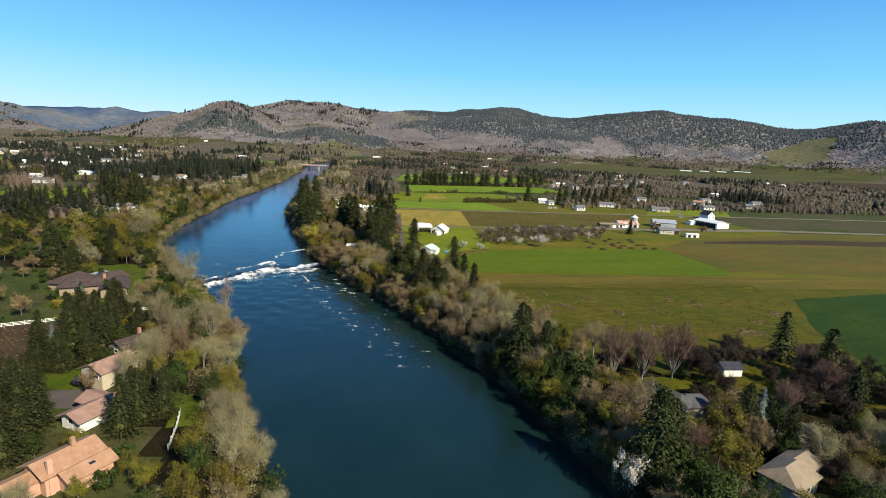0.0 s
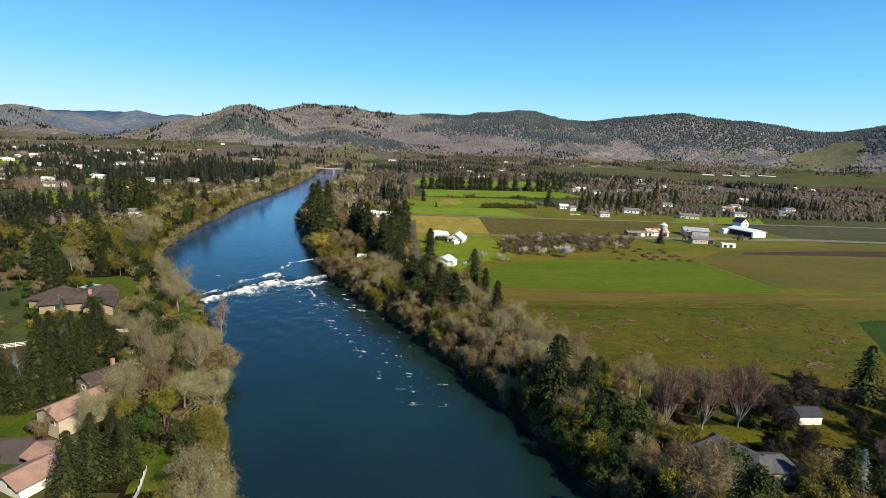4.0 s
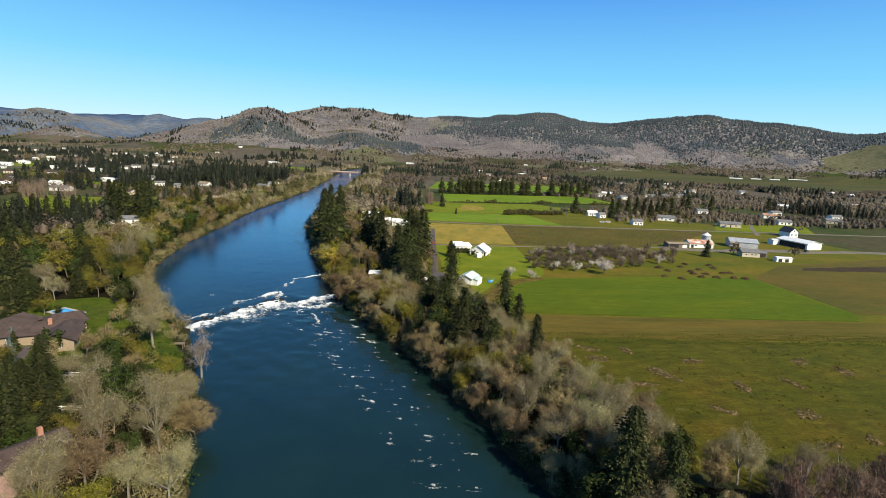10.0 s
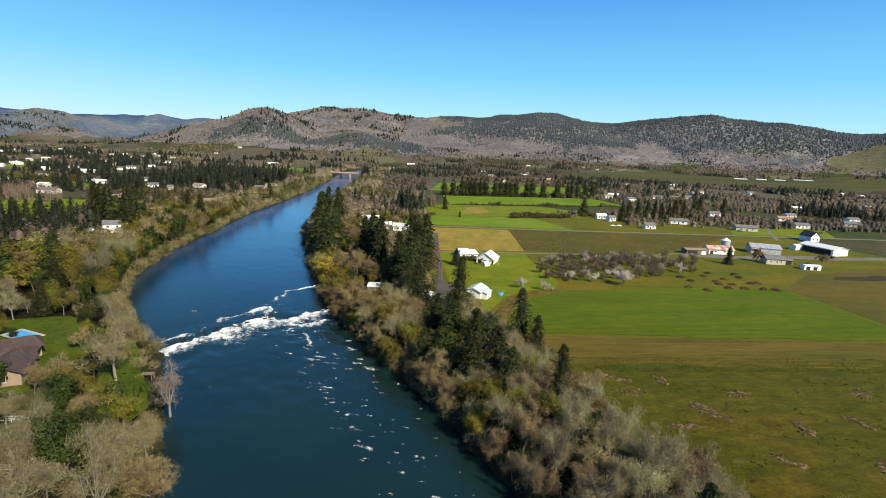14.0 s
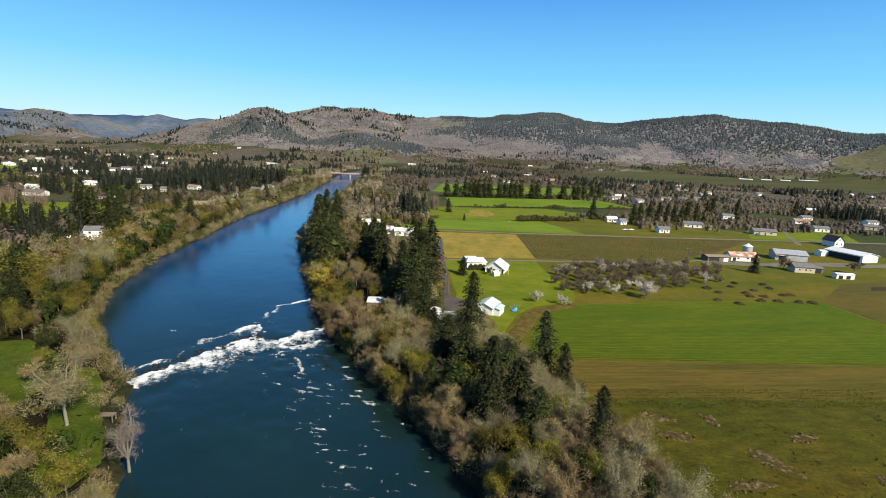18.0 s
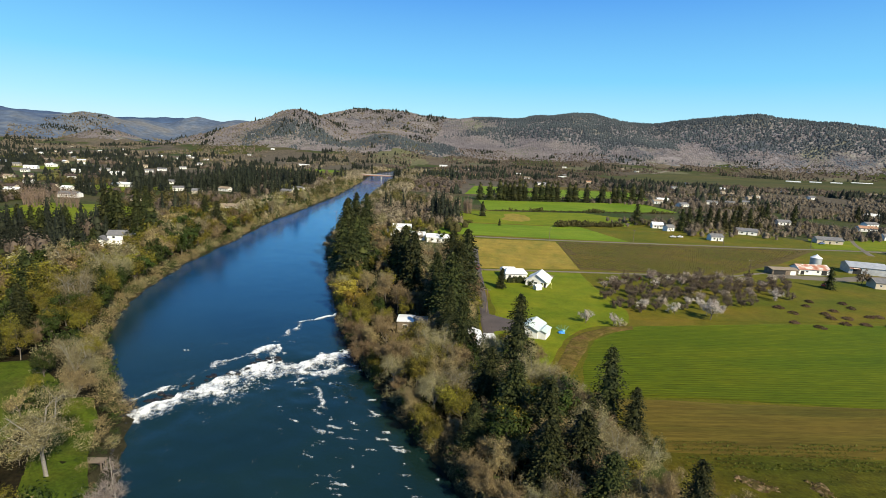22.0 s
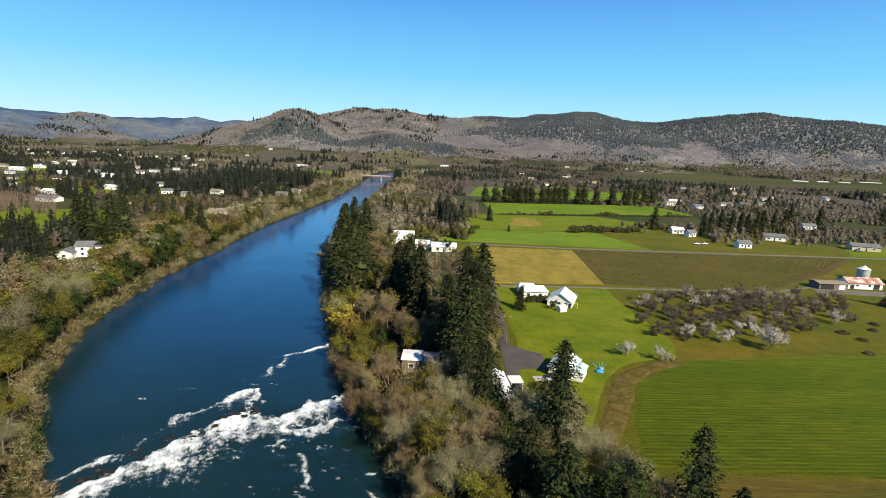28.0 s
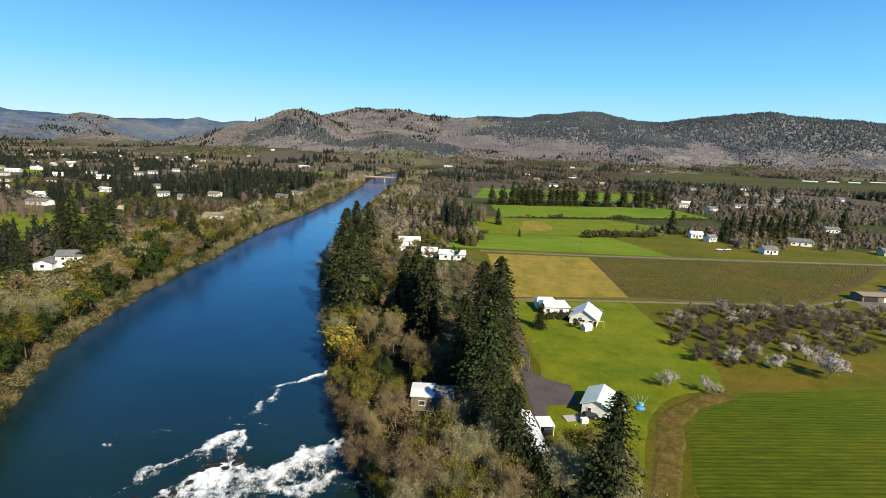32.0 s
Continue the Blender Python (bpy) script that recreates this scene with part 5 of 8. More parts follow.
# trees that can be told apart: kind, x, y, height factor, slimness
SINGLES = [
    (CEDARS[0], 22.5, 206.5, 1.32, 1.0), (CEDARS[1], 27.5, 174.5, 1.08, 1.0), (CEDARS[0], 4.5, 227.5, 1.55, 1.0),
    (FIRS[0], -16, 291, 1.28, 1.0), (FIRS[1], -11, 306, 1.22, 1.0), (FIRS[2], -13, 279, 1.2, 1.0), (FIRS[3], -14, 264, 1.15, 1.0), (FIRS[0], -20, 276, 1.05, 1.0),
    (FIRS[1], -38, 322, 1.12, 1.0), (FIRS[3], -33, 311, 1.1, 1.0), (FIRS[2], -44, 334, 0.95, 1.0),
    (FIRS[0], -64, 326, 1.05, 1.0), (FIRS[2], -72, 344, 1.12, 1.0), (FIRS[1], -62, 342, 1.0, 1.0), (FIRS[3], -77, 372, 1.2, 1.0), (FIRS[0], -70, 362, 1.0, 1.0), (FIRS[2], -82, 392, 1.2, 1.0), (FIRS[1], -73, 388, 1.05, 1.0), (FIRS[0], -90, 420, 1.15, 1.0), (FIRS[3], -82, 438, 1.2, 1.0), (FIRS[1], -94, 455, 1.15, 1.0),
    (FIRS[2], 3, 206, 0.85, 1.0), (FIRS[0], 9, 199, 0.85, 1.0), (FIRS[1], -2, 215, 0.8, 1.0), (FIRS[3], 14, 189, 0.8, 1.0), (FIRS[2], 8, 187, 0.75, 1.0), (FIRS[1], 17, 180, 0.7, 1.0), (GREENS[0], 12, 209, 1.2, 1.0), (GREENS[1], 2, 195, 1.2, 1.0),
    (FIRS[0], 38, 128, 0.85, 1.0), (FIRS[2], 42, 121, 0.75, 1.0),
    (YELLOWS[0], -56, 291, 1.35, 0.9), (YELLOWS[0], -51, 285, 1.0, 0.9), (YELLOWS[0], -25, 284, 0.8, 1.0), (YELLOWS[0], -30, 288, 0.75, 1.0), (OLIVES[0], -45, 279, 0.8, 1.0), (GREENS[0], -40, 275, 0.7, 1.0), (OLIVES[1], -43, 262, 0.85, 1.0),
    (BARES[0], -46, 262, 0.8, 1.0), (BARES[2], -41, 252, 0.85, 1.0), (BARES[1], -38, 243, 0.8, 1.0), (OAKS[0], -20, 252, 0.8, 1.0), (OAKS[1], -14, 240, 0.85, 1.0), (OAKS[2], 14, 212, 0.75, 1.0), (OAKS[0], 26, 192, 0.8, 1.0), (OAKS[3], 30, 165, 1.0, 1.0), (OAKS[1], 36, 158, 0.9, 1.0), (OAKS[2], 40, 146, 0.95, 1.0), (OAKS[0], 47, 140, 0.85, 1.0),
    (MAROONS[0], 59, 116, 1.12, 1.15), (MAROONS[1], 67.5, 116.5, 1.08, 1.15), (MAROONS[2], 76.6, 118, 1.15, 1.15),
    (BIRCH, -62.5, 173.5, 1.2, 1.15), (OAKS[3], -79.5, 180.5, 1.3, 0.98), (OAKS[1], -100.5, 212.5, 0.95, 1.0), (GREENS[0], -64.5, 144, 1.05, 1.0), (GREENS[1], -70, 148, 0.9, 1.0), (OAKS[0], -56, 149, 0.85, 1.0), (OLIVES[0], -75, 166, 0.8, 1.0), (BARES[2], -92, 171, 0.6, 1.0), (OLIVES[2], -86, 182, 0.3, 1.0), (YARD_GREENS[0], -92, 196, 0.8, 1.0), (YARD_GREENS[1], -97, 200, 0.9, 1.0), (OLIVES[1], -104, 205, 0.5, 1.0), (GREENS[0], -110, 214, 0.7, 1.0), (BARES[1], -96, 206, 0.6, 1.0), (OAKS[1], -74, 150, 0.8, 1.0), (BARES[0], -90, 176, 0.7, 1.0), (OLIVES[2], -84, 170, 0.7, 1.0),
    (GREENS[1], -102, 173, 0.75, 1.0), (SPRUCES[0], -108, 166, 0.9, 1.0), (YELLOWS[0], -112, 160, 0.42, 1.0), (BARES[1], -118, 152, 0.75, 1.0),
    (FIRS[0], -90, 137, 0.72, 1.0), (FIRS[2], -85, 143, 0.6, 1.0), (FIRS[1], -84, 128, 0.55, 1.0), (SPRUCES[0], -92, 128, 0.9, 1.0), (FIRS[3], -88, 118, 0.5, 1.0), (GREENS[0], -80, 124, 0.6, 1.0),
    (FIRS[2], -50, 91, 0.62, 1.0), (FIRS[0], -46, 94, 0.58, 1.0), (FIRS[1], -52, 100, 0.5, 1.0), (FIRS[3], -78, 84, 0.72, 1.0), (FIRS[1], -74, 76, 0.66, 1.0), (FIRS[0], -84, 90, 0.68, 1.0), (OLIVES[1], -38, 70, 0.55, 1.0), (OLIVES[0], -58, 82, 0.32, 1.0),
    (OAKS[0], -32, 90, 0.95, 1.0), (OAKS[2], -28, 82, 0.95, 1.0), (OAKS[1], -26, 76, 0.8, 1.0), (OAKS[3], -43, 122, 1.0, 1.0), (OAKS[1], -52, 135, 1.05, 1.0), (OAKS[2], -60, 130, 1.0, 1.0), (OAKS[0], -58, 145, 1.0, 1.0), (BARES[3], -50, 145, 0.95, 1.0), (BARES[1], -56, 120, 0.85, 1.0), (OLIVES[1], -49, 112, 0.8, 1.0),
    (FIRS[1], -279, 384, 0.8, 1.0), (FIRS[2], -266, 379, 0.8, 1.0), (FIRS[0], -250, 368, 0.85, 1.0), (FIRS[3], -238, 372, 0.9, 1.0), (FIRS[0], -222, 392, 1.32, 1.0), (FIRS[1], -213, 396, 1.38, 1.0), (FIRS[2], -204, 390, 1.20, 1.0), (FIRS[3], -230, 398, 1.32, 1.0), (CEDARS[0], -192, 378, 1.44, 1.0), (FIRS[0], -240, 405, 1.32, 1.0), (FIRS[1], -218, 412, 1.38, 1.0),
    (OAKS[0], -100, 216, 0.62, 1.0), (OLIVES[0], -108, 226, 0.75, 1.0), (FIRS[1], -112, 172, 0.3, 1.0), (SPRUCES[0], -116, 176, 0.7, 1.0), (FIRS[2], -94, 150, 0.5, 1.0), (FIRS[0], -98, 144, 0.55, 1.0), (GREENS[0], -86, 152, 0.6, 1.0), (FIRS[3], -100, 118, 0.45, 1.0), (CEDARS[0], -79, 115, 0.28, 1.0), (CEDARS[1], -83, 113, 0.28, 1.0), (FIRS[1], -92, 100, 0.6, 1.0), (FIRS[2], -94, 108, 0.55, 1.0), (FIRS[3], -70, 82, 0.5, 1.0), (FIRS[0], -86, 80, 0.7, 1.0), (FIRS[2], -80, 70, 0.7, 1.0), (FIRS[1], -66, 72, 0.45, 1.0),
    (FIRS[3], 4.4, 324.5, 0.56, 0.8), (GREENS[1], 17.4, 327, 0.46, 0.85), (FIRS[2], -9.5, 240, 0.95, 1.0), (GREENS[0], -5, 237, 1.0, 1.0), (BARES[1], -12, 246, 0.9, 1.0), (OAKS[2], -1, 238, 0.75, 1.0), (FIRS[0], -14, 250, 1.0, 1.0), (CEDARS[1], -5, 571, 0.85, 1.0), (FIRS[1], 132, 569, 0.95, 1.0), (CEDARS[1], 9, 516, 0.35, 1.0),
    (FIRS[0], 166, 362, 0.55, 1.0), (BARES[0], 190, 375, 0.8, 1.0), (BARES[2], 228, 372, 0.8, 1.0), (GREENS[0], 86, 90, 0.8, 1.0), (FIRS[2], 80, 92, 0.6, 1.0), (SPRUCES[0], 88, 98, 1.0, 1.0), (OLIVES[0], 72, 88, 0.95, 1.0), (GREENS[1], 62, 96, 0.9, 1.0), (OAKS[1], 56, 90, 0.9, 1.0), (BLOSSOMS[1], 47.6, 76, 1.25, 1.9), (YARD_GREENS[0], -45, 71, 0.8, 1.0), (OLIVES[0], -43, 74, 0.42, 1.0), (OLIVES[1], -47, 67, 0.45, 1.0), (YARD_GREENS[1], -46.5, 79, 0.7, 1.0), (OLIVES[2], -57, 83, 0.35, 1.0), (OAKS[1], -58, 113, 0.85, 1.0), (OAKS[2], -58.5, 104, 0.85, 1.0), (OAKS[0], -61, 119, 0.9, 1.0), (OLIVES[2], -55, 108, 0.7, 1.0), (GREENS[0], -73, 127, 0.6, 1.0), (YELLOWS[0], 52, 110, 0.45, 1.0),
]
for kind, x, y, s, q in SINGLES:
    if kind in FIRS and x > -5 and 175 < y < 220:        # a dense, broad clump of evergreens
        s, q = s * 1.42, 0.7
    if kind in FIRS and x < -8 and x > -100 and 258 < y < 460:       # tall old firs between the river and the lane
        s, q = s * 1.22, 0.95
    put_tree(kind, x, y, s, q)

# the rest of the bank woods
def pick(weights):
    t = rnd.uniform(0, sum(w for _, w in weights))
    for k, w in weights:
        t -= w
        if t <= 0:
            return rnd.choice(k)
    return weights[-1][0][0]


def fill(n, y0, y1, side, width, gap, weights, smin, smax):
    made = 0
    for _ in range(n * 12):
        if made >= n:
            break
        y = rnd.uniform(y0, y1)
        w = width(y) if callable(width) else width
        d = 0.4 + (w - 0.4) * rnd.random() ** 1.25
        x = float(right_bank(y)) + d if side > 0 else float(left_bank(y)) - d
        if side < 0 and y > 205:
            x -= 4.0
        if allowed(x, y, gap):
            s = rnd.uniform(smin, smax) * (0.85 if d < 4 else 1.0)
            put_tree(pick(weights), x, y, s)
            made += 1


def right_width(y):
    return float(np.interp(y, [55, 110, 135, 160, 200, 240, 280, 340, 420, 470], [75, 50, 30, 24, 40, 42, 50, 68, 75, 70]))


RW = [(OAKS, 3), (BARES, 4), (OLIVES, 2.2), (FIRS, 0.12), (GREENS, 0.8)]
fill(40, 60, 128, 1, 12, 3.7, [(OAKS, 0.8), (BARES, 0.8), (GREENS, 3.2), (FIRS, 1.0), (OLIVES, 0.6)], 0.7, 1.1)
fill(45, 60, 122, 1, right_width, 3.8, [(OAKS, 1.2), (BARES, 1.6), (GREENS, 2.6), (FIRS, 0.4), (OLIVES, 0.6)], 0.5, 0.8)
fill(150, 130, 240, 1, right_width, 3.9, RW, 0.6, 0.95)
fill(125, 240, 470, 1, right_width, 4.6, [(OAKS, 2.5), (BARES, 3.5), (OLIVES, 2.5), (FIRS, 0.25), (GREENS, 1)], 0.65, 1.0)
fill(52, 60, 165, -1, 22, 5.0, [(OAKS, 2.2), (BARES, 1.6), (OLIVES, 3), (GREENS, 3.2)], 0.55, 0.9)
fill(52, 247, 335, -1, 9, 3.4, [(OAKS, 1.4), (BARES, 1.0), (OLIVES, 4), (GREENS, 2.5)], 1.0, 1.4)
fill(60, 335, 620, -1, 12, 4.5, [(OAKS, 3), (BARES, 1.2), (OLIVES, 3), (GREENS, 2.5), (FIRS, 0.4)], 1.0, 1.35)
fill(115, 240, 460, -1, 44, 5.0, [(OAKS, 1.2), (BARES, 1.4), (OLIVES, 4), (FIRS, 0.9), (GREENS, 3.5)], 0.85, 1.35)
fill(110, 212, 305, -1, 165, 6.2, [(OAKS, 0.5), (BARES, 1.6), (OLIVES, 3.4), (FIRS, 1.6), (GREENS, 3)], 0.65, 0.95)
SHADED_BARES = [tree_kind("shaded_bare_tree", "dark leafless thicket tree with shade painted into its twigs", "tree", broadleaf_parts(120 + i, 10, 4.8, 7, 6, 4, 4, 0, 0.4, 0.2, 1.0, 1 + i % 2, 14, 1.0, 0.055), M_FIRBARK, L_SHADETWIG, G_BANK) for i in range(2)]
# firs and shrubs round the left bank houses
for x, y, q in ((-46, 83, 0.62), (-51, 87, 0.6), (-43, 86, 0.58), (-47, 89, 0.66), (-44, 79, 0.45), (-68, 84, 0.75), (-69, 89, 0.62), (-66, 77, 0.6), (-74, 87, 0.7), (-76, 117, 0.55), (-74, 121, 0.5), (-86, 127, 0.62), (-81, 114, 0.5), (-86, 114, 0.6), (-79, 103, 0.5), (-78, 96, 0.55), (-90, 154, 0.6), (-77, 125, 0.65), (-78, 131, 0.68), (-86, 132, 0.7), (-86, 149, 0.62), (-56, 100, 0.4), (-95, 140, 0.55), (-91, 122, 0.6), (-72, 95, 0.4)):
    if allowed(x, y, 0.1):
        put_tree(rnd.choice(FIRS), x, y, q * 1.08)
for _ in range(420):
    x, y = rnd.uniform(-165, -42), rnd.uniform(60, 232)
    if allowed(x, y, 3.6) and x < float(left_bank(y)) - 18:
        put_tree(pick([(FIRS, 1.2), (GREENS, 1.2), (YARD_GREENS, 2.5), (BARES, 1.3), (OAKS, 0.6), (OLIVES, 1.0)]), x, y, rnd.uniform(0.3, 0.68))
# dark thicket behind the farm pasture; its shade is partly in the twig colour
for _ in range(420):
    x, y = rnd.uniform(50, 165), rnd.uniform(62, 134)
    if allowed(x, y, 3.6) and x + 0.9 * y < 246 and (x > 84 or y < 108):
        kind = pick([(SHADED_BARES, 5), (MAROONS, 0.8), (FIRS, 0.8), (GREENS, 1.6), (OLIVES, 0.4)])
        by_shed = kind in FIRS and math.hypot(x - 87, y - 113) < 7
        put_tree(SHADED_BARES[0] if by_shed else kind, x, y, rnd.uniform(0.55, 0.85))
# shrubs and small trees round the house behind the maples
for kind, x, y, q in ((SHADED_BARES[0], 83.8, 121, 0.8), (SHADED_BARES[1], 87.5, 123, 0.7), (YARD_GREENS[0], 80, 117.5, 0.75), (YARD_GREENS[1], 87, 117, 0.85), (OLIVES[0], 57, 107, 0.6), (OLIVES[1], 61, 108.5, 0.55), (OLIVES[2], 54, 110, 0.5),
                      (BARES[0], 52, 113, 0.62), (BARES[1], 55.5, 113.5, 0.5), (BARES[2], 50.5, 117, 0.7), (SHADED_BARES[1], 64, 121.5, 0.62), (SHADED_BARES[0], 71.5, 122.5, 0.6), (SHADED_BARES[1], 57, 121, 0.62), (OAKS[1], 62, 132, 0.55), (OAKS[2], 74, 134, 0.6), (BARES[3], 54, 130, 0.6), (SHADED_BARES[0], 80, 124, 0.6),
                      (YARD_GREENS[1], 78, 108, 0.7), (YARD_GREENS[0], 82, 111, 0.65), (SHADED_BARES[1], 86, 109, 0.6)):
    put_tree(kind, x, y, q)

# orchard
ORCH = [(57, 325), (67, 308), (68, 322), (66, 338), (79, 310), (101, 323), (99, 339), (91, 349), (114, 354), (121, 337), (144, 367)]
for i in range(-3, 13):
    for j in range(9):
        x = 52 + i * 6.4 + j * 3.2 + rnd.uniform(-1.2, 1.2)
        y = 300 + j * 6.8 + i * 2.4 + rnd.uniform(-1.2, 1.2)
        if y > 370 - max(0, 70 - x) * 0.6 or x > 150 or x < 47.5 or (x > 110 and y < 332) or rnd.random() < 0.12 or y < 296 + (x - 50) * 0.16:
            continue
        if j <= 1:
            k = pick([(BLOSSOMS, 0.5), (PINKS, 1.4), (ORCHARDS, 4)])
        elif j > 5:
            k = pick([(PINKS, 3), (ORCHARDS, 3), (BLOSSOMS, 0.6)])
        else:
            k = pick([(ORCHARDS, 5), (PINKS, 0.8)])
        put_tree(k, x, y, rnd.uniform(0.85, 1.25))
put_tree(BLOSSOMS[1], 82.5, 298, 1.95), put_tree(BLOSSOMS[0], 71, 302, 1.1), put_tree(BLOSSOMS[0], 60, 305, 1.0)
for x, y, s in ((33.5, 284, 0.95), (43, 283, 0.85)):
    put_tree(BLOSSOMS[0], x, y, s * 1.2)
put_tree(PINKS[0], 81, 362, 1.3)
put_tree(PINKS[1], 28, 341, 0.9), put_tree(PINKS[1], 118, 546, 1.0)

# ---- low bushes on the banks, and woods that nobody could count ----
def scattered(name, templates, spots, material, label, category, flat=True):
    """Many plants in one mesh. spots: x, y, scale."""
    rng = np.random.default_rng(len(spots))
    sp = np.array(spots, float)
    zs = land(sp[:, 0], sp[:, 1])
    vs, fs, n = [], [], 0
    which = rng.integers(0, len(templates), len(sp))
    for t, (tv, tf) in enumerate(templates):
        s = sp[which == t]
        if not len(s):
            continue
        a = rng.uniform(0, 6.28, len(s))
        c, sn = np.cos(a)[:, None], np.sin(a)[:, None]
        k = s[:, 2][:, None]
        tall = k * rng.uniform(0.85, 1.2, (len(s), 1))
        X = s[:, 0][:, None] + (tv[:, 0] * c - tv[:, 1] * sn) * k
        Y = s[:, 1][:, None] + (tv[:, 0] * sn + tv[:, 1] * c) * k
        Z = zs[which == t][:, None] + tv[:, 2] * tall
        vs.append(np.stack([X, Y, Z], -1).reshape(-1, 3))
        fs.append((tf[None] + (np.arange(len(s)) * len(tv))[:, None, None]).reshape(-1, 3) + n)
        n += len(s) * len(tv)
    return tagged(new(name, mesh_of(name, np.concatenate(vs), np.concatenate(fs), material, flat)), label, category, kind="stuff")


def cloud(seed, h, r, n, size, low=0.15, loose=0.42):
    """A loose crown of clumps for a plant seen from afar."""
    rng = np.random.default_rng(seed)
    d = rng.normal(size=(n, 3))
    d /= np.linalg.norm(d, axis=1)[:, None]
    k = rng.uniform(0.45, 1.0, n) ** 0.6
    lump = 1 + 0.25 * np.sin(d[:, 0] * 5 + seed) * np.cos(d[:, 1] * 4 + 2 * seed)
    c = d * (k * lump)[:, None] * [r, r, h * (1 - low) / 2] + [0, 0, h * (1 + low) / 2]
    return leaf_tris(rng, c, np.full(n, size), out=outward(c, np.array([0, 0, h * 0.4])), loose=loose)


def spire(seed, h, r, n, size):
    rng = np.random.default_rng(seed)
    u = rng.uniform(0.02, 1, n) ** 1.3
    a = np.arange(n) * 2.4
    L = r * (1 - u) ** 0.75 * rng.uniform(0.5, 1.05, n)
    c = np.stack([np.cos(a) * L, np.sin(a) * L, u * h], -1)
    return leaf_tris(rng, c, size * (1.2 - 0.7 * u), 0.2, np.stack([np.cos(a), np.sin(a), -0.6 + 0 * a], -1))


bushes = [cloud(200 + i, 2.6, 1.8, 85, 0.3, 0.0) for i in range(3)]


def twiggy(seed, h, r, n):
    rng = np.random.default_rng(seed)
    d = rng.normal(size=(n, 3))
    d /= np.linalg.norm(d, axis=1)[:, None]
    c = d * (rng.uniform(0.4, 1.0, n) ** 0.6)[:, None] * [r, r, h / 2] + [0, 0, h / 2]
    return strands(rng, c, 0.62, 0.026, outward(c, np.array([0, 0, h * 0.3])))


brush = [twiggy(206 + i, 2.6, 1.8, 230) for i in range(3)]
spots_a, spots_b, spots_c = [], [], []
for y in np.concatenate([np.arange(55, 470, 1.25), np.arange(470, 1000, 3.5)]):
    for side in (1, -1):
        for rep in range(2):
            if side < 0 and 166 < y < 204 and rep == 0:
                continue
            d = rnd.uniform(-0.2, 4 if rep == 0 else 20)
            yy = float(y) + rnd.uniform(-1, 1)
            x = float(right_bank(yy)) + d if side > 0 else float(left_bank(yy)) - d
            if any((x - a) ** 2 + (yy - c) ** 2 < (rr * 0.8) ** 2 for a, c, rr in KEEP_OUT):
                continue
            (spots_a if rnd.random() < 0.45 else spots_b if rnd.random() < 0.6 else spots_c).append((x, yy, rnd.uniform(0.8, 1.8) * (1.0 if y < 470 else 1.6)))
for y in np.arange(160, 214, 0.55):
    d = rnd.uniform(0, 6.5)
    (spots_a if rnd.random() < 0.5 else spots_b).append((float(left_bank(y)) - d, float(y), rnd.uniform(0.28, 0.75)))
scattered("bank_brush", brush, spots_a, L_TWIG, "tangled leafless brush on the river bank", "brush")
scattered("bank_shrubs", bushes, spots_b, L_GREEN, "dark green shrubs on the river bank", "shrubs")
scattered("bank_shrubs", brush, spots_c, L_LICHEN, "pale twiggy shrubs on the river bank", "shrubs")

nprng = np.random.default_rng(5)


def spread(n, x0, x1, y0, y1, keep):
    x, y = nprng.uniform(x0, x1, n), nprng.uniform(y0, y1, n)
    k = keep(x, y)
    return x[k], y[k]


def off_river(x, y, gap=3):
    return (x > right_bank(y) + gap) | (x < left_bank(y) - gap)


OPEN = [((300, 1390), (800, 1640)), ((420, 1420), (1300, 1900)), ((600, 1450), (1500, 2050)), ((-40, 800), (235, 1000)), ((-14, 355), (60, 620)), ((40, 300), (250, 490)), ((0, 600), (210, 760)), ((-345, 405), (-262, 505)), ((230, 470), (330, 540)), ((60, 500), (130, 560)), ((900, 1250), (1400, 1500)), ((780, 1690), (1000, 1790)), ((200, 230), (520, 470)), ((-25, 520), (110, 640)), ((-10, 440), (250, 500))]


def open_land(x, y):
    o = np.zeros(np.shape(x), bool)
    for (a, c), (b, d) in OPEN:
        o |= (x > a) & (x < b) & (y > c) & (y < d)
    return o


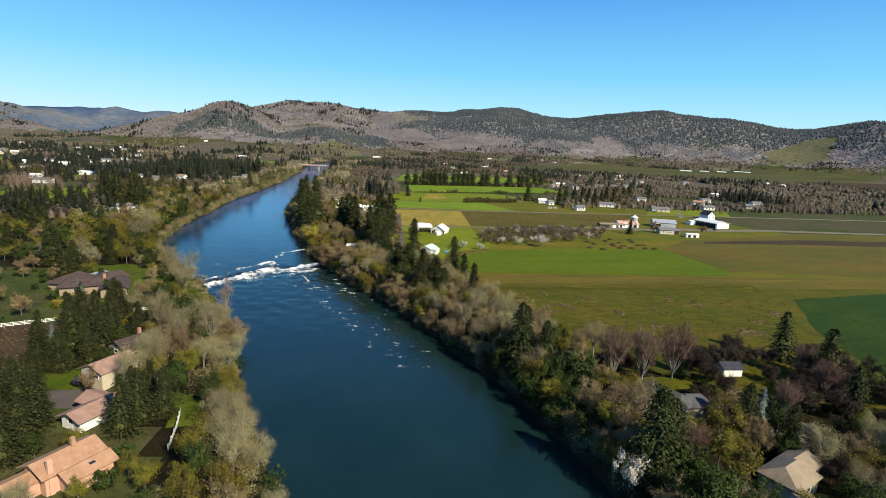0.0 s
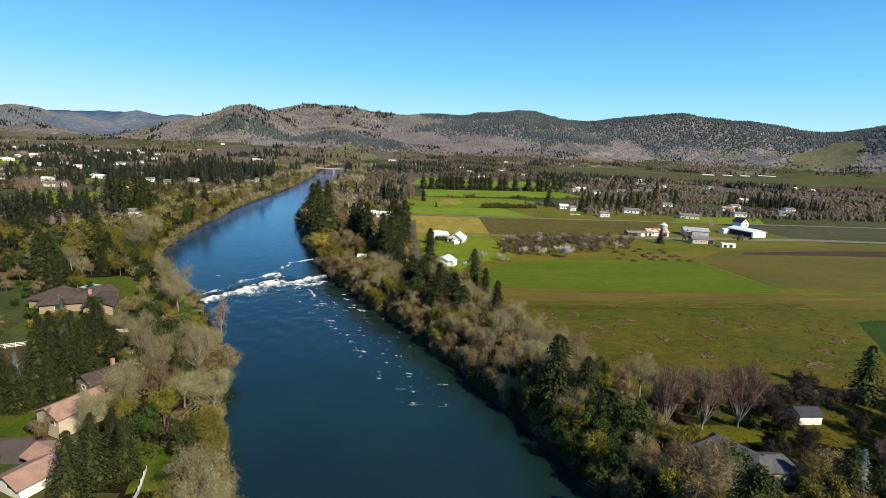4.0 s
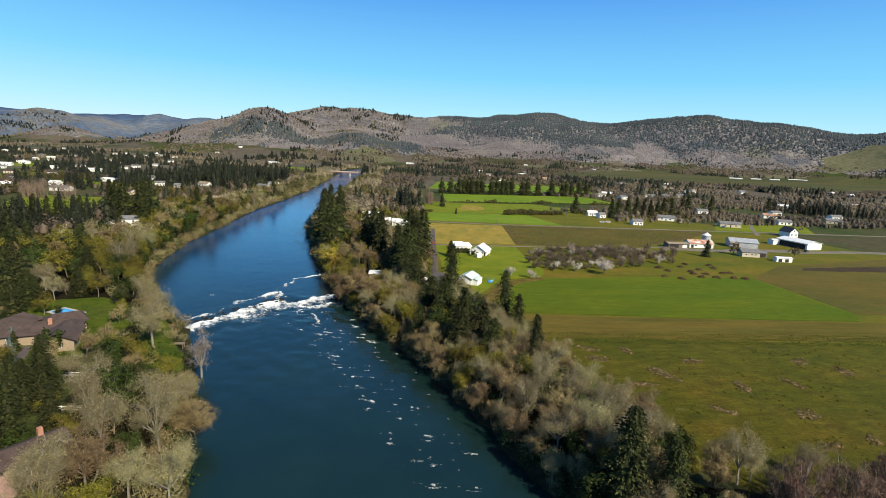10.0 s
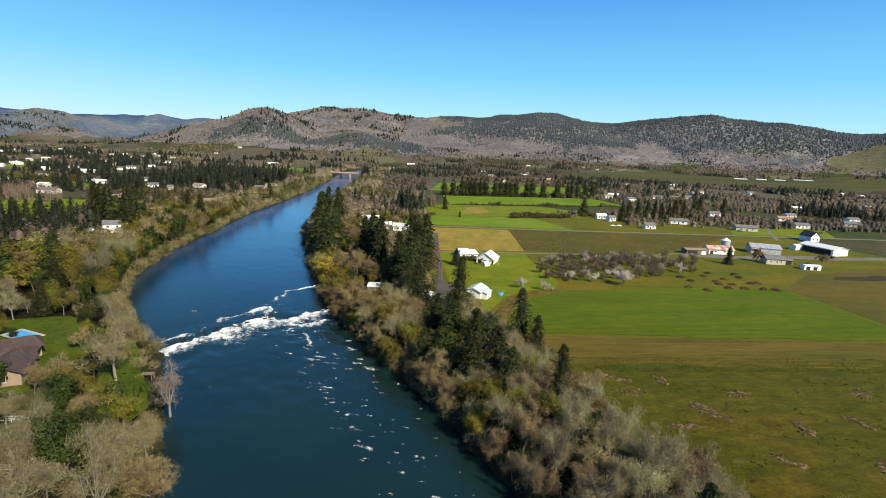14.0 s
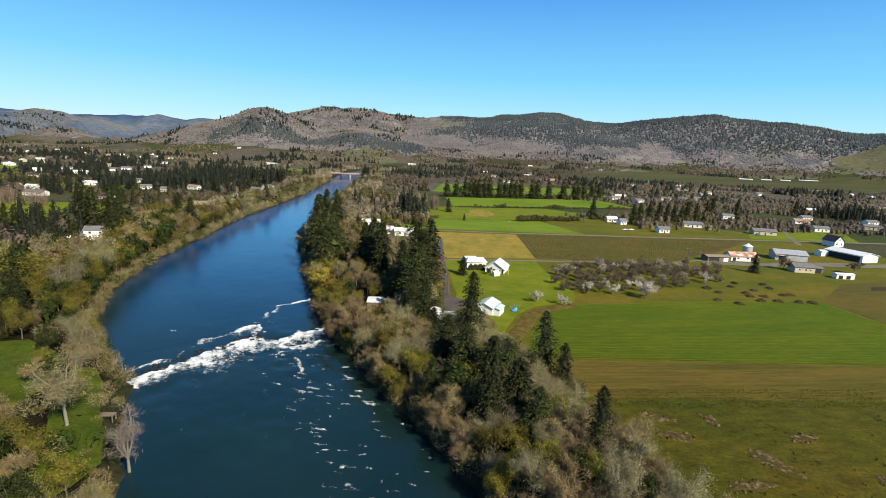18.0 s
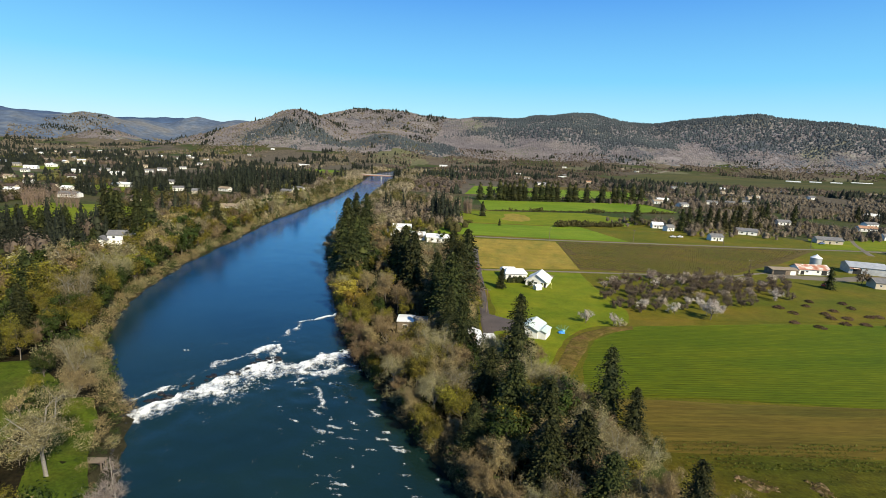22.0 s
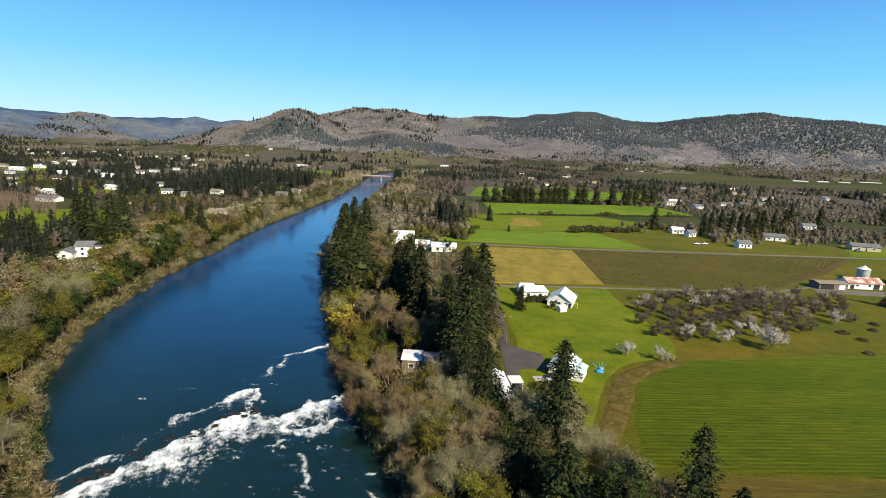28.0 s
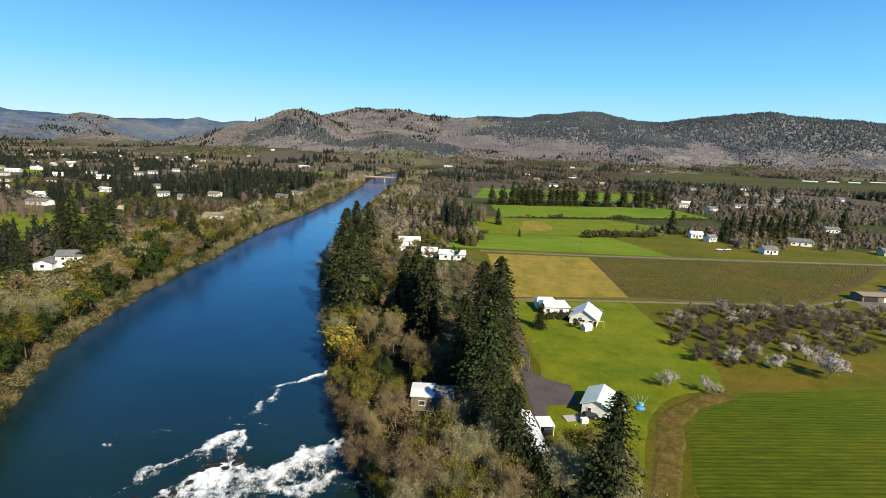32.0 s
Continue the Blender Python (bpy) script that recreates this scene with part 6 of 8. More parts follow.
# houses of the valley: x, y, turn, length, width, walls, roof
FAR_HOUSES = [
    (-62, 462, 12, 13, 8, M_WHITE, M_WHITEROOF), (-66, 446, 80, 8, 6, M_WHITE, M_WHITEROOF), (-46, 432, 5, 8, 5, M_WHITE, M_WHITEROOF), (-33, 428, 4, 14, 6, M_WHITE, M_WHITEROOF),
    (216, 547, -15, 15, 9, M_WHITE, M_GREYROOF), (264, 520, -8, 18, 9, M_BEIGE, M_GREYROOF), (172, 503, 5, 9, 7, M_WHITE, M_GREYROOF), (146, 556, 0, 9, 6, M_WHITE, M_WHITEROOF), (151, 542, 30, 8, 5, M_WHITE, M_GREYROOF),
    (227, 808, 20, 14, 9, M_WHITE, M_TANROOF), (245, 840, 0, 16, 9, M_WHITE, M_WHITEROOF), (250, 780, 30, 14, 9, M_WHITE, M_GREYROOF), (360, 616, -10, 15, 9, M_WHITE, M_TERRA), (390, 655, 10, 13, 8, M_WHITE, M_GREYROOF), (415, 594, -20, 15, 9, M_BEIGE, M_GREYROOF), (340, 560, -5, 13, 8, M_WHITE, M_GREYROOF), (450, 640, 10, 14, 8, M_WHITE, M_GREYROOF),
    (-29, 1251, 0, 24, 10, M_BEIGE, M_TERRA), (104, 1088, 10, 16, 9, M_WHITE, M_GREYROOF), (186, 1381, 0, 20, 10, M_WHITE, M_WHITEROOF), (216, 1223, 10, 15, 9, M_BEIGE, M_TERRA), (-134, 1733, 0, 24, 12, M_WHITE, M_WHITEROOF), (-80, 1400, 20, 20, 10, M_WHITE, M_GREYROOF),
    (1010, 1880, -20, 40, 16, M_WHITE, M_WHITEROOF), (1110, 1930, -20, 32, 16, M_WHITE, M_WHITEROOF), (1190, 1950, -20, 32, 14, M_WHITE, M_WHITEROOF), (1300, 1990, -20, 60, 16, M_WHITE, M_WHITEROOF),
    (-228, 451, 10, 14, 8, M_WHITE, M_GREYROOF), (-382, 544, 0, 18, 9, M_WHITE, M_GREYROOF), (-531, 806, 10, 18, 10, M_WHITE, M_WHITEROOF), (-412, 810, 5, 26, 12, M_WHITE, M_GREYROOF), (-451, 1347, 0, 30, 10, M_WHITE, M_WHITEROOF), (-409, 656, 0, 30, 6, M_WHITE, M_WHITEROOF), (-601, 813, 10, 16, 8, M_WHITE, M_WHITEROOF), (-697, 842, 20, 18, 9, M_WHITE, M_WHITEROOF), (-716, 901, 0, 14, 9, M_WHITE, M_WHITEROOF),
]
vr = random.Random(21)
for _ in range(120):
    side = vr.random()
    if side < 0.6:
        y = 520 + 1500 * vr.random() ** 1.4
        x = -vr.uniform(0.32, 0.92) * y
    else:
        y = 620 + 1400 * vr.random() ** 1.2
        x = vr.uniform(-0.06, 0.75) * y
    if bool(open_land(np.array([x]), np.array([y]))[0]) or not bool(off_river(np.array([x]), np.array([y]), 30)[0]):
        continue
    if any(math.hypot(x - q[0], y - q[1]) < 26 for q in FAR_HOUSES) or (x > 0 and y < 800 and x < 190):
        continue
    FAR_HOUSES.append((x, y, vr.uniform(-30, 40), vr.uniform(9, 15), vr.uniform(6.5, 9), vr.choice([M_WHITE, M_WHITE, M_BEIGE]), vr.choice([M_GREYROOF, M_GREYROOF, M_TANROOF, M_BROWNROOF, M_WHITEROOF])))
HOUSE_XY = np.array([(q[0], q[1]) for q in FAR_HOUSES] + [(-212, 362), (-204, 364), (-194, 358)])


def off_houses(x, y):
    """False where a tree would stand in a house or in front of it."""
    ok = np.ones(np.shape(x), bool)
    for hx2, hy2 in HOUSE_XY:
        ux, uy = hx2 / math.hypot(hx2, hy2), hy2 / math.hypot(hx2, hy2)
        dx, dy = x - hx2, y - hy2
        along2, side2 = dx * ux + dy * uy, dx * uy - dy * ux
        ok &= ~((along2 > -32) & (along2 < 8) & (np.abs(side2) < 8))
    return ok


def fir_lumps(seed, h, r, n, k, tufts):
    rng = np.random.default_rng(seed)
    core = tiers(rng, h, r * (0.62 if tufts > 20 else 1.0), n, k, 0.05, 0.8)
    if not tufts:
        return core
    u = rng.uniform(0.02, 0.95, tufts)
    a = np.arange(tufts) * 2.4
    L = r * (1 - u) ** 0.7 * rng.uniform(0.6, 1.0, tufts)
    c = np.stack([np.cos(a) * L, np.sin(a) * L, u * h], -1)
    return joined(core, leaf_tris(rng, c, (0.2 if tufts > 100 else 0.28) * r * (1.2 - 0.6 * u), 0.2, np.stack([np.cos(a), np.sin(a), -0.6 + 0 * a], -1)))


def crown(seed, h, r, rings, k, n, size, core=0.86):
    """A far tree's uneven crown, dense inside, with n loose clumps at its rim."""
    rng = np.random.default_rng(seed)
    vs = []
    for j in range(rings):
        u = j / rings
        a = np.arange(k) * 6.2832 / k + 0.45 * j
        w = r * (0.62 + 0.5 * math.sin(math.pi * (0.18 + 0.75 * u))) * (1 - 0.35 * u) * rng.uniform(0.62, 1.2, k)
        vs.append(np.stack([np.cos(a) * w, np.sin(a) * w, h * (0.12 + 0.8 * u) + rng.uniform(-0.07, 0.07, k) * h], -1))
    vs.append(np.array([[rng.normal(0, 0.15) * r, rng.normal(0, 0.15) * r, h]]))
    fs, i = [], np.arange(k)
    for j in range(rings - 1):
        p, q = j * k + i, j * k + (i + 1) % k
        fs += [np.stack([p, q, q + k], -1), np.stack([p, q + k, p + k], -1)]
    fs.append(np.stack([(rings - 1) * k + i, (rings - 1) * k + (i + 1) % k, np.full(k, rings * k)], -1))
    inner = np.concatenate(vs) * [core, core, 0.1 + core], np.concatenate(fs)
    return joined(inner, cloud(seed + 7, h, r, n, size, 0.12, 0.3)) if n else inner


mid_oak = [crown(220 + i, 9.5, 4.8, 3, 6, 60, 0.95, 0.62) for i in range(5)]
mid_fir = [fir_lumps(230 + i, 15 + 2 * i, 4.8 + 0.4 * i, 5, 7, 130) for i in range(4)]
far_oak = [crown(240 + i, 7.5, 5.2, 2, 6, 9, 1.8, 0.7) for i in range(5)]
far_fir = [fir_lumps(250 + i, 11 + 2 * i, 6.0, 2, 6, 8) for i in range(4)]
hill_oak = [crown(260 + i, 4.2, 5.2, 1, 7, 0, 0) for i in range(5)]
hill_fir = [fir_lumps(270 + i, 8, 5.2, 1, 5, 0) for i in range(3)]


def wood(name, x0, x1, y0, y1, n, seed, dens, keep, oak, fir, fir_share, olive_share, smin, smax, bare=None):
    x, y = spread(n, x0, x1, y0, y1, lambda a, c: off_river(a, c) & ~open_land(a, c) & off_houses(a, c) & keep(a, c) & (field_noise(a, c, dens[0], seed, 3) > dens[1]))
    f = field_noise(x, y, 95, seed + 3, 3) + nprng.normal(0, 0.035, len(x))
    cut1, cut2 = np.quantile(f, 1 - fir_share), np.quantile(f, olive_share)
    s = nprng.uniform(smin, smax, len(x)) * nprng.uniform(0.45, 1.15, len(x))
    sp = np.stack([x, y, s], -1)
    isf, iso = f > cut1, f < cut2
    if isf.any():
        scattered(name + "_conifers", fir, sp[isf], L_FIRFAR, "dark conifers in the valley woods", "woods", False)
    if iso.any():
        scattered(name + "_spring_trees", oak, sp[iso], L_OLIVEFAR, "olive budding trees in the valley woods", "woods", False)
    k = ~isf & ~iso
    if k.any():
        scattered(name + "_bare_trees", oak, sp[k], bare or L_OAKFAR, "leafless grey-brown trees in the valley woods", "woods", False)


# river margins beyond the near banks
def by_river(x, y):
    d = np.maximum(x - right_bank(y), left_bank(y) - x)
    return (d < 45)


# a nursery of small firs, and groves of bare poplars
nf = [spire(280 + i, 6.5, 1.9, 60, 0.9) for i in range(3)]
nx, ny = spread(700, -345, -222, 340, 376, lambda a, c: (c < 372 - 0.02 * (a + 345)) & (a < left_bank(c) - 45))
scattered("young_firs", nf, np.stack([nx, ny, nprng.uniform(0.7, 1.2, len(nx))], -1), L_FIRFAR, "dense plantation of young dark firs", "plantation")
pop = [joined(sticks(np.array([[0, 0, -0.5]] * 5) + nprng.normal(0, 0.3, (5, 3)) * [1, 1, 0], np.array([[0, 0, 13.0]] * 5) + nprng.normal(0, 1.6, (5, 3)), np.full(5, 0.16), np.full(5, 0.03)), strands(nprng, nprng.normal(0, 1.0, (150, 3)) * [1.1, 1.1, 2.6] + [0, 0, 9], 1.4, 0.08, np.tile([0, -0.5, 0.5], (150, 1)))) for i in range(3)]
L_POPLAR = leaf("poplar_twigs", [(0, (0.17, 0.12, 0.085)), (1, (0.30, 0.23, 0.17))], 0.1)
px, py = spread(34, -372, -322, 470, 488, lambda a, c: a < 0)
qx, qy = spread(24, -34, -16, 578, 590, lambda a, c: a < 0)
scattered("poplar_grove", pop, np.stack([np.r_[px, qx], np.r_[py, qy], nprng.uniform(0.75, 1.0, len(px) + len(qx))], -1), L_POPLAR, "groves of pale leafless poplars", "trees")
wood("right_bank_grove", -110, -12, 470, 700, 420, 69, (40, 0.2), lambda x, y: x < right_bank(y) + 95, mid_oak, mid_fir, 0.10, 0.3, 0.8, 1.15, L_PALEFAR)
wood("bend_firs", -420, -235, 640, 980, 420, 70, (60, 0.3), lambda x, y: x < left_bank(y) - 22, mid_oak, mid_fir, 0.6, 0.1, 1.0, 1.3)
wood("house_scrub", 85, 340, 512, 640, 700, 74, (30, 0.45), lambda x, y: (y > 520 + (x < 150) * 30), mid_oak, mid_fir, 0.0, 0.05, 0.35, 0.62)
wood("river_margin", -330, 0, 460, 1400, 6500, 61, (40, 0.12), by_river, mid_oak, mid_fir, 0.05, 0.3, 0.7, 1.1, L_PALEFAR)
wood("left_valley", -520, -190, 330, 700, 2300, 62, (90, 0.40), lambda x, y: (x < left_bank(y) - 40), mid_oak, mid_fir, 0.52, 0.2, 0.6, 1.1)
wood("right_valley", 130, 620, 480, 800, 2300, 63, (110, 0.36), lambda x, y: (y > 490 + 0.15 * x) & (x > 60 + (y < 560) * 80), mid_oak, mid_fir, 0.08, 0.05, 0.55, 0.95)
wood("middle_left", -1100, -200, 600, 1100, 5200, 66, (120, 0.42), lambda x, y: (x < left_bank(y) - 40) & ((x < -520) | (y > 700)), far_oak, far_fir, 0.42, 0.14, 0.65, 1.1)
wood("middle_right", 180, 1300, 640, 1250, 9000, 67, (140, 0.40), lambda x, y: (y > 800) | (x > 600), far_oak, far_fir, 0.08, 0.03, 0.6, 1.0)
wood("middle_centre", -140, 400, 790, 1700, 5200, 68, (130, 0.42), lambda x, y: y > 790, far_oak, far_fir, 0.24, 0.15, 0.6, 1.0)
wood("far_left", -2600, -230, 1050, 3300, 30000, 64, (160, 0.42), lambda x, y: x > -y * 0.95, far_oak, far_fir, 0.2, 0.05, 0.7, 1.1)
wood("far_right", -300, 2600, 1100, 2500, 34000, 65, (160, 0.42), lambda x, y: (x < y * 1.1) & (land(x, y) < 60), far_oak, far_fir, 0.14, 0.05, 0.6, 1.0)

# hillside woods
hx, hy = spread(190000, -2400, 2900, 1700, 3500, lambda a, c: ~clearing(a, c) & (np.abs(a) < c * 1.02) & (np.hypot(a, c) < 3450) & (land(a, c) > 22 + 20 * field_noise(a, c, 150, 78, 2)) & (field_noise(a, c, 180, 71, 4) > 0.2))
hz = land(hx, hy)
def ridge_firs(x, y, ax, ay, bx, by, wide):
    """How near a place lies to a fir-clad ridge from a to b."""
    ux, uy = bx - ax, by - ay
    t = np.clip(((x - ax) * ux + (y - ay) * uy) / (ux * ux + uy * uy), 0, 1)
    return np.exp(-(np.hypot(x - ax - t * ux, y - ay - t * uy) / wide) ** 2)


dark = 0.55 * field_noise(hx, hy, 330, 73, 4) + 0.45 * field_noise(hx, hy, 110, 77, 3) + 0.42 * smooth(70, 150, hz) * smooth(-120, 420, hx) - 0.10 * smooth(-150, -500, hx)
dark = dark + 0.40 * ridge_firs(hx, hy, -860, 2040, -480, 2080, 85) + 0.34 * ridge_firs(hx, hy, -420, 2080, -170, 2180, 90) + nprng.normal(0, 0.06, len(hx))
hs = np.stack([hx, hy, nprng.uniform(0.45, 1.25, len(hx))], -1)
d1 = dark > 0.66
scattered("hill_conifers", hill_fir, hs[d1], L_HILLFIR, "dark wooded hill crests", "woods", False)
scattered("hill_oaks", hill_oak, hs[~d1], L_HILL, "leafless oak woods on the hills, grey-mauve haze in their colour", "woods", False)

# row of conifers beyond the far meadow
ROW = [(-9, 729), (3, 728), (15, 735), (21, 737), (27, 736), (32, 735), (39, 740), (46, 743), (59, 746), (67, 750), (75, 754), (81, 757), (88, 761), (103, 761), (111, 765), (125, 764), (146, 772), (162, 776), (169, 780), (177, 784), (188, 785), (200, 791)]
for x, y in ROW:
    ob = plant(rnd.choice(CEDARS), x, y, rnd.uniform(1.55, 1.95), rnd.uniform(0, 6.28), None, 0.86)
    tagged(ob, "dark clipped conifer in a windbreak row", group="windbreak row of conifers")
for x, y in [(162, 545), (172, 556), (186, 570), (197, 575), (206, 580), (216, 587), (225, 590), (234, 598), (243, 598), (260, 612), (277, 635), (304, 635), (418, 715)]:
    ob = plant(rnd.choice(FIRS), x, y, rnd.uniform(0.75, 1.05), rnd.uniform(0, 6.28))
    tagged(ob, "dark conifer beside the farm houses", group="conifers by the farm houses")

# ---- buildings ----
M_GLASS = plain("window_glass", (0.03, 0.035, 0.04), 0.08, 0.0, 0.6)


def prism(L, W, H, rise, hip=0.0):
    """House walls up to gables, ridge along x."""
    bm = bmesh.new()
    c = [bm.verts.new((sx * L / 2, sy * W / 2, z)) for z in (-0.6, H) for sx, sy in ((-1, -1), (1, -1), (1, 1), (-1, 1))]
    a, b = bm.verts.new((-L / 2, 0, H + rise)), bm.verts.new((L / 2, 0, H + rise))
    for f in ((0, 1, 5, 4), (2, 3, 7, 6)):
        bm.faces.new([c[i] for i in f])
    if hip:
        bm.faces.new([c[i] for i in (1, 2, 6, 5)]), bm.faces.new([c[i] for i in (3, 0, 4, 7)])
        bm.verts.remove(a), bm.verts.remove(b)
    else:
        bm.faces.new([c[1], c[2], c[6], b, c[5]]), bm.faces.new([c[3], c[0], c[4], a, c[7]])
    return bm


def roof_mesh(L, W, H, rise, over=0.5, thick=0.18, hip=0.0):
    """Two slopes with thickness, or four when hip gives the ridge's inset."""
    bm = bmesh.new()
    k = rise / (W / 2)
    zl = H - over * k
    ends = L / 2 + over
    top, low = [], []
    for lift, store in ((thick + 0.03, top), (0.03, low)):
        store += [bm.verts.new((-ends, -W / 2 - over, zl + lift)), bm.verts.new((ends, -W / 2 - over, zl + lift)), bm.verts.new((ends, W / 2 + over, zl + lift)), bm.verts.new((-ends, W / 2 + over, zl + lift)),
                  bm.verts.new((-ends + hip, 0, H + rise + lift)), bm.verts.new((ends - hip, 0, H + rise + lift))]
    for s, flip in ((top, False), (low, True)):
        fs = [(0, 1, 5, 4), (2, 3, 4, 5)] + ([(1, 2, 5), (3, 0, 4)] if hip else [])
        for f in fs:
            bm.faces.new([s[i] for i in (f[::-1] if flip else f)])
    rim = [(0, 1), (1, 2), (2, 3), (3, 0)] if hip else [(0, 1), (1, 5), (5, 2), (2, 3), (3, 4), (4, 0)]
    for i, j in rim:
        bm.faces.new([top[i], low[i], low[j], top[j]])
    return bm


def wing(parent, L, W, H, rise, wall, roof, dx=0, dy=0, turn=0, over=0.5, hip=0.0, windows=(), doors=(), trim=None):
    """A wing of a building: walls, roof, windows (side, place, sill, width, height) and doors (side, place, width, height, material)."""
    m = pose(dx, dy, 0, 0, 0, turn)
    w = part("wall", prism(L, W, H, rise, hip), wall, parent)
    w.matrix_local = m
    r = part("roof", roof_mesh(L, W, H, rise, over, hip=hip), roof, parent)
    r.matrix_local = m

    def face(side, at):
        return {"s": (at, -W / 2, 0), "n": (at, W / 2, 180), "e": (L / 2, at, 90), "w": (-L / 2, at, -90)}[side]

    for side, at, sill, ww, hh in windows:
        x, y, a = face(side, at)
        bm = bmesh.new()
        for cx, cz, sx, sz in ((0, sill, ww + 0.2, 0.1), (0, sill + hh, ww + 0.2, 0.1), (-ww / 2, sill + hh / 2, 0.1, hh), (ww / 2, sill + hh / 2, 0.1, hh)):
            box_in(bm, cx, -0.03, cz, sx, 0.12, sz)
        fr = part("window", bm, trim or M_WHITE, parent)
        fr.matrix_local = m @ pose(x, y, 0, 0, 0, a)
        part("pane", box(0, -0.012, sill + hh / 2, ww - 0.1, 0.02, hh - 0.1), M_GLASS, fr)
    for side, at, ww, hh, dm in doors:
        x, y, a = face(side, at)
        d = part("door", box(0, -0.025, hh / 2, ww, 0.05, hh, 0.01), dm, parent)
        d.matrix_local = m @ pose(x, y, 0, 0, 0, a)


def building(name, x, y, turn, label, category="house", z=None, group=""):
    zz = float(land(x, y)) + 0.15 if z is None else z
    return empty(name, pose(x, y, zz, 0, 0, turn), label, category, group)


# left bank: salmon house
h = building("house", -52.5, 73.5, 62, "salmon stucco house with terracotta shingle roof")
wing(h, 9, 5.8, 3.7, 1.3, M_PINK, M_TERRA, 0, 1.2, 0, 0.8, windows=[("w", 0.5, 2.6, 0.7, 1.0), ("w", -1.6, 2.6, 0.7, 1.0), ("s", 2, 1.0, 1.0, 1.0)])
wing(h, 7, 3.6, 2.8, 0.9, M_PINK, M_TERRA, 1.0, -3.1, 0, 0.7, windows=[("w", 0, 2.2, 1.4, 1.0), ("e", 0, 1, 1.2, 1.2)])
part("chimney", box(-3.6, -1.6, 3.0, 0.8, 0.7, 6.4, 0.05), M_PINK, h)
part("chimney", box(1.5, 1.0, 5.9, 0.7, 0.7, 1.6, 0.05), M_TERRA, h)
part("skylight", box(1.5, -3.9, 3.5, 0.9, 1.1, 0.12), M_GLASS, h)
wing(h, 4.5, 4, 2.6, 0.7, M_PINK, M_TERRA, -6.5, 2.0, 0, 0.5, doors=[("w", 0, 3.2, 2.2, M_DARK)])
# white house with pinkish roof
h = building("house", -60, 92.5, 66, "white house with pinkish brown shingle roof")
wing(h, 7, 5.5, 2.5, 1.1, M_WHITE, M_PINKROOF, -1, 0, 0, 0.8, windows=[("w", 0, 1.2, 1.4, 1.2), ("s", 1, 1.2, 1.4, 1.2)])
wing(h, 5.5, 4.2, 2.5, 1.0, M_WHITE, M_PINKROOF, 3.2, 2.8, 90, 0.8, windows=[("e", 0, 1.2, 1.2, 1.1)])
wing(h, 4, 3.6, 3.3, 0.8, M_WHITE, M_PINKROOF, 5, -1.0, 0, 0.4)
# beige house and tan house
h = building("house", -66.5, 110, 66, "beige house with tan shingle roof")
wing(h, 9, 6.8, 4.2, 1.5, M_BEIGE, M_PINKROOF, 0, 0, 0, 0.5, windows=[("w", -1.5, 2.6, 1.6, 1.0), ("s", 2, 1.5, 1.2, 1.2)], doors=[("w", 1.5, 2.4, 2.1, M_DARK)])
h = building("house", -68, 124, 60, "tan wooden house with brown shingle roof")
wing(h, 10, 6.5, 4.4, 1.4, M_TAN, M_BROWNROOF, 0, 0, 0, 0.5, windows=[("w", 0, 2.6, 1.4, 1.0), ("s", -2, 1.5, 1.2, 1.2)])
part("chimney", box(2, 1.2, 6.2, 0.8, 0.8, 1.8, 0.05), M_BRICK, h)
# brown rambling house
h = building("house", -113, 181, 25, "sprawling house with dark brown shingle roofs beside a pool")
wing(h, 20, 9, 3.2, 1.9, M_TAN, M_BROWNROOF, 0, 0, 0, 0.8, 3.0, windows=[("s", -5, 1, 1.8, 1.4), ("s", 5, 1, 1.8, 1.4), ("e", 0, 1, 1.6, 1.3)])
wing(h, 11, 8, 3.2, 1.8, M_TAN, M_BROWNROOF, 7, -6.5, 90, 0.8, 0, windows=[("w", 0, 1, 2.2, 1.5)])
wing(h, 12, 8, 3.2, 1.8, M_TAN, M_BROWNROOF, -8, 7, 60, 0.8, 2.5)
wing(h, 9, 7, 3.2, 1.6, M_TAN, M_BROWNROOF, 5, 8, 20, 0.8, 2.0)
part("chimney", box(3.5, -1.2, 5.0, 1.0, 1.0, 2.4, 0.06), M_BRICK, h)
# riverside white house
h = building("house", -204, 364, 20, "white house with grey roofs among tall firs")
wing(h, 12, 8, 5.2, 1.8, M_WHITE, M_GREYROOF, 3, 2, 0, 0.5, windows=[("s", -3, 3.3, 1.3, 1.2), ("s", 2, 3.3, 1.3, 1.2), ("s", -3, 0.9, 1.3, 1.2), ("s", 2.5, 0.9, 1.6, 1.4)])
wing(h, 9, 7, 3.0, 1.5, M_BEIGE, M_BROWNROOF, 9, -3, 90, 0.5, windows=[("w", 0, 1, 2, 1.3)])
wing(h, 8, 7, 3.0, 1.4, M_WHITE, M_GREYROOF, -6, -3, 90, 0.5, windows=[("w", 0, 1, 1.6, 1.3)])
# right bank, near end
h = building("house", 66.5, 102.5, -55, "house with dark grey shingle roof under trees")
wing(h, 12, 8.5, 3.0, 2.0, M_BEIGE, M_SLATE, 0, 0, 0, 0.6, 2.6, windows=[("s", 0, 1, 1.6, 1.2)])
wing(h, 7, 6, 2.8, 1.5, M_BEIGE, M_SLATE, 5, 4, 60, 0.5, 2.0)
h = building("shed", 95, 122.5, 4, "white shed with a dark navy roof", "shed")
wing(h, 5.6, 4.4, 2.3, 1.0, M_WHITE, M_NAVYROOF, 0, 0, 0, 0.4, doors=[("s", -1.35, 2.4, 2.0, M_WHITE), ("s", 1.35, 2.4, 2.0, M_WHITE)])
h = building("house", 76, 73, 30, "pale house with grey and white shingle roofs")
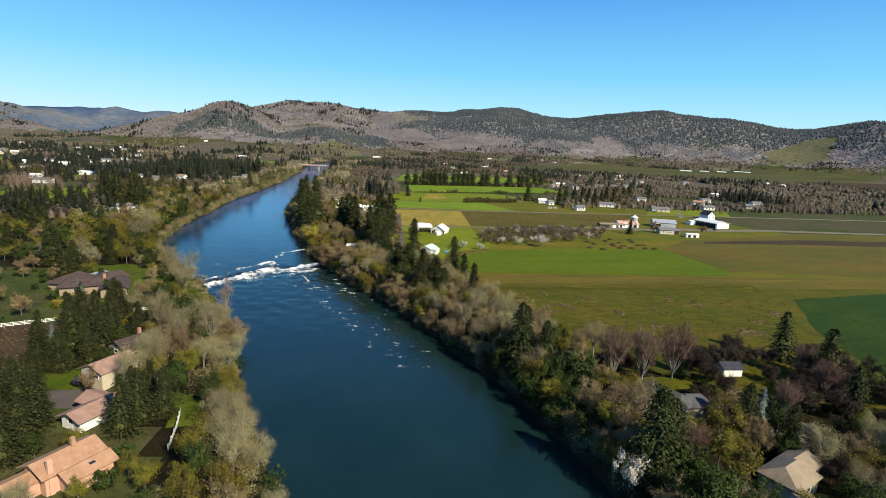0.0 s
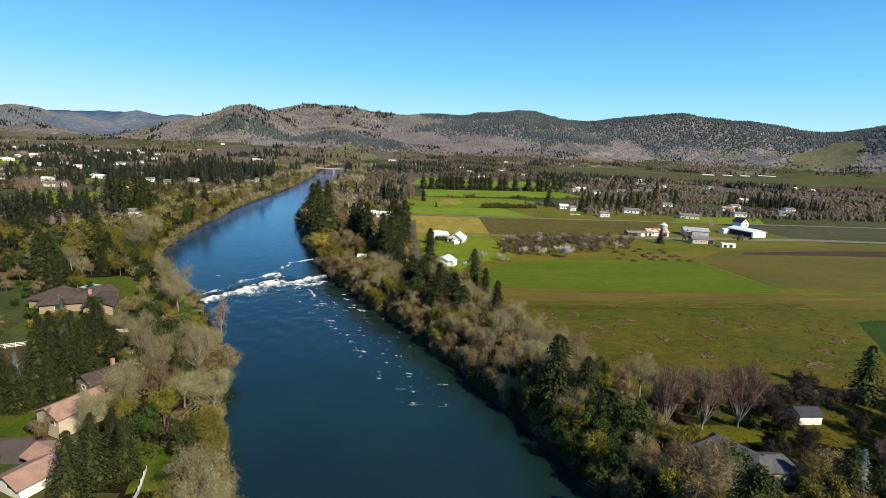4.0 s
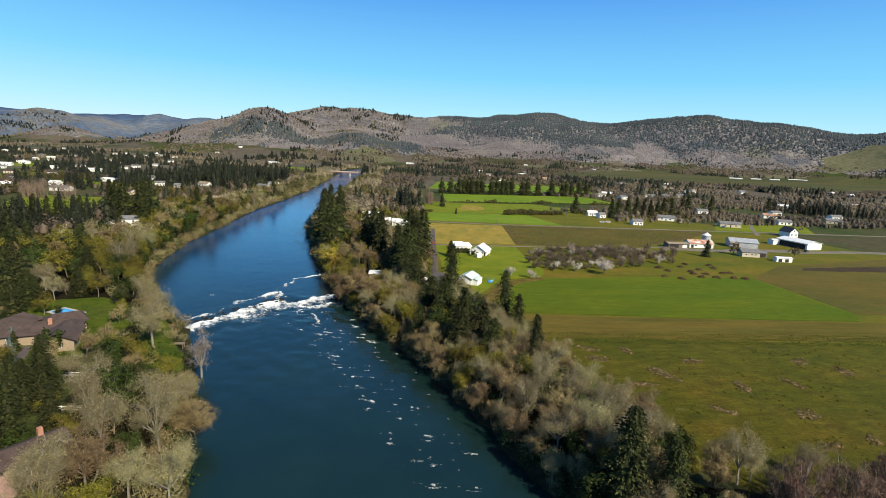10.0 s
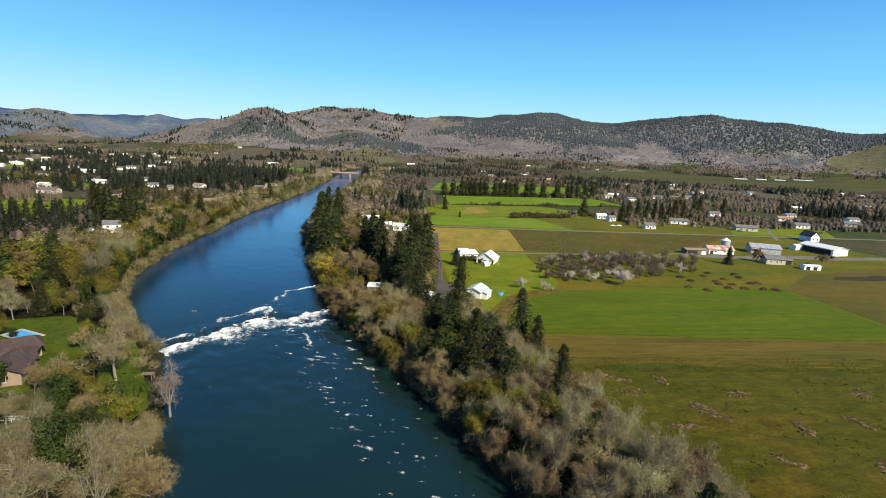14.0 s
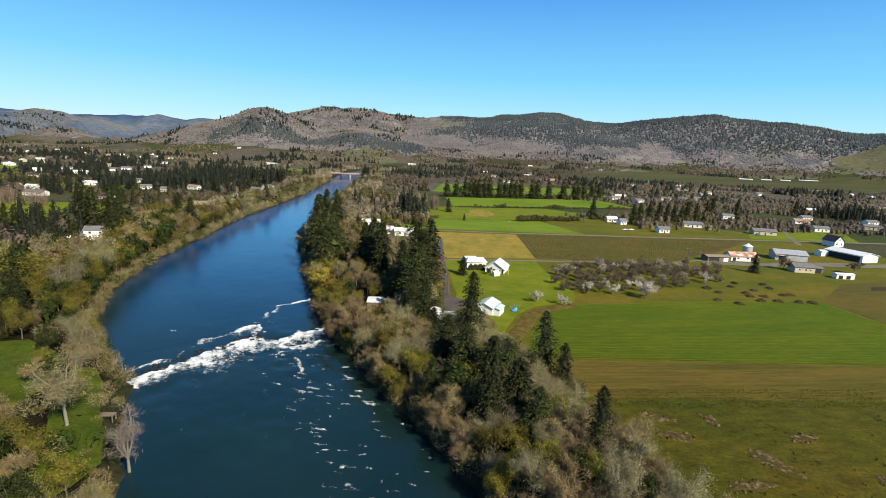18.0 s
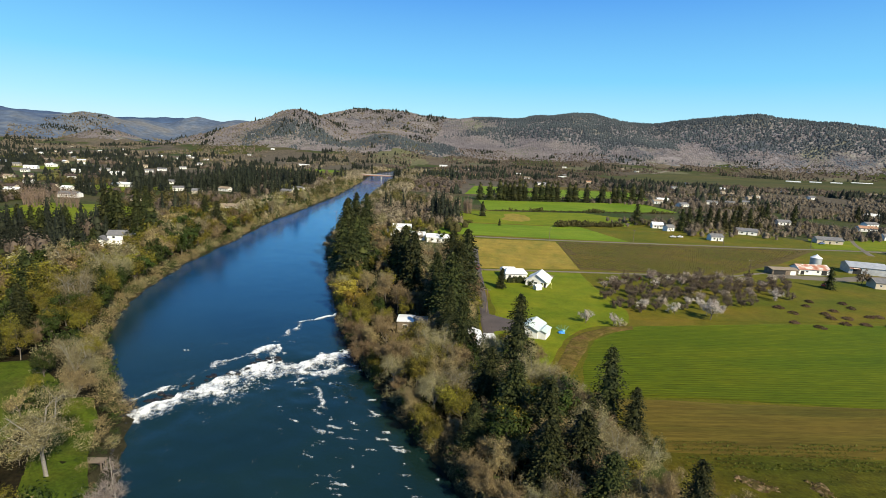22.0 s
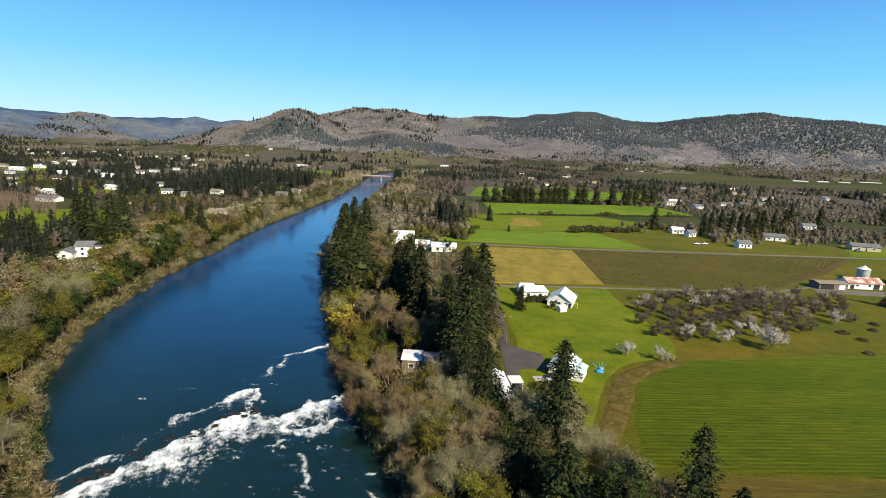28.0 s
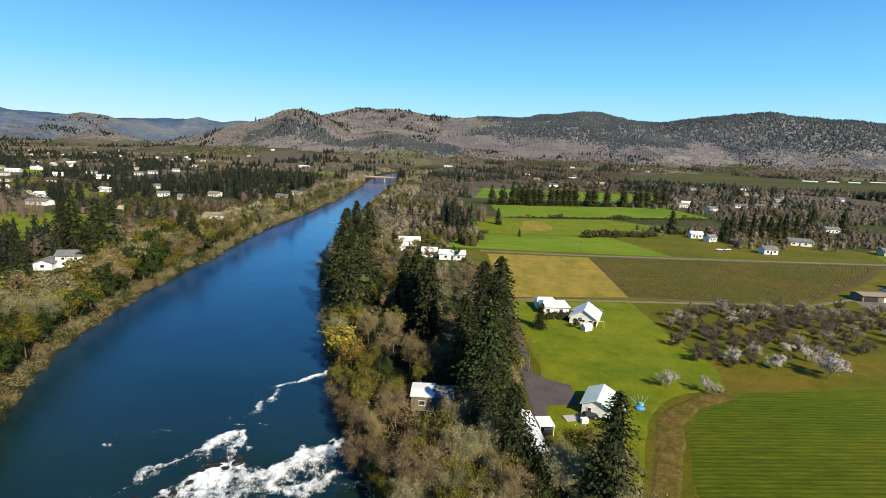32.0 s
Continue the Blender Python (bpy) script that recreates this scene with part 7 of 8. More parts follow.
wing(h, 8.5, 6.5, 3.2, 1.9, M_BEIGE, M_TANROOF, 0, 0, 0, 0.5, 2.4, windows=[("s", 0, 1, 1.6, 1.3)])
wing(h, 6, 5, 3.0, 1.3, M_BEIGE, M_TANROOF, 6, 1, 0, 0.5)
wing(h, 7, 2.6, 2.6, 0.4, M_WHITE, M_TANROOF, -4, -4.5, 60, 0.4)
# farm by the river
h = building("cottage", -27, 265.5, 3, "small cottage with half white, half dark roof", "cottage")
wing(h, 5, 6.5, 3.4, 0.25, M_WOOD, M_WHITEROOF, -1.8, 0, 0, 0.3, windows=[("s", 0, 1.2, 1.4, 1.2)])
wing(h, 4.5, 6.0, 3.2, 0.6, M_WOOD, M_GREYROOF, 3.0, 0, 0, 0.3, windows=[("s", 0.3, 1.0, 1.2, 1.3)])
bm = bmesh.new()
for k in range(6):
    box_in(bm, -5.2 - 0.45 * k, -1.0, 0.9, 0.4, 5.0, 0.08)
for k in range(4):
    box_in(bm, -7.6, -3.4 + 1.6 * k, 0.9, 0.1, 0.1, 2.0)
part("deck", bm, M_WOOD, h, "weathered wooden deck")
h = building("long_shed", -5.5, 252, 100, "long white shed with a white metal roof", "shed")
wing(h, 16, 5, 2.8, 0.9, M_WHITE, M_WHITEROOF, 0, 0, 0, 0.4, windows=[("w", 0.8, 1.2, 0.8, 0.8)], doors=[("w", -1.2, 0.9, 2.0, M_WHITE)])
h = building("carport", -1.2, 257.5, 100, "small white carport beside the shed", "carport")
part("roof", box(0, 0, 2.4, 4.2, 3.4, 0.12), M_WHITE, h)
for x, y in ((-1.9, -1.5), (1.9, -1.5), (1.9, 1.5), (-1.9, 1.5)):
    part("post", box(x, y, 1.2, 0.12, 0.12, 2.4), M_WHITE, h)
h = building("garage", 13, 269.5, 68, "white garage with a pale green metal roof", "garage")
wing(h, 9, 6.4, 2.8, 1.4, M_WHITE, M_GREENROOF, 0, 0, 0, 0.5, windows=[("w", 1.5, 1.2, 0.9, 0.9), ("s", 0, 1.2, 0.9, 0.9)], doors=[("n", 1, 5.5, 2.4, M_DARK), ("w", -1.2, 0.9, 2.0, M_WHITE)])
wing(h, 6, 3, 2.4, 0.5, M_WHITE, M_GREENROOF, -1.0, -4.3, 0, 0.3)
# white barn
h = building("barn", 22, 336, 72, "white barn with a steep white metal roof", "barn")
wing(h, 11, 9.5, 2.4, 3.0, M_WHITE, M_WHITEROOF, 0, 0, 0, 0.6, windows=[("w", -2.6, 1.1, 1.4, 0.9), ("w", 0.2, 1.1, 1.4, 0.9), ("w", 2.6, 1.1, 1.2, 0.9)], doors=[("w", -4.0, 0.9, 2.0, M_DARK)])
h = building("farmhouse", 11.5, 344, 8, "white farmhouse with a low white roof", "house")
wing(h, 10, 7, 3.0, 1.5, M_WHITE, M_WHITEROOF, 0, 0, 0, 0.5, 1.5, windows=[("s", -3, 1, 1.4, 1.2), ("s", 2, 1, 1.4, 1.2)])
wing(h, 7, 5, 3.0, 1.0, M_WHITE, M_WHITEROOF, -2, 5.5, 0, 0.4, 1.0)
# farmstead across the fields
h = building("rusty_barn", 178, 398, 4, "long barn with rusty red and white roof", "barn")
wing(h, 17, 8, 3.0, 2.0, M_WHITE, M_RUST, 0, 0, 0, 0.5, windows=[("s", -4, 1.3, 1.4, 1), ("s", 2, 1.3, 1.4, 1)], doors=[("s", 5.5, 3, 2.4, M_DARK), ("s", -6.5, 2.0, 2.2, M_DARK)])
h = building("open_shed", 160, 393, 6, "open shed with a pale flat roof", "shed")
wing(h, 14, 7, 2.8, 0.6, M_WOOD, M_TANROOF, 0, 0, 0, 0.6, doors=[("s", -3, 6.5, 2.3, M_DARK), ("s", 4.5, 3.0, 2.3, M_WHITE)])
h = building("grain_silo", 192, 416, 0, "round metal grain silo with a conical roof", "silo")
part("bin", cyl(2.9, 2.9, -0.3, 6.0, 28), M_GALV, h)
part("roof", cyl(3.15, 0.4, 6.0, 7.7, 28), M_WHITEROOF, h)
part("cap", cyl(0.5, 0.35, 7.7, 8.1, 12), M_GALV, h)
for k in range(6):
    part("hoop", cyl(2.95, 2.95, 0.5 + k * 1.0, 0.58 + k * 1.0, 28), M_GALV, h)
h = building("machine_shed", 214, 409, -14, "machine shed with a grey metal roof rusting at one end", "shed")
wing(h, 18, 12, 4.0, 2.0, M_GALV, M_GALV, 0, 0, 0, 0.5, doors=[("s", -5, 4, 3.2, M_DARK)])
part("rust_patch", box(-6.5, -3.0, 5.4, 5.0, 5.5, 0.06), M_RUST, h, "rusted roof sheets").matrix_local = pose(0, 0, -0.3, 18.4, 0, 0)
h = building("yellow_shed", 198, 372, -3, "cream shed with a grey lean-to roof", "shed")
wing(h, 11, 7, 3.2, 1.5, M_BEIGE, M_GREYROOF, 0, 0, 0, 0.5, windows=[("s", -3, 1.2, 1.2, 1), ("s", 0.5, 1.2, 1.2, 1), ("s", 3, 1.2, 1.0, 1)])
wing(h, 6, 5, 2.6, 0.6, M_WOOD, M_GREYROOF, 8.2, 1, 0, 0.4, doors=[("s", 0, 4, 2.2, M_DARK)])
# the barn's open side is a dark panel standing for the shade inside
h = building("white_barn", 263, 421, 108, "large white barn with a low white roof and dark open side", "barn")
wing(h, 24, 14, 4.4, 1.6, M_WHITE, M_WHITEROOF, 0, 0, 0, 0.6, doors=[("n", 0, 21, 3.7, M_DARK)])
wing(h, 9, 5, 3.2, 0.6, M_WHITE, M_WHITEROOF, 12, 9, 90, 0.4)
h = building("white_house", 291, 476, 100, "tall white gabled house with a dark roof", "house")
wing(h, 11, 8, 4.2, 3.6, M_WHITE, M_NAVYROOF, 0, 0, 0, 0.5, windows=[("w", -2, 1.2, 1.2, 1.5), ("w", 2, 1.2, 1.2, 1.5), ("w", 0, 4.6, 1.0, 1.2)])
h = building("trailer_shed", 212, 359, -2, "small white shed beside the field", "shed")
wing(h, 9.5, 4, 2.5, 0.4, M_WHITE, M_WHITEROOF, 0, 0, 0, 0.2, doors=[("s", 1.5, 2.2, 1.9, M_DARK), ("s", -2.5, 2.2, 1.9, M_DARK)])
# bridge
h = building("bridge", -212, 1085, 0, "low road bridge on a pale pier", "bridge", z=2.0)
part("deck", box(0, 0, 0, 120, 9, 1.6, 0.1), M_BRICK, h)
part("parapet", box(0, -4.4, 1.2, 120, 0.25, 0.9), M_CONC, h), part("parapet", box(0, 4.4, 1.2, 120, 0.25, 0.9), M_CONC, h)
for x in (-28, 10, 40):
    part("pier", box(x, 0, -5.5, 2.4, 7, 9.5, 0.2), M_CONC, h)

# houses of the valley, each with its own walls and roof
for x, y, a, L, W, wm, rm in FAR_HOUSES:
    tone = {M_WHITE: "white", M_BEIGE: "beige"}[wm]
    top = {M_WHITEROOF: "white", M_GREYROOF: "grey", M_TANROOF: "tan", M_TERRA: "reddish", M_BROWNROOF: "brown"}[rm]
    h = building("house", x, y, a, "%s valley house with a %s roof" % (tone, top), group="houses of the valley")
    wing(h, L, W, 3.2, 1.8, wm, rm, 0, 0, 0, 0.5, windows=[("s", -L / 4, 1, 1.5, 1.3), ("s", L / 4, 1, 1.5, 1.3)], doors=[("s", 0, 1.0, 2.1, M_DARK)])

# ---- vineyard rows, piles, mounds and tussocks ----
rowv, rowf, nrow = [], [], 0
vrng = np.random.default_rng(9)
rows_vine = []
for k in range(-12, 62):
    x0 = 48 + k * 3.7
    p, q = np.array([x0 + 36, 374.0]), np.array([x0, 452.0])
    top = 455 + (x0 - 46) * 0.135
    q = np.array([x0 - 4, top - 3])
    d = q - p
    for t in np.arange(0, 1, 0.016):
        c = p + d * t
        bound = 372.5 + max(0, c[0] - 47) * 0.03 if c[0] < 124 else 376 + (c[0] - 124) * 0.98
        if c[1] < bound + 2 or c[0] < 49 or c[1] > 452 + (c[0] - 46) * 0.135:
            continue
        rows_vine.append((c[0], c[1], vrng.uniform(0.6, 0.95)))
for k in range(18):
    for t in np.arange(0, 1, 0.035):
        x, y = -137 + k * 2.2 + t * 18, 108 + k * 0.2 + t * 34 - k * 0.4
        if (x + 108) ** 2 / 300 + (y - 126) ** 2 / 420 < 1:
            rows_vine.append((x, y, 0.75))
vines = [cloud(400 + i, 1.0, 0.5, 9, 0.4, 0.0) for i in range(3)]
M_VINE = leaf("vine_canes", [(0, (0.06, 0.042, 0.025)), (0.6, (0.12, 0.085, 0.045)), (1, (0.20, 0.15, 0.08))], 0.1)
gv, gf = [], []
for k in range(-12, 62):
    x0 = 49.85 + k * 3.7
    top = 452 + (x0 - 46) * 0.135
    run = []
    for t in np.arange(0, 1.001, 0.04):
        cx2, cy2 = x0 + 36 + (-40) * t, 374.0 + (top - 3 - 374.0) * t
        bound = 374.5 + max(0, cx2 - 47) * 0.03 if cx2 < 124 else 378 + (cx2 - 124) * 0.98
        if cy2 > bound and cx2 > 48:
            run.append((cx2, cy2))
    for (ax, ay), (bx, by) in zip(run, run[1:]):
        n0 = len(gv)
        w1 = 0.95 + 0.4 * float(field_noise(ax, ay, 9, 91))
        gv += [(ax - w1, ay, 0.17), (ax + w1, ay, 0.17), (bx + w1, by, 0.17), (bx - w1, by, 0.17)]
        gf.append((n0, n0 + 1, n0 + 2, n0 + 3))
tagged(new("grass_strips", mesh_of("grass_strips", gv, gf, M_GRASS)), "grass strips between the vine rows", "grass", kind="stuff")
scattered("vine_rows", vines, rows_vine, M_VINE, "rows of leafless pruned vines", "vines")

PILES = [(120, 321), (115, 301), (134, 326), (122, 314), (122, 297), (140, 334), (135, 315), (134, 310), (142, 321), (135, 303), (141, 311), (143, 304), (153, 327), (154, 334), (156, 316), (152, 304), (158, 304), (152, 315)]
L_PILE = leaf("cut_brush", [(0, (0.045, 0.025, 0.016)), (1, (0.13, 0.08, 0.05))], 0.05)


def brush_heap(seed, h, r, n=170):
    rng = np.random.default_rng(seed)
    a, k = rng.uniform(0, 6.283, n), rng.uniform(0, 1, n) ** 0.5
    c = np.stack([np.cos(a) * k * r, np.sin(a) * k * r, h * (1 - k ** 2) * rng.uniform(0.3, 1, n)], -1)
    o = outward(c, np.array([0, 0, -0.6]))
    return joined(strands(rng, c, 0.9, 0.07, o), leaf_tris(rng, c[: n // 2], np.full(n // 2, 0.4), out=o[: n // 2]))


heaps = [mesh_of("brushwood", *brush_heap(410 + i, 1.3, 2.0), L_PILE) for i in range(3)]
for i, (x, y) in enumerate(PILES):
    ob = new("brushwood", heaps[i % 3])
    ob.matrix_world = Matrix.LocRotScale((x, y, float(land(x, y)) + 0.25), Euler((0, 0, i * 1.3)), (rnd.uniform(0.7, 1.2), rnd.uniform(0.7, 1.1), rnd.uniform(0.7, 1.1)))
    tagged(ob, "dark heap of pruned orchard branches", "brushwood", "brush piles by the orchard")
# bare earth mounds of the pasture
MOUNDS = [(124, 156, 4.5), (110, 137, 4.0), (113, 194, 2.5), (149, 179, 3.0), (122, 188, 2.4), (38, 186, 2.6), (65, 180, 3.4), (48, 196, 2.4), (49, 188, 2.6), (78, 190, 2.4), (92, 160, 2.8), (84, 174, 2.4), (60, 196, 2.0), (100, 178, 2.4), (72, 160, 2.0), (135, 168, 2.5), (56, 172, 2.6), (88, 146, 2.2), (100, 150, 2.0), (130, 140, 3.0)]
M_MOUND = surface("bare_earth", [(0.35, (0.07, 0.045, 0.022)), (0.5, (0.06, 0.052, 0.016)), (0.65, (0.2, 0.135, 0.08))], 0.9, 4, 0.4, 0.95, 0.6, 0.2, spec=0.05)


def mound_mesh(seed, r):
    """A ragged scrape of bare soil with clods strewn over it."""
    rng = np.random.default_rng(seed)
    v, f, n, m = [(0, 0, 0.22)], [], 22, 4
    a0 = rng.uniform(0, 6.28, 3)
    for j in range(1, m + 1):
        for i in range(n):
            a = 6.2832 * i / n
            k = j / m * (1 + 0.3 * math.sin(2 * a + a0[0]) + 0.22 * math.sin(5 * a + a0[1]) + rng.uniform(-0.28, 0.28) * (j == m))
            v.append((math.cos(a) * k * r * 1.5, math.sin(a) * k * r * 0.75, 0.3 * (1 - (j / m) ** 1.3) * rng.uniform(0.1, 1.5) - (0.09 if j == m else 0.0)))
    f += [(0, 1 + i, 1 + (i + 1) % n) for i in range(n)]
    for j in range(1, m):
        for i in range(n):
            a, b2 = 1 + (j - 1) * n + i, 1 + (j - 1) * n + (i + 1) % n
            f += [(a, a + n, b2), (b2, a + n, b2 + n)]
    for _ in range(34):
        a, k, w = rng.uniform(0, 6.28), rng.uniform(0, 1.25) ** 0.6 * r, rng.uniform(0.16, 0.45)
        ox, oy, p = math.cos(a) * k * 1.5, math.sin(a) * k * 0.75, len(v)
        v += [(ox + w * math.cos(t) * rng.uniform(0.6, 1.3), oy + w * math.sin(t) * rng.uniform(0.6, 1.3), -0.05) for t in (0, 1.57, 3.14, 4.71)] + [(ox, oy, w * rng.uniform(0.8, 1.6))]
        f += [(p, p + 1, p + 4), (p + 1, p + 2, p + 4), (p + 2, p + 3, p + 4), (p + 3, p, p + 4)]
    return v, f


for i, (x, y, r) in enumerate(MOUNDS):
    v, f = mound_mesh(420 + i, r * 0.95)
    ob = new("earth_mound", mesh_of("earth_mound", v, f, M_MOUND))
    ob.matrix_world = pose(x, y, float(land(x, y)) + 0.15, 0, 0, i * 23)
    tagged(ob, "low ragged mound of bare brown earth", "earth mound", "earth mounds in the pasture")
# grass tussocks
tx, ty = spread(3000, 30, 200, 100, 205, lambda a, c: (a > 40 + (215 - c) * 0.12) & (field_noise(a, c, 14, 81, 3) > 0.46) & (field_noise(a, c, 4, 82, 2) > 0.45))
tuss = [cloud(430 + i, 0.1, 0.5, 5, 0.34, 0.0) for i in range(3)]
L_TUSS = leaf("tussock_grass", [(0, (0.05, 0.065, 0.005)), (0.6, (0.08, 0.085, 0.008)), (1, (0.14, 0.11, 0.02))], 0.5)
ob = scattered("tussocks", tuss, np.stack([tx, ty, nprng.uniform(0.5, 1.3, len(tx))], -1), L_TUSS, "tussocks of rough grass in the pasture", "grass")
ob.location.z = 0.12

# a band of young stalks in rows beside the stubble
sx, sy = [], []
for k in range(7):
    for t in np.arange(0, 1, 0.003):
        if field_noise(t * 130, k * 9.0, 6, 83, 2) > 0.34:
            sx.append(37 + 130 * t + nprng.normal(0, 0.15))
            sy.append(199.6 + 1.45 * k + 13.5 * t + nprng.normal(0, 0.2))
stalk = [cloud(434 + i, 0.45, 0.22, 4, 0.24, 0.0) for i in range(3)]
L_STALK = leaf("young_stalks", [(0, (0.06, 0.085, 0.008)), (0.6, (0.09, 0.115, 0.014)), (1, (0.15, 0.15, 0.03))], 0.4)
ob = scattered("young_stalks", stalk, np.stack([sx, sy, nprng.uniform(0.7, 1.3, len(sx))], -1), L_STALK, "rows of young green stalks beside the stubble", "crop")
ob.location.z = 0.12

# ---- poles and wires ----
M_POLE = surface("pole_wood", [(0.35, (0.10, 0.075, 0.055)), (0.65, (0.17, 0.13, 0.10))], 0.8, 8, 0.3, 0.9, 0.3, 0.02)


def utility_pole(x, y, h=9.3, turn=0.0, arm=True):
    ob = empty("utility_pole", pose(x, y, float(land(x, y)) + 0.1, 0, 0, turn), "weathered wooden utility pole with a crossarm", "utility pole", "utility poles")
    part("pole", cyl(0.16, 0.11, -0.4, h, 10), M_POLE, ob)
    if arm:
        part("crossarm", box(0, 0, h - 0.6, 2.2, 0.12, 0.14), M_POLE, ob)
        for dx in (-0.95, 0.0, 0.95):
            part("insulator", cyl(0.06, 0.04, h - 0.53, h - 0.3, 8, dx), M_WHITE, ob)
    return (x, y, float(land(x, y)) + h - 0.4)


POLES = [utility_pole(-2.2, 288), utility_pole(-5.5, 313), utility_pole(4, 247, 8.5), utility_pole(-9, 362), utility_pole(42, 459.5, 9), utility_pole(102, 470, 9), utility_pole(168, 480, 9), utility_pole(-89, 175, 8, 0, False), utility_pole(-112, 470, 16), utility_pole(140, 386, 8), utility_pole(232, 487, 9)]
wire_curve = bpy.data.curves.new("power_line", "CURVE")
wire_curve.dimensions, wire_curve.bevel_depth = "3D", 0.018
for a, b2 in ((2, 0), (0, 1), (1, 3), (4, 5), (5, 6), (6, 10)):
    pa, pb = Vector(POLES[a]), Vector(POLES[b2])
    sp = wire_curve.splines.new("POLY")
    sp.points.add(8)
    for i in range(9):
        t = i / 8
        q = pa.lerp(pb, t)
        sp.points[i].co = (q.x, q.y, q.z - 1.2 * 4 * t * (1 - t), 1)
wire_curve.materials.append(plain("wire_black", (0.03, 0.03, 0.03), 0.6))
tagged(new("power_line", wire_curve), "thin sagging power lines between poles", "power line")

# ---- fences ----
def rail_fence(pts, label, h=1.2, gap=2.4, mat=None, rails=3):
    mat = mat or M_WHITE
    x0, y0 = pts[0]
    base = empty("fence", pose(x0, y0, float(land(x0, y0)) + 0.15), label, "fence")
    for (ax, ay), (bx, by) in zip(pts, pts[1:]):
        L = math.hypot(bx - ax, by - ay)
        n = max(1, round(L / gap))
        ang = math.degrees(math.atan2(by - ay, bx - ax))
        for i in range(n):
            cx, cy = ax + (bx - ax) * i / n, ay + (by - ay) * i / n
            z = float(land(cx, cy)) - float(land(x0, y0))
            part("post", box(0, 0, h / 2, 0.14, 0.14, h + 0.3), mat, base).matrix_local = pose(cx - x0, cy - y0, z, 0, 0, ang)
        mx, my = (ax + bx) / 2, (ay + by) / 2
        za, zb = float(land(ax, ay)), float(land(bx, by))
        tilt = math.degrees(math.atan2(zb - za, L))
        for k in range(rails):
            part("rail", box(0, -0.09, h * (k + 0.8) / rails, L, 0.05, 0.16), mat, base).matrix_local = pose(mx - x0, my - y0, (za + zb) / 2 - float(land(x0, y0)), 0, -tilt, ang)


rail_fence([(-124, 138), (-116, 141.5), (-109, 145.5), (-101, 150)], "white painted rail fence by the vineyard")
rail_fence([(-93, 115), (-95, 108), (-98, 100)], "white painted rail fence by the garden")
rail_fence([(-98, 158), (-90, 159), (-82, 160.5)], "white painted rail fence across the lawn")
rail_fence([(-86, 142.5), (-80, 143.5), (-74, 144.5)], "white painted rail fence behind the houses")
rail_fence([(-40, 82), (-42, 90), (-44, 96)], "white garden fence by the river path", 1.1)
for i in range(12):
    x, y = -91 + i * 0.4 - i * 0.9, 112 + i * 3.0
    ob = new("stake", mesh_of("stake", *sticks(np.array([[0, 0, -0.2]]), np.array([[0.0, 0, 1.6]]), np.array([0.09]), np.array([0.07])), M_WOOD))
    ob.matrix_world = pose(x, y, float(land(x, y)) + 0.15)
    tagged(ob, "pale wooden vineyard end stake", "stake", "vineyard stakes")

# ---- yard things ----
def car(x, y, turn, paint, label):
    ob = empty("car", pose(x, y, float(land(x, y)) + 0.35, 0, 0, turn), label, "car", "parked cars")
    bm = box(0, 0, 0.62, 4.4, 1.8, 0.62)
    bmesh.ops.bevel(bm, geom=bm.edges[:], offset=0.14, segments=2, affect="EDGES")
    part("body", bm, paint, ob)
    bm = bmesh.new()
    vs = box_in(bm, -0.15, 0, 1.18, 2.4, 1.55, 0.55)
    for v in vs:
        if v.co.z > 1.2:
            v.co.x *= 0.72
            v.co.y *= 0.86
    part("cabin", bm, M_GLASS, ob, "dark windows")
    part("roof_panel", box(-0.12, 0, 1.46, 1.6, 1.3, 0.06, 0.02), paint, ob)
    for dx in (-1.35, 1.35):
        for dy in (-0.82, 0.82):
            w = part("wheel", cyl(0.33, 0.33, -0.11, 0.11, 14), M_DARK, ob)
            w.matrix_local = pose(dx, dy, 0.33, 90, 0, 0)
            part("rim", cyl(0.2, 0.2, -0.12, 0.12, 10), M_GALV, w)
    for dy in (-0.6, 0.6):
        part("headlight", box(2.18, dy, 0.72, 0.08, 0.35, 0.16), M_WHITE, ob)


P_BLACK, P_WHITE, P_RED, P_BLUE = plain("black_paint", (0.02, 0.02, 0.025), 0.25), plain("car_white", (0.75, 0.75, 0.75), 0.25), plain("car_red", (0.40, 0.03, 0.03), 0.3), plain("car_blue", (0.06, 0.12, 0.3), 0.3)
car(-0.8, 257.5, 95, P_BLACK, "black car parked by the white shed")
car(9.5, 264.5, 20, P_BLACK, "dark car parked beside the garage")
car(167, 366, 10, P_RED, "red car parked at the farm")
car(254, 399, 30, P_BLACK, "dark car parked before the big barn")
car(141, 503, 0, P_WHITE, "white car parked by the farm houses")
car(147, 505, 10, P_WHITE, "white car parked by the farm houses")
car(-72, 108, 60, P_BLACK, "dark car parked by the beige house")
car(372, 622, 20, P_WHITE, "white car parked near the valley houses")
car(255, 512, 10, P_BLUE, "blue car parked by the grey-roofed house")

# concrete slab and crates by the garage
ob = empty("slab", pose(6, 264, float(land(6, 264)) + 0.25, 0, 0, 15), "pale concrete slab beside the garage", "slab")
part("slab", box(0, 0, 0.06, 4.0, 2.6, 0.14, 0.02), M_CONC, ob)
ob = empty("crate", pose(8.3, 262.5, float(land(8.3, 262.5)) + 0.25, 0, 0, 15), "white storage crate beside the garage", "crate")
part("box", box(0, 0, 0.5, 1.6, 1.1, 1.0, 0.03), M_WHITE, ob)
part("lid", box(0, 0, 1.04, 1.7, 1.2, 0.08), M_WHITE, ob)
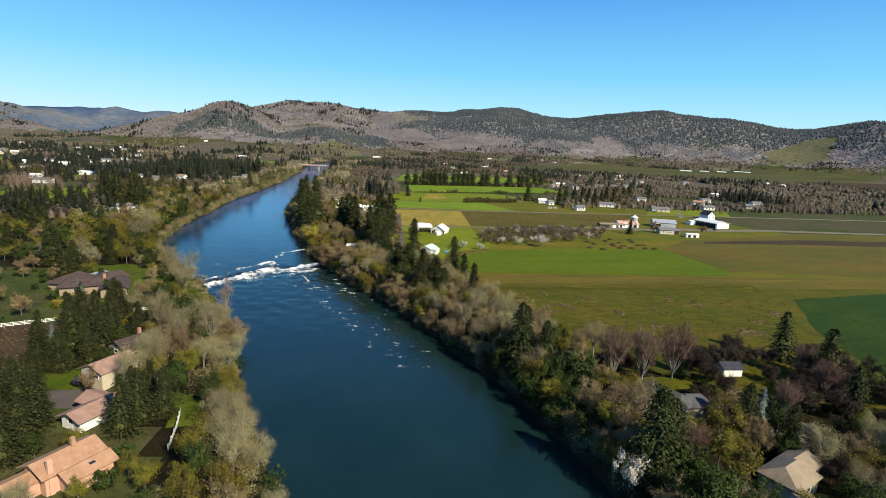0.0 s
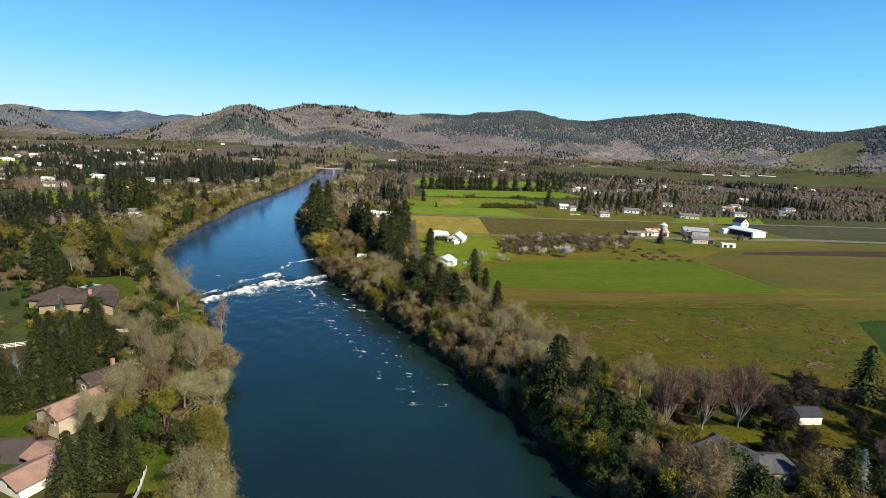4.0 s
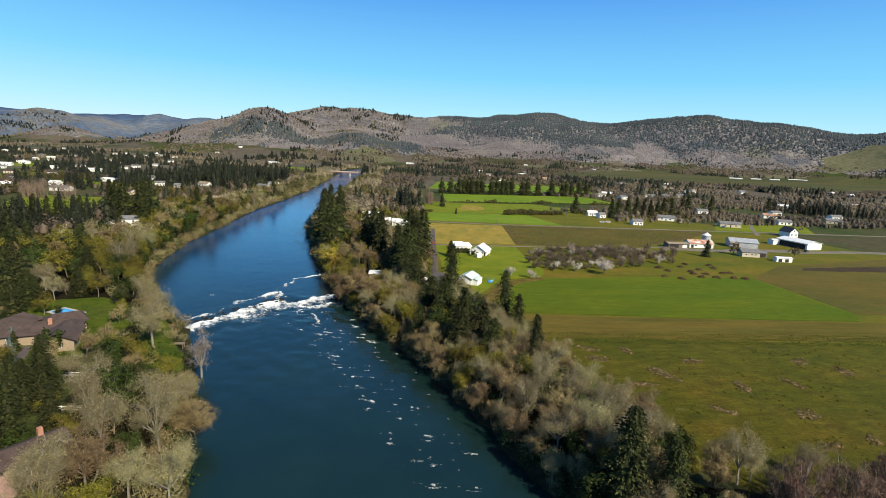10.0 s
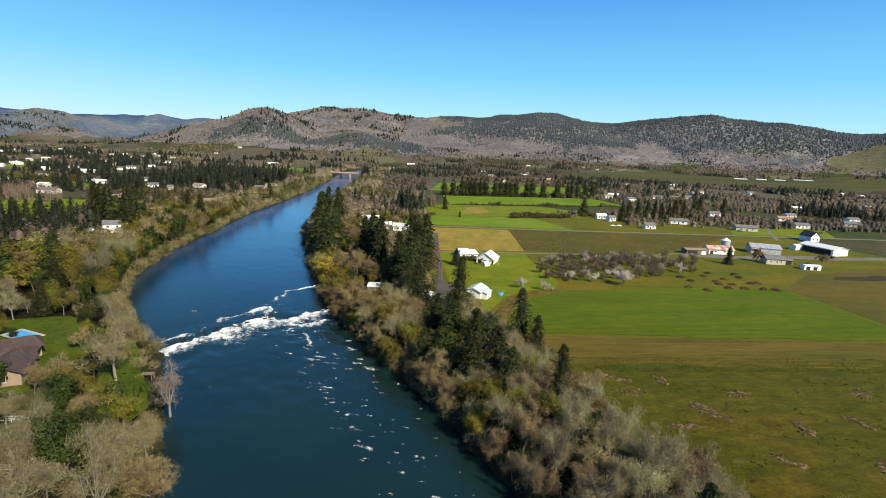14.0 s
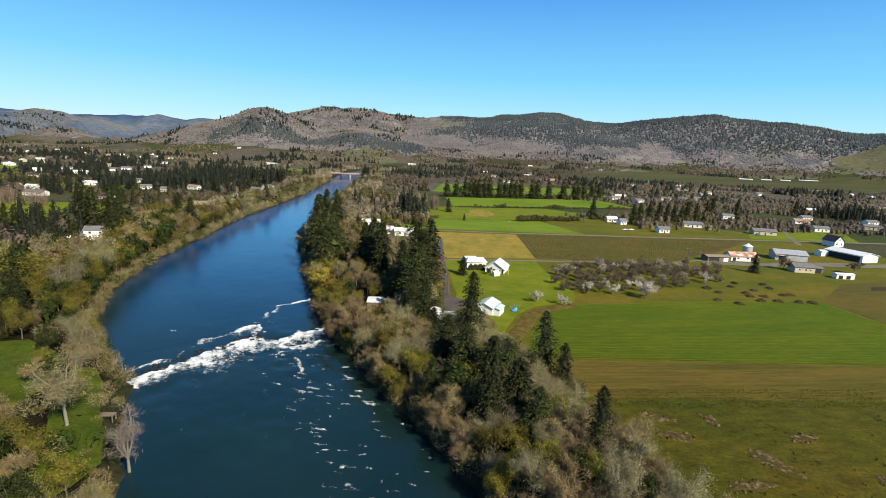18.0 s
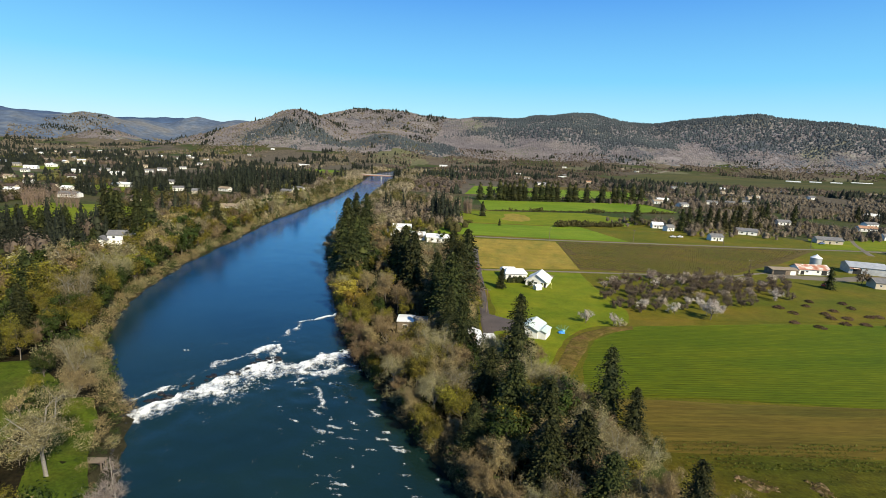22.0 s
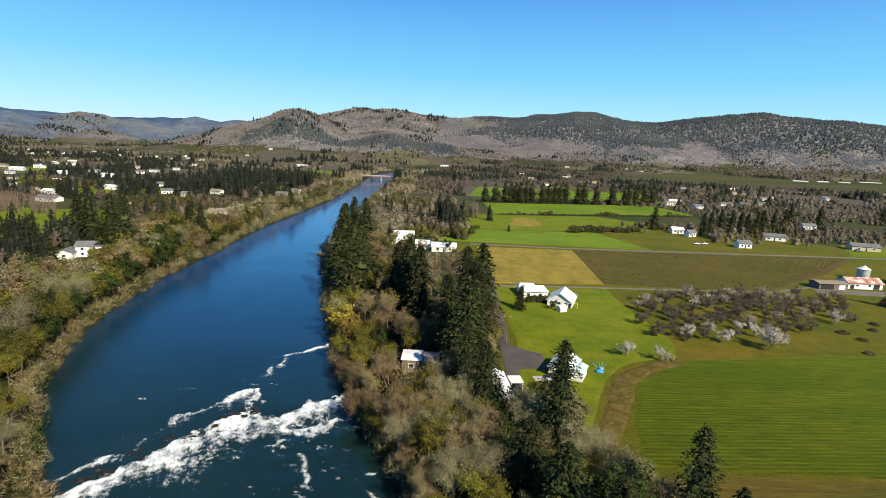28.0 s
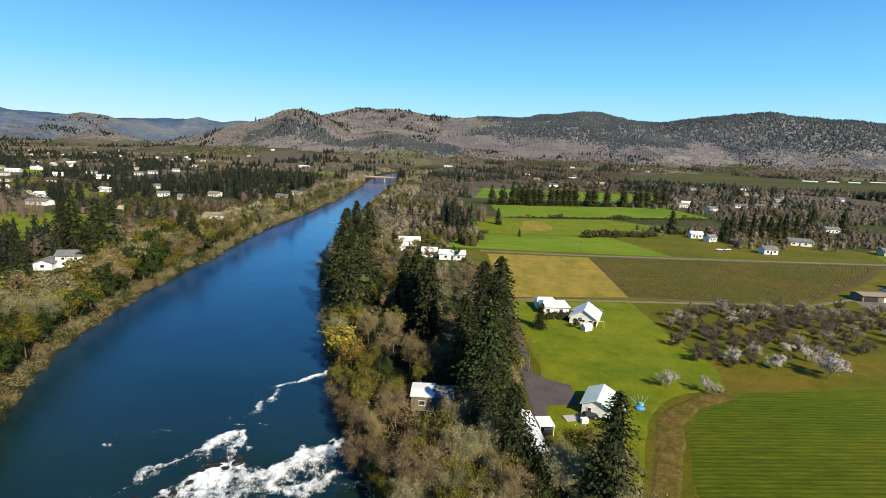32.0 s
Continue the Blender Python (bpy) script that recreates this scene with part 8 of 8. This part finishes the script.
# yellow climbing frame with a blue cover
P_TEAL = plain("teal_tube", (0.16, 0.36, 0.34), 0.5)
P_YELLOW = plain("yellow_tube", (0.62, 0.60, 0.22), 0.5)
P_TARP = surface("blue_tarpaulin", [(0.35, (0.03, 0.16, 0.45)), (0.65, (0.06, 0.25, 0.62))], 1.5, 6, 0.3, 0.5, 0.5, 0.1)
ob = empty("climbing_frame", pose(24, 273.5, float(land(24, 273.5)) + 0.2, 0, 0, 20), "teal tubular climbing frame on the grass", "play frame")
for i in range(6):
    a = radians(20 + i * 28)
    v, f = sticks(np.array([[0.9 * math.cos(a), 0.9 * math.sin(a), 0.0]]), np.array([[2.6 * math.cos(a), 2.6 * math.sin(a), 1.3]]), np.array([0.05]), np.array([0.05]))
    part("arm", mesh_of("arm", v, f, P_TEAL), None, ob)
part("hub", cyl(0.7, 0.6, 0.0, 0.4, 14), P_TEAL, ob)
bm = bmesh.new()
bmesh.ops.create_icosphere(bm, subdivisions=2, radius=1.0)
for v in bm.verts:
    v.co = Vector((v.co.x * 1.25, v.co.y * 0.95, max(v.co.z, -0.1) * 0.75)) * (1 + 0.18 * noise.noise(v.co * 2.5))
ob = empty("tarpaulin", pose(23, 271.2, float(land(23, 271)) + 0.3), "crumpled bright blue tarpaulin heap", "tarpaulin")
part("cover", bm, P_TARP, ob)
# swing frame and white tent by the barn
ob = empty("swing_frame", pose(25, 328.5, float(land(25, 328)) + 0.2, 0, 0, 10), "yellow swing frame on the lawn", "swing")
v, f = sticks(np.array([[-2, -0.9, 0], [-2, 0.9, 0], [2, -0.9, 0], [2, 0.9, 0], [-2, 0, 2.3]], float), np.array([[-2, 0, 2.3], [-2, 0, 2.3], [2, 0, 2.3], [2, 0, 2.3], [2, 0, 2.3]], float), np.full(5, 0.06), np.full(5, 0.06))
part("frame", mesh_of("frame", v, f, P_YELLOW), None, ob)
part("seat", box(-0.6, 0, 0.6, 0.5, 0.2, 0.05), M_WOOD, ob), part("seat", box(0.7, 0, 0.6, 0.5, 0.2, 0.05), M_WOOD, ob)
ob = empty("tent", pose(20.5, 325.5, float(land(20, 325)) + 0.2, 0, 0, 30), "small white tent canopy by the barn", "tent")
part("canopy", roof_mesh(3.2, 2.6, 1.4, 1.0, 0.1, 0.05), M_WHITE, ob)
part("wall", prism(3.1, 2.5, 1.4, 0.9), M_WHITE, ob)
# hedge before the farmhouse
hb = crown(440, 3.0, 1.25, 3, 8, 150, 0.3)
ob = scattered("hedge", [hb], [(8.3 + i * 0.7, 334.6 + i * 0.14, 1.0) for i in range(14)], L_FIR, "clipped dark green hedge before the farmhouse", "hedge")
# red bush, dark bushes
L_RED = leaf("red_leaves", [(0, (0.12, 0.02, 0.015)), (1, (0.32, 0.07, 0.05))], 0.15)
for x, y, s, m2, lab in ((-6.5, 357, 1.0, L_RED, "rounded dark red bush by the lane"), (53, 349, 0.8, L_PILE, "low dark thorn bush in the grass"), (78, 349, 0.9, L_PILE, "low dark thorn bush in the grass"), (73, 357, 0.9, L_RED, "reddish scrub bush in the grass"), (47, 284, 0.8, L_LICHEN, "pale twiggy bush at the field's edge"), (66, 358, 0.7, L_RED, "reddish scrub bush in the grass")):
    v, f = cloud(450 + int(x), 2.0, 1.4, 150, 0.32, 0.0)
    ob = new("bush", mesh_of("bush", v, f, m2))
    ob.matrix_world = Matrix.LocRotScale((x, y, float(land(x, y)) + 0.15), None, (s * 1.2, s * 1.2, s))
    tagged(ob, lab, "bush", "bushes in the grass")
# hedgerows between the meadows
hed = [(2 + i * 2.3 + nprng.normal(0, 0.6), 615 + i * 0.72 + nprng.normal(0, 0.8), float(nprng.uniform(0.5, 1.0)) * (1.6 if field_noise(i * 3.0, 0.0, 20, 90) > 0.6 else 0.8)) for i in range(88)]
hed += [(57 + i * 1.0 + nprng.normal(0, 0.8), 528 + i * 0.4 + nprng.normal(0, 2.0), float(nprng.uniform(1.0, 2.0))) for i in range(26)] + [(85 + i * 1.0 + nprng.normal(0, 0.8), 540 + i * 0.3 + nprng.normal(0, 2.0), float(nprng.uniform(0.9, 1.6))) for i in range(30)]
hed += [(-22 + i * 1.2, 521 + 0.1 * i, 0.8) for i in range(8)] + [(-30 + i * 1.2, 524 + 0.1 * i, 1.0) for i in range(6)]
scattered("hedgerow", [cloud(460 + i, 3.0, 1.8, 60, 0.7, 0.0) for i in range(3)], hed, L_OLIVEFAR, "dark hedgerows between green meadows", "hedge")

# ---- by the brown house: pool, deck, stones ----
ob = empty("pool", pose(-121.5, 203, 0.35, 0, 0, -20), "blue swimming pool beside the brown house", "pool")
part("water", box(0, 0, 0.1, 9, 4.5, 0.1), surface("pool_water", [(0.35, (0.05, 0.25, 0.55)), (0.65, (0.08, 0.35, 0.65))], 0.6, 3, 0.15, 0.1, 0.1, 0.02), ob)
for x, y, sx, sy in ((0, 2.6, 10.6, 0.8), (0, -2.6, 10.6, 0.8), (4.9, 0, 0.8, 4.4), (-4.9, 0, 0.8, 4.4)):
    part("coping", box(x, y, 0.12, sx, sy, 0.2, 0.03), M_CONC, ob)
ob = empty("deck", pose(-77, 187.5, -1.75, 0, 0, 8), "weathered wooden deck on the river bank", "deck")
for i in range(9):
    part("plank", box(0, -0.8 + i * 0.2, 0, 5.0, 0.17, 0.08), M_WOOD, ob)
for x in (-2.2, 2.2):
    for y in (-0.75, 0.75):
        part("post", box(x, y, -0.8, 0.2, 0.2, 1.5), M_WOOD, ob)
# bank stones and ledge rocks
M_ROCK = surface("dark_wet_rock", [(0.35, (0.008, 0.008, 0.009)), (0.65, (0.02, 0.019, 0.018))], 0.8, 5, 0.4, 0.5, 0.6, 0.1)


def rock_mesh(seed):
    bm = bmesh.new()
    bmesh.ops.create_icosphere(bm, subdivisions=2, radius=1.0)
    for v in bm.verts:
        v.co *= 1 + 0.45 * noise.noise(v.co * 1.3 + Vector((seed, 0, 0)))
        v.co.z *= 0.6
    me = bpy.data.meshes.new("rock")
    bm.to_mesh(me)
    bm.free()
    me.materials.append(M_ROCK)
    return me


rocks = [rock_mesh(i * 3.7) for i in range(4)]
for i in range(70):
    if i < 46:
        x = -92 + 0.62 * i + rnd.uniform(-1, 1)
        y = float(np.interp(x, [-95, -87, -79, -74, -67, -60, -52, -38], [203, 208, 220, 227, 241, 246, 243, 241])) + rnd.uniform(-1, 9)
        s = rnd.uniform(0.35, 1.0)
        z = WATER_Z + 0.02
    else:
        y = rnd.uniform(176, 212)
        x = float(left_bank(y)) + rnd.uniform(-1.5, 1.2)
        s = rnd.uniform(0.3, 0.9)
        z = float(land(x, y)) + 0.1
    ob = new("rock", rocks[i % 4])
    ob.matrix_world = Matrix.LocRotScale((x, y, z), Euler((0, 0, rnd.uniform(0, 6))), (s * 1.3, s, s * 0.8))
    tagged(ob, "dark wet boulder at the rapids" if i < 46 else "dark boulder on the river bank", "rock", "river rocks")
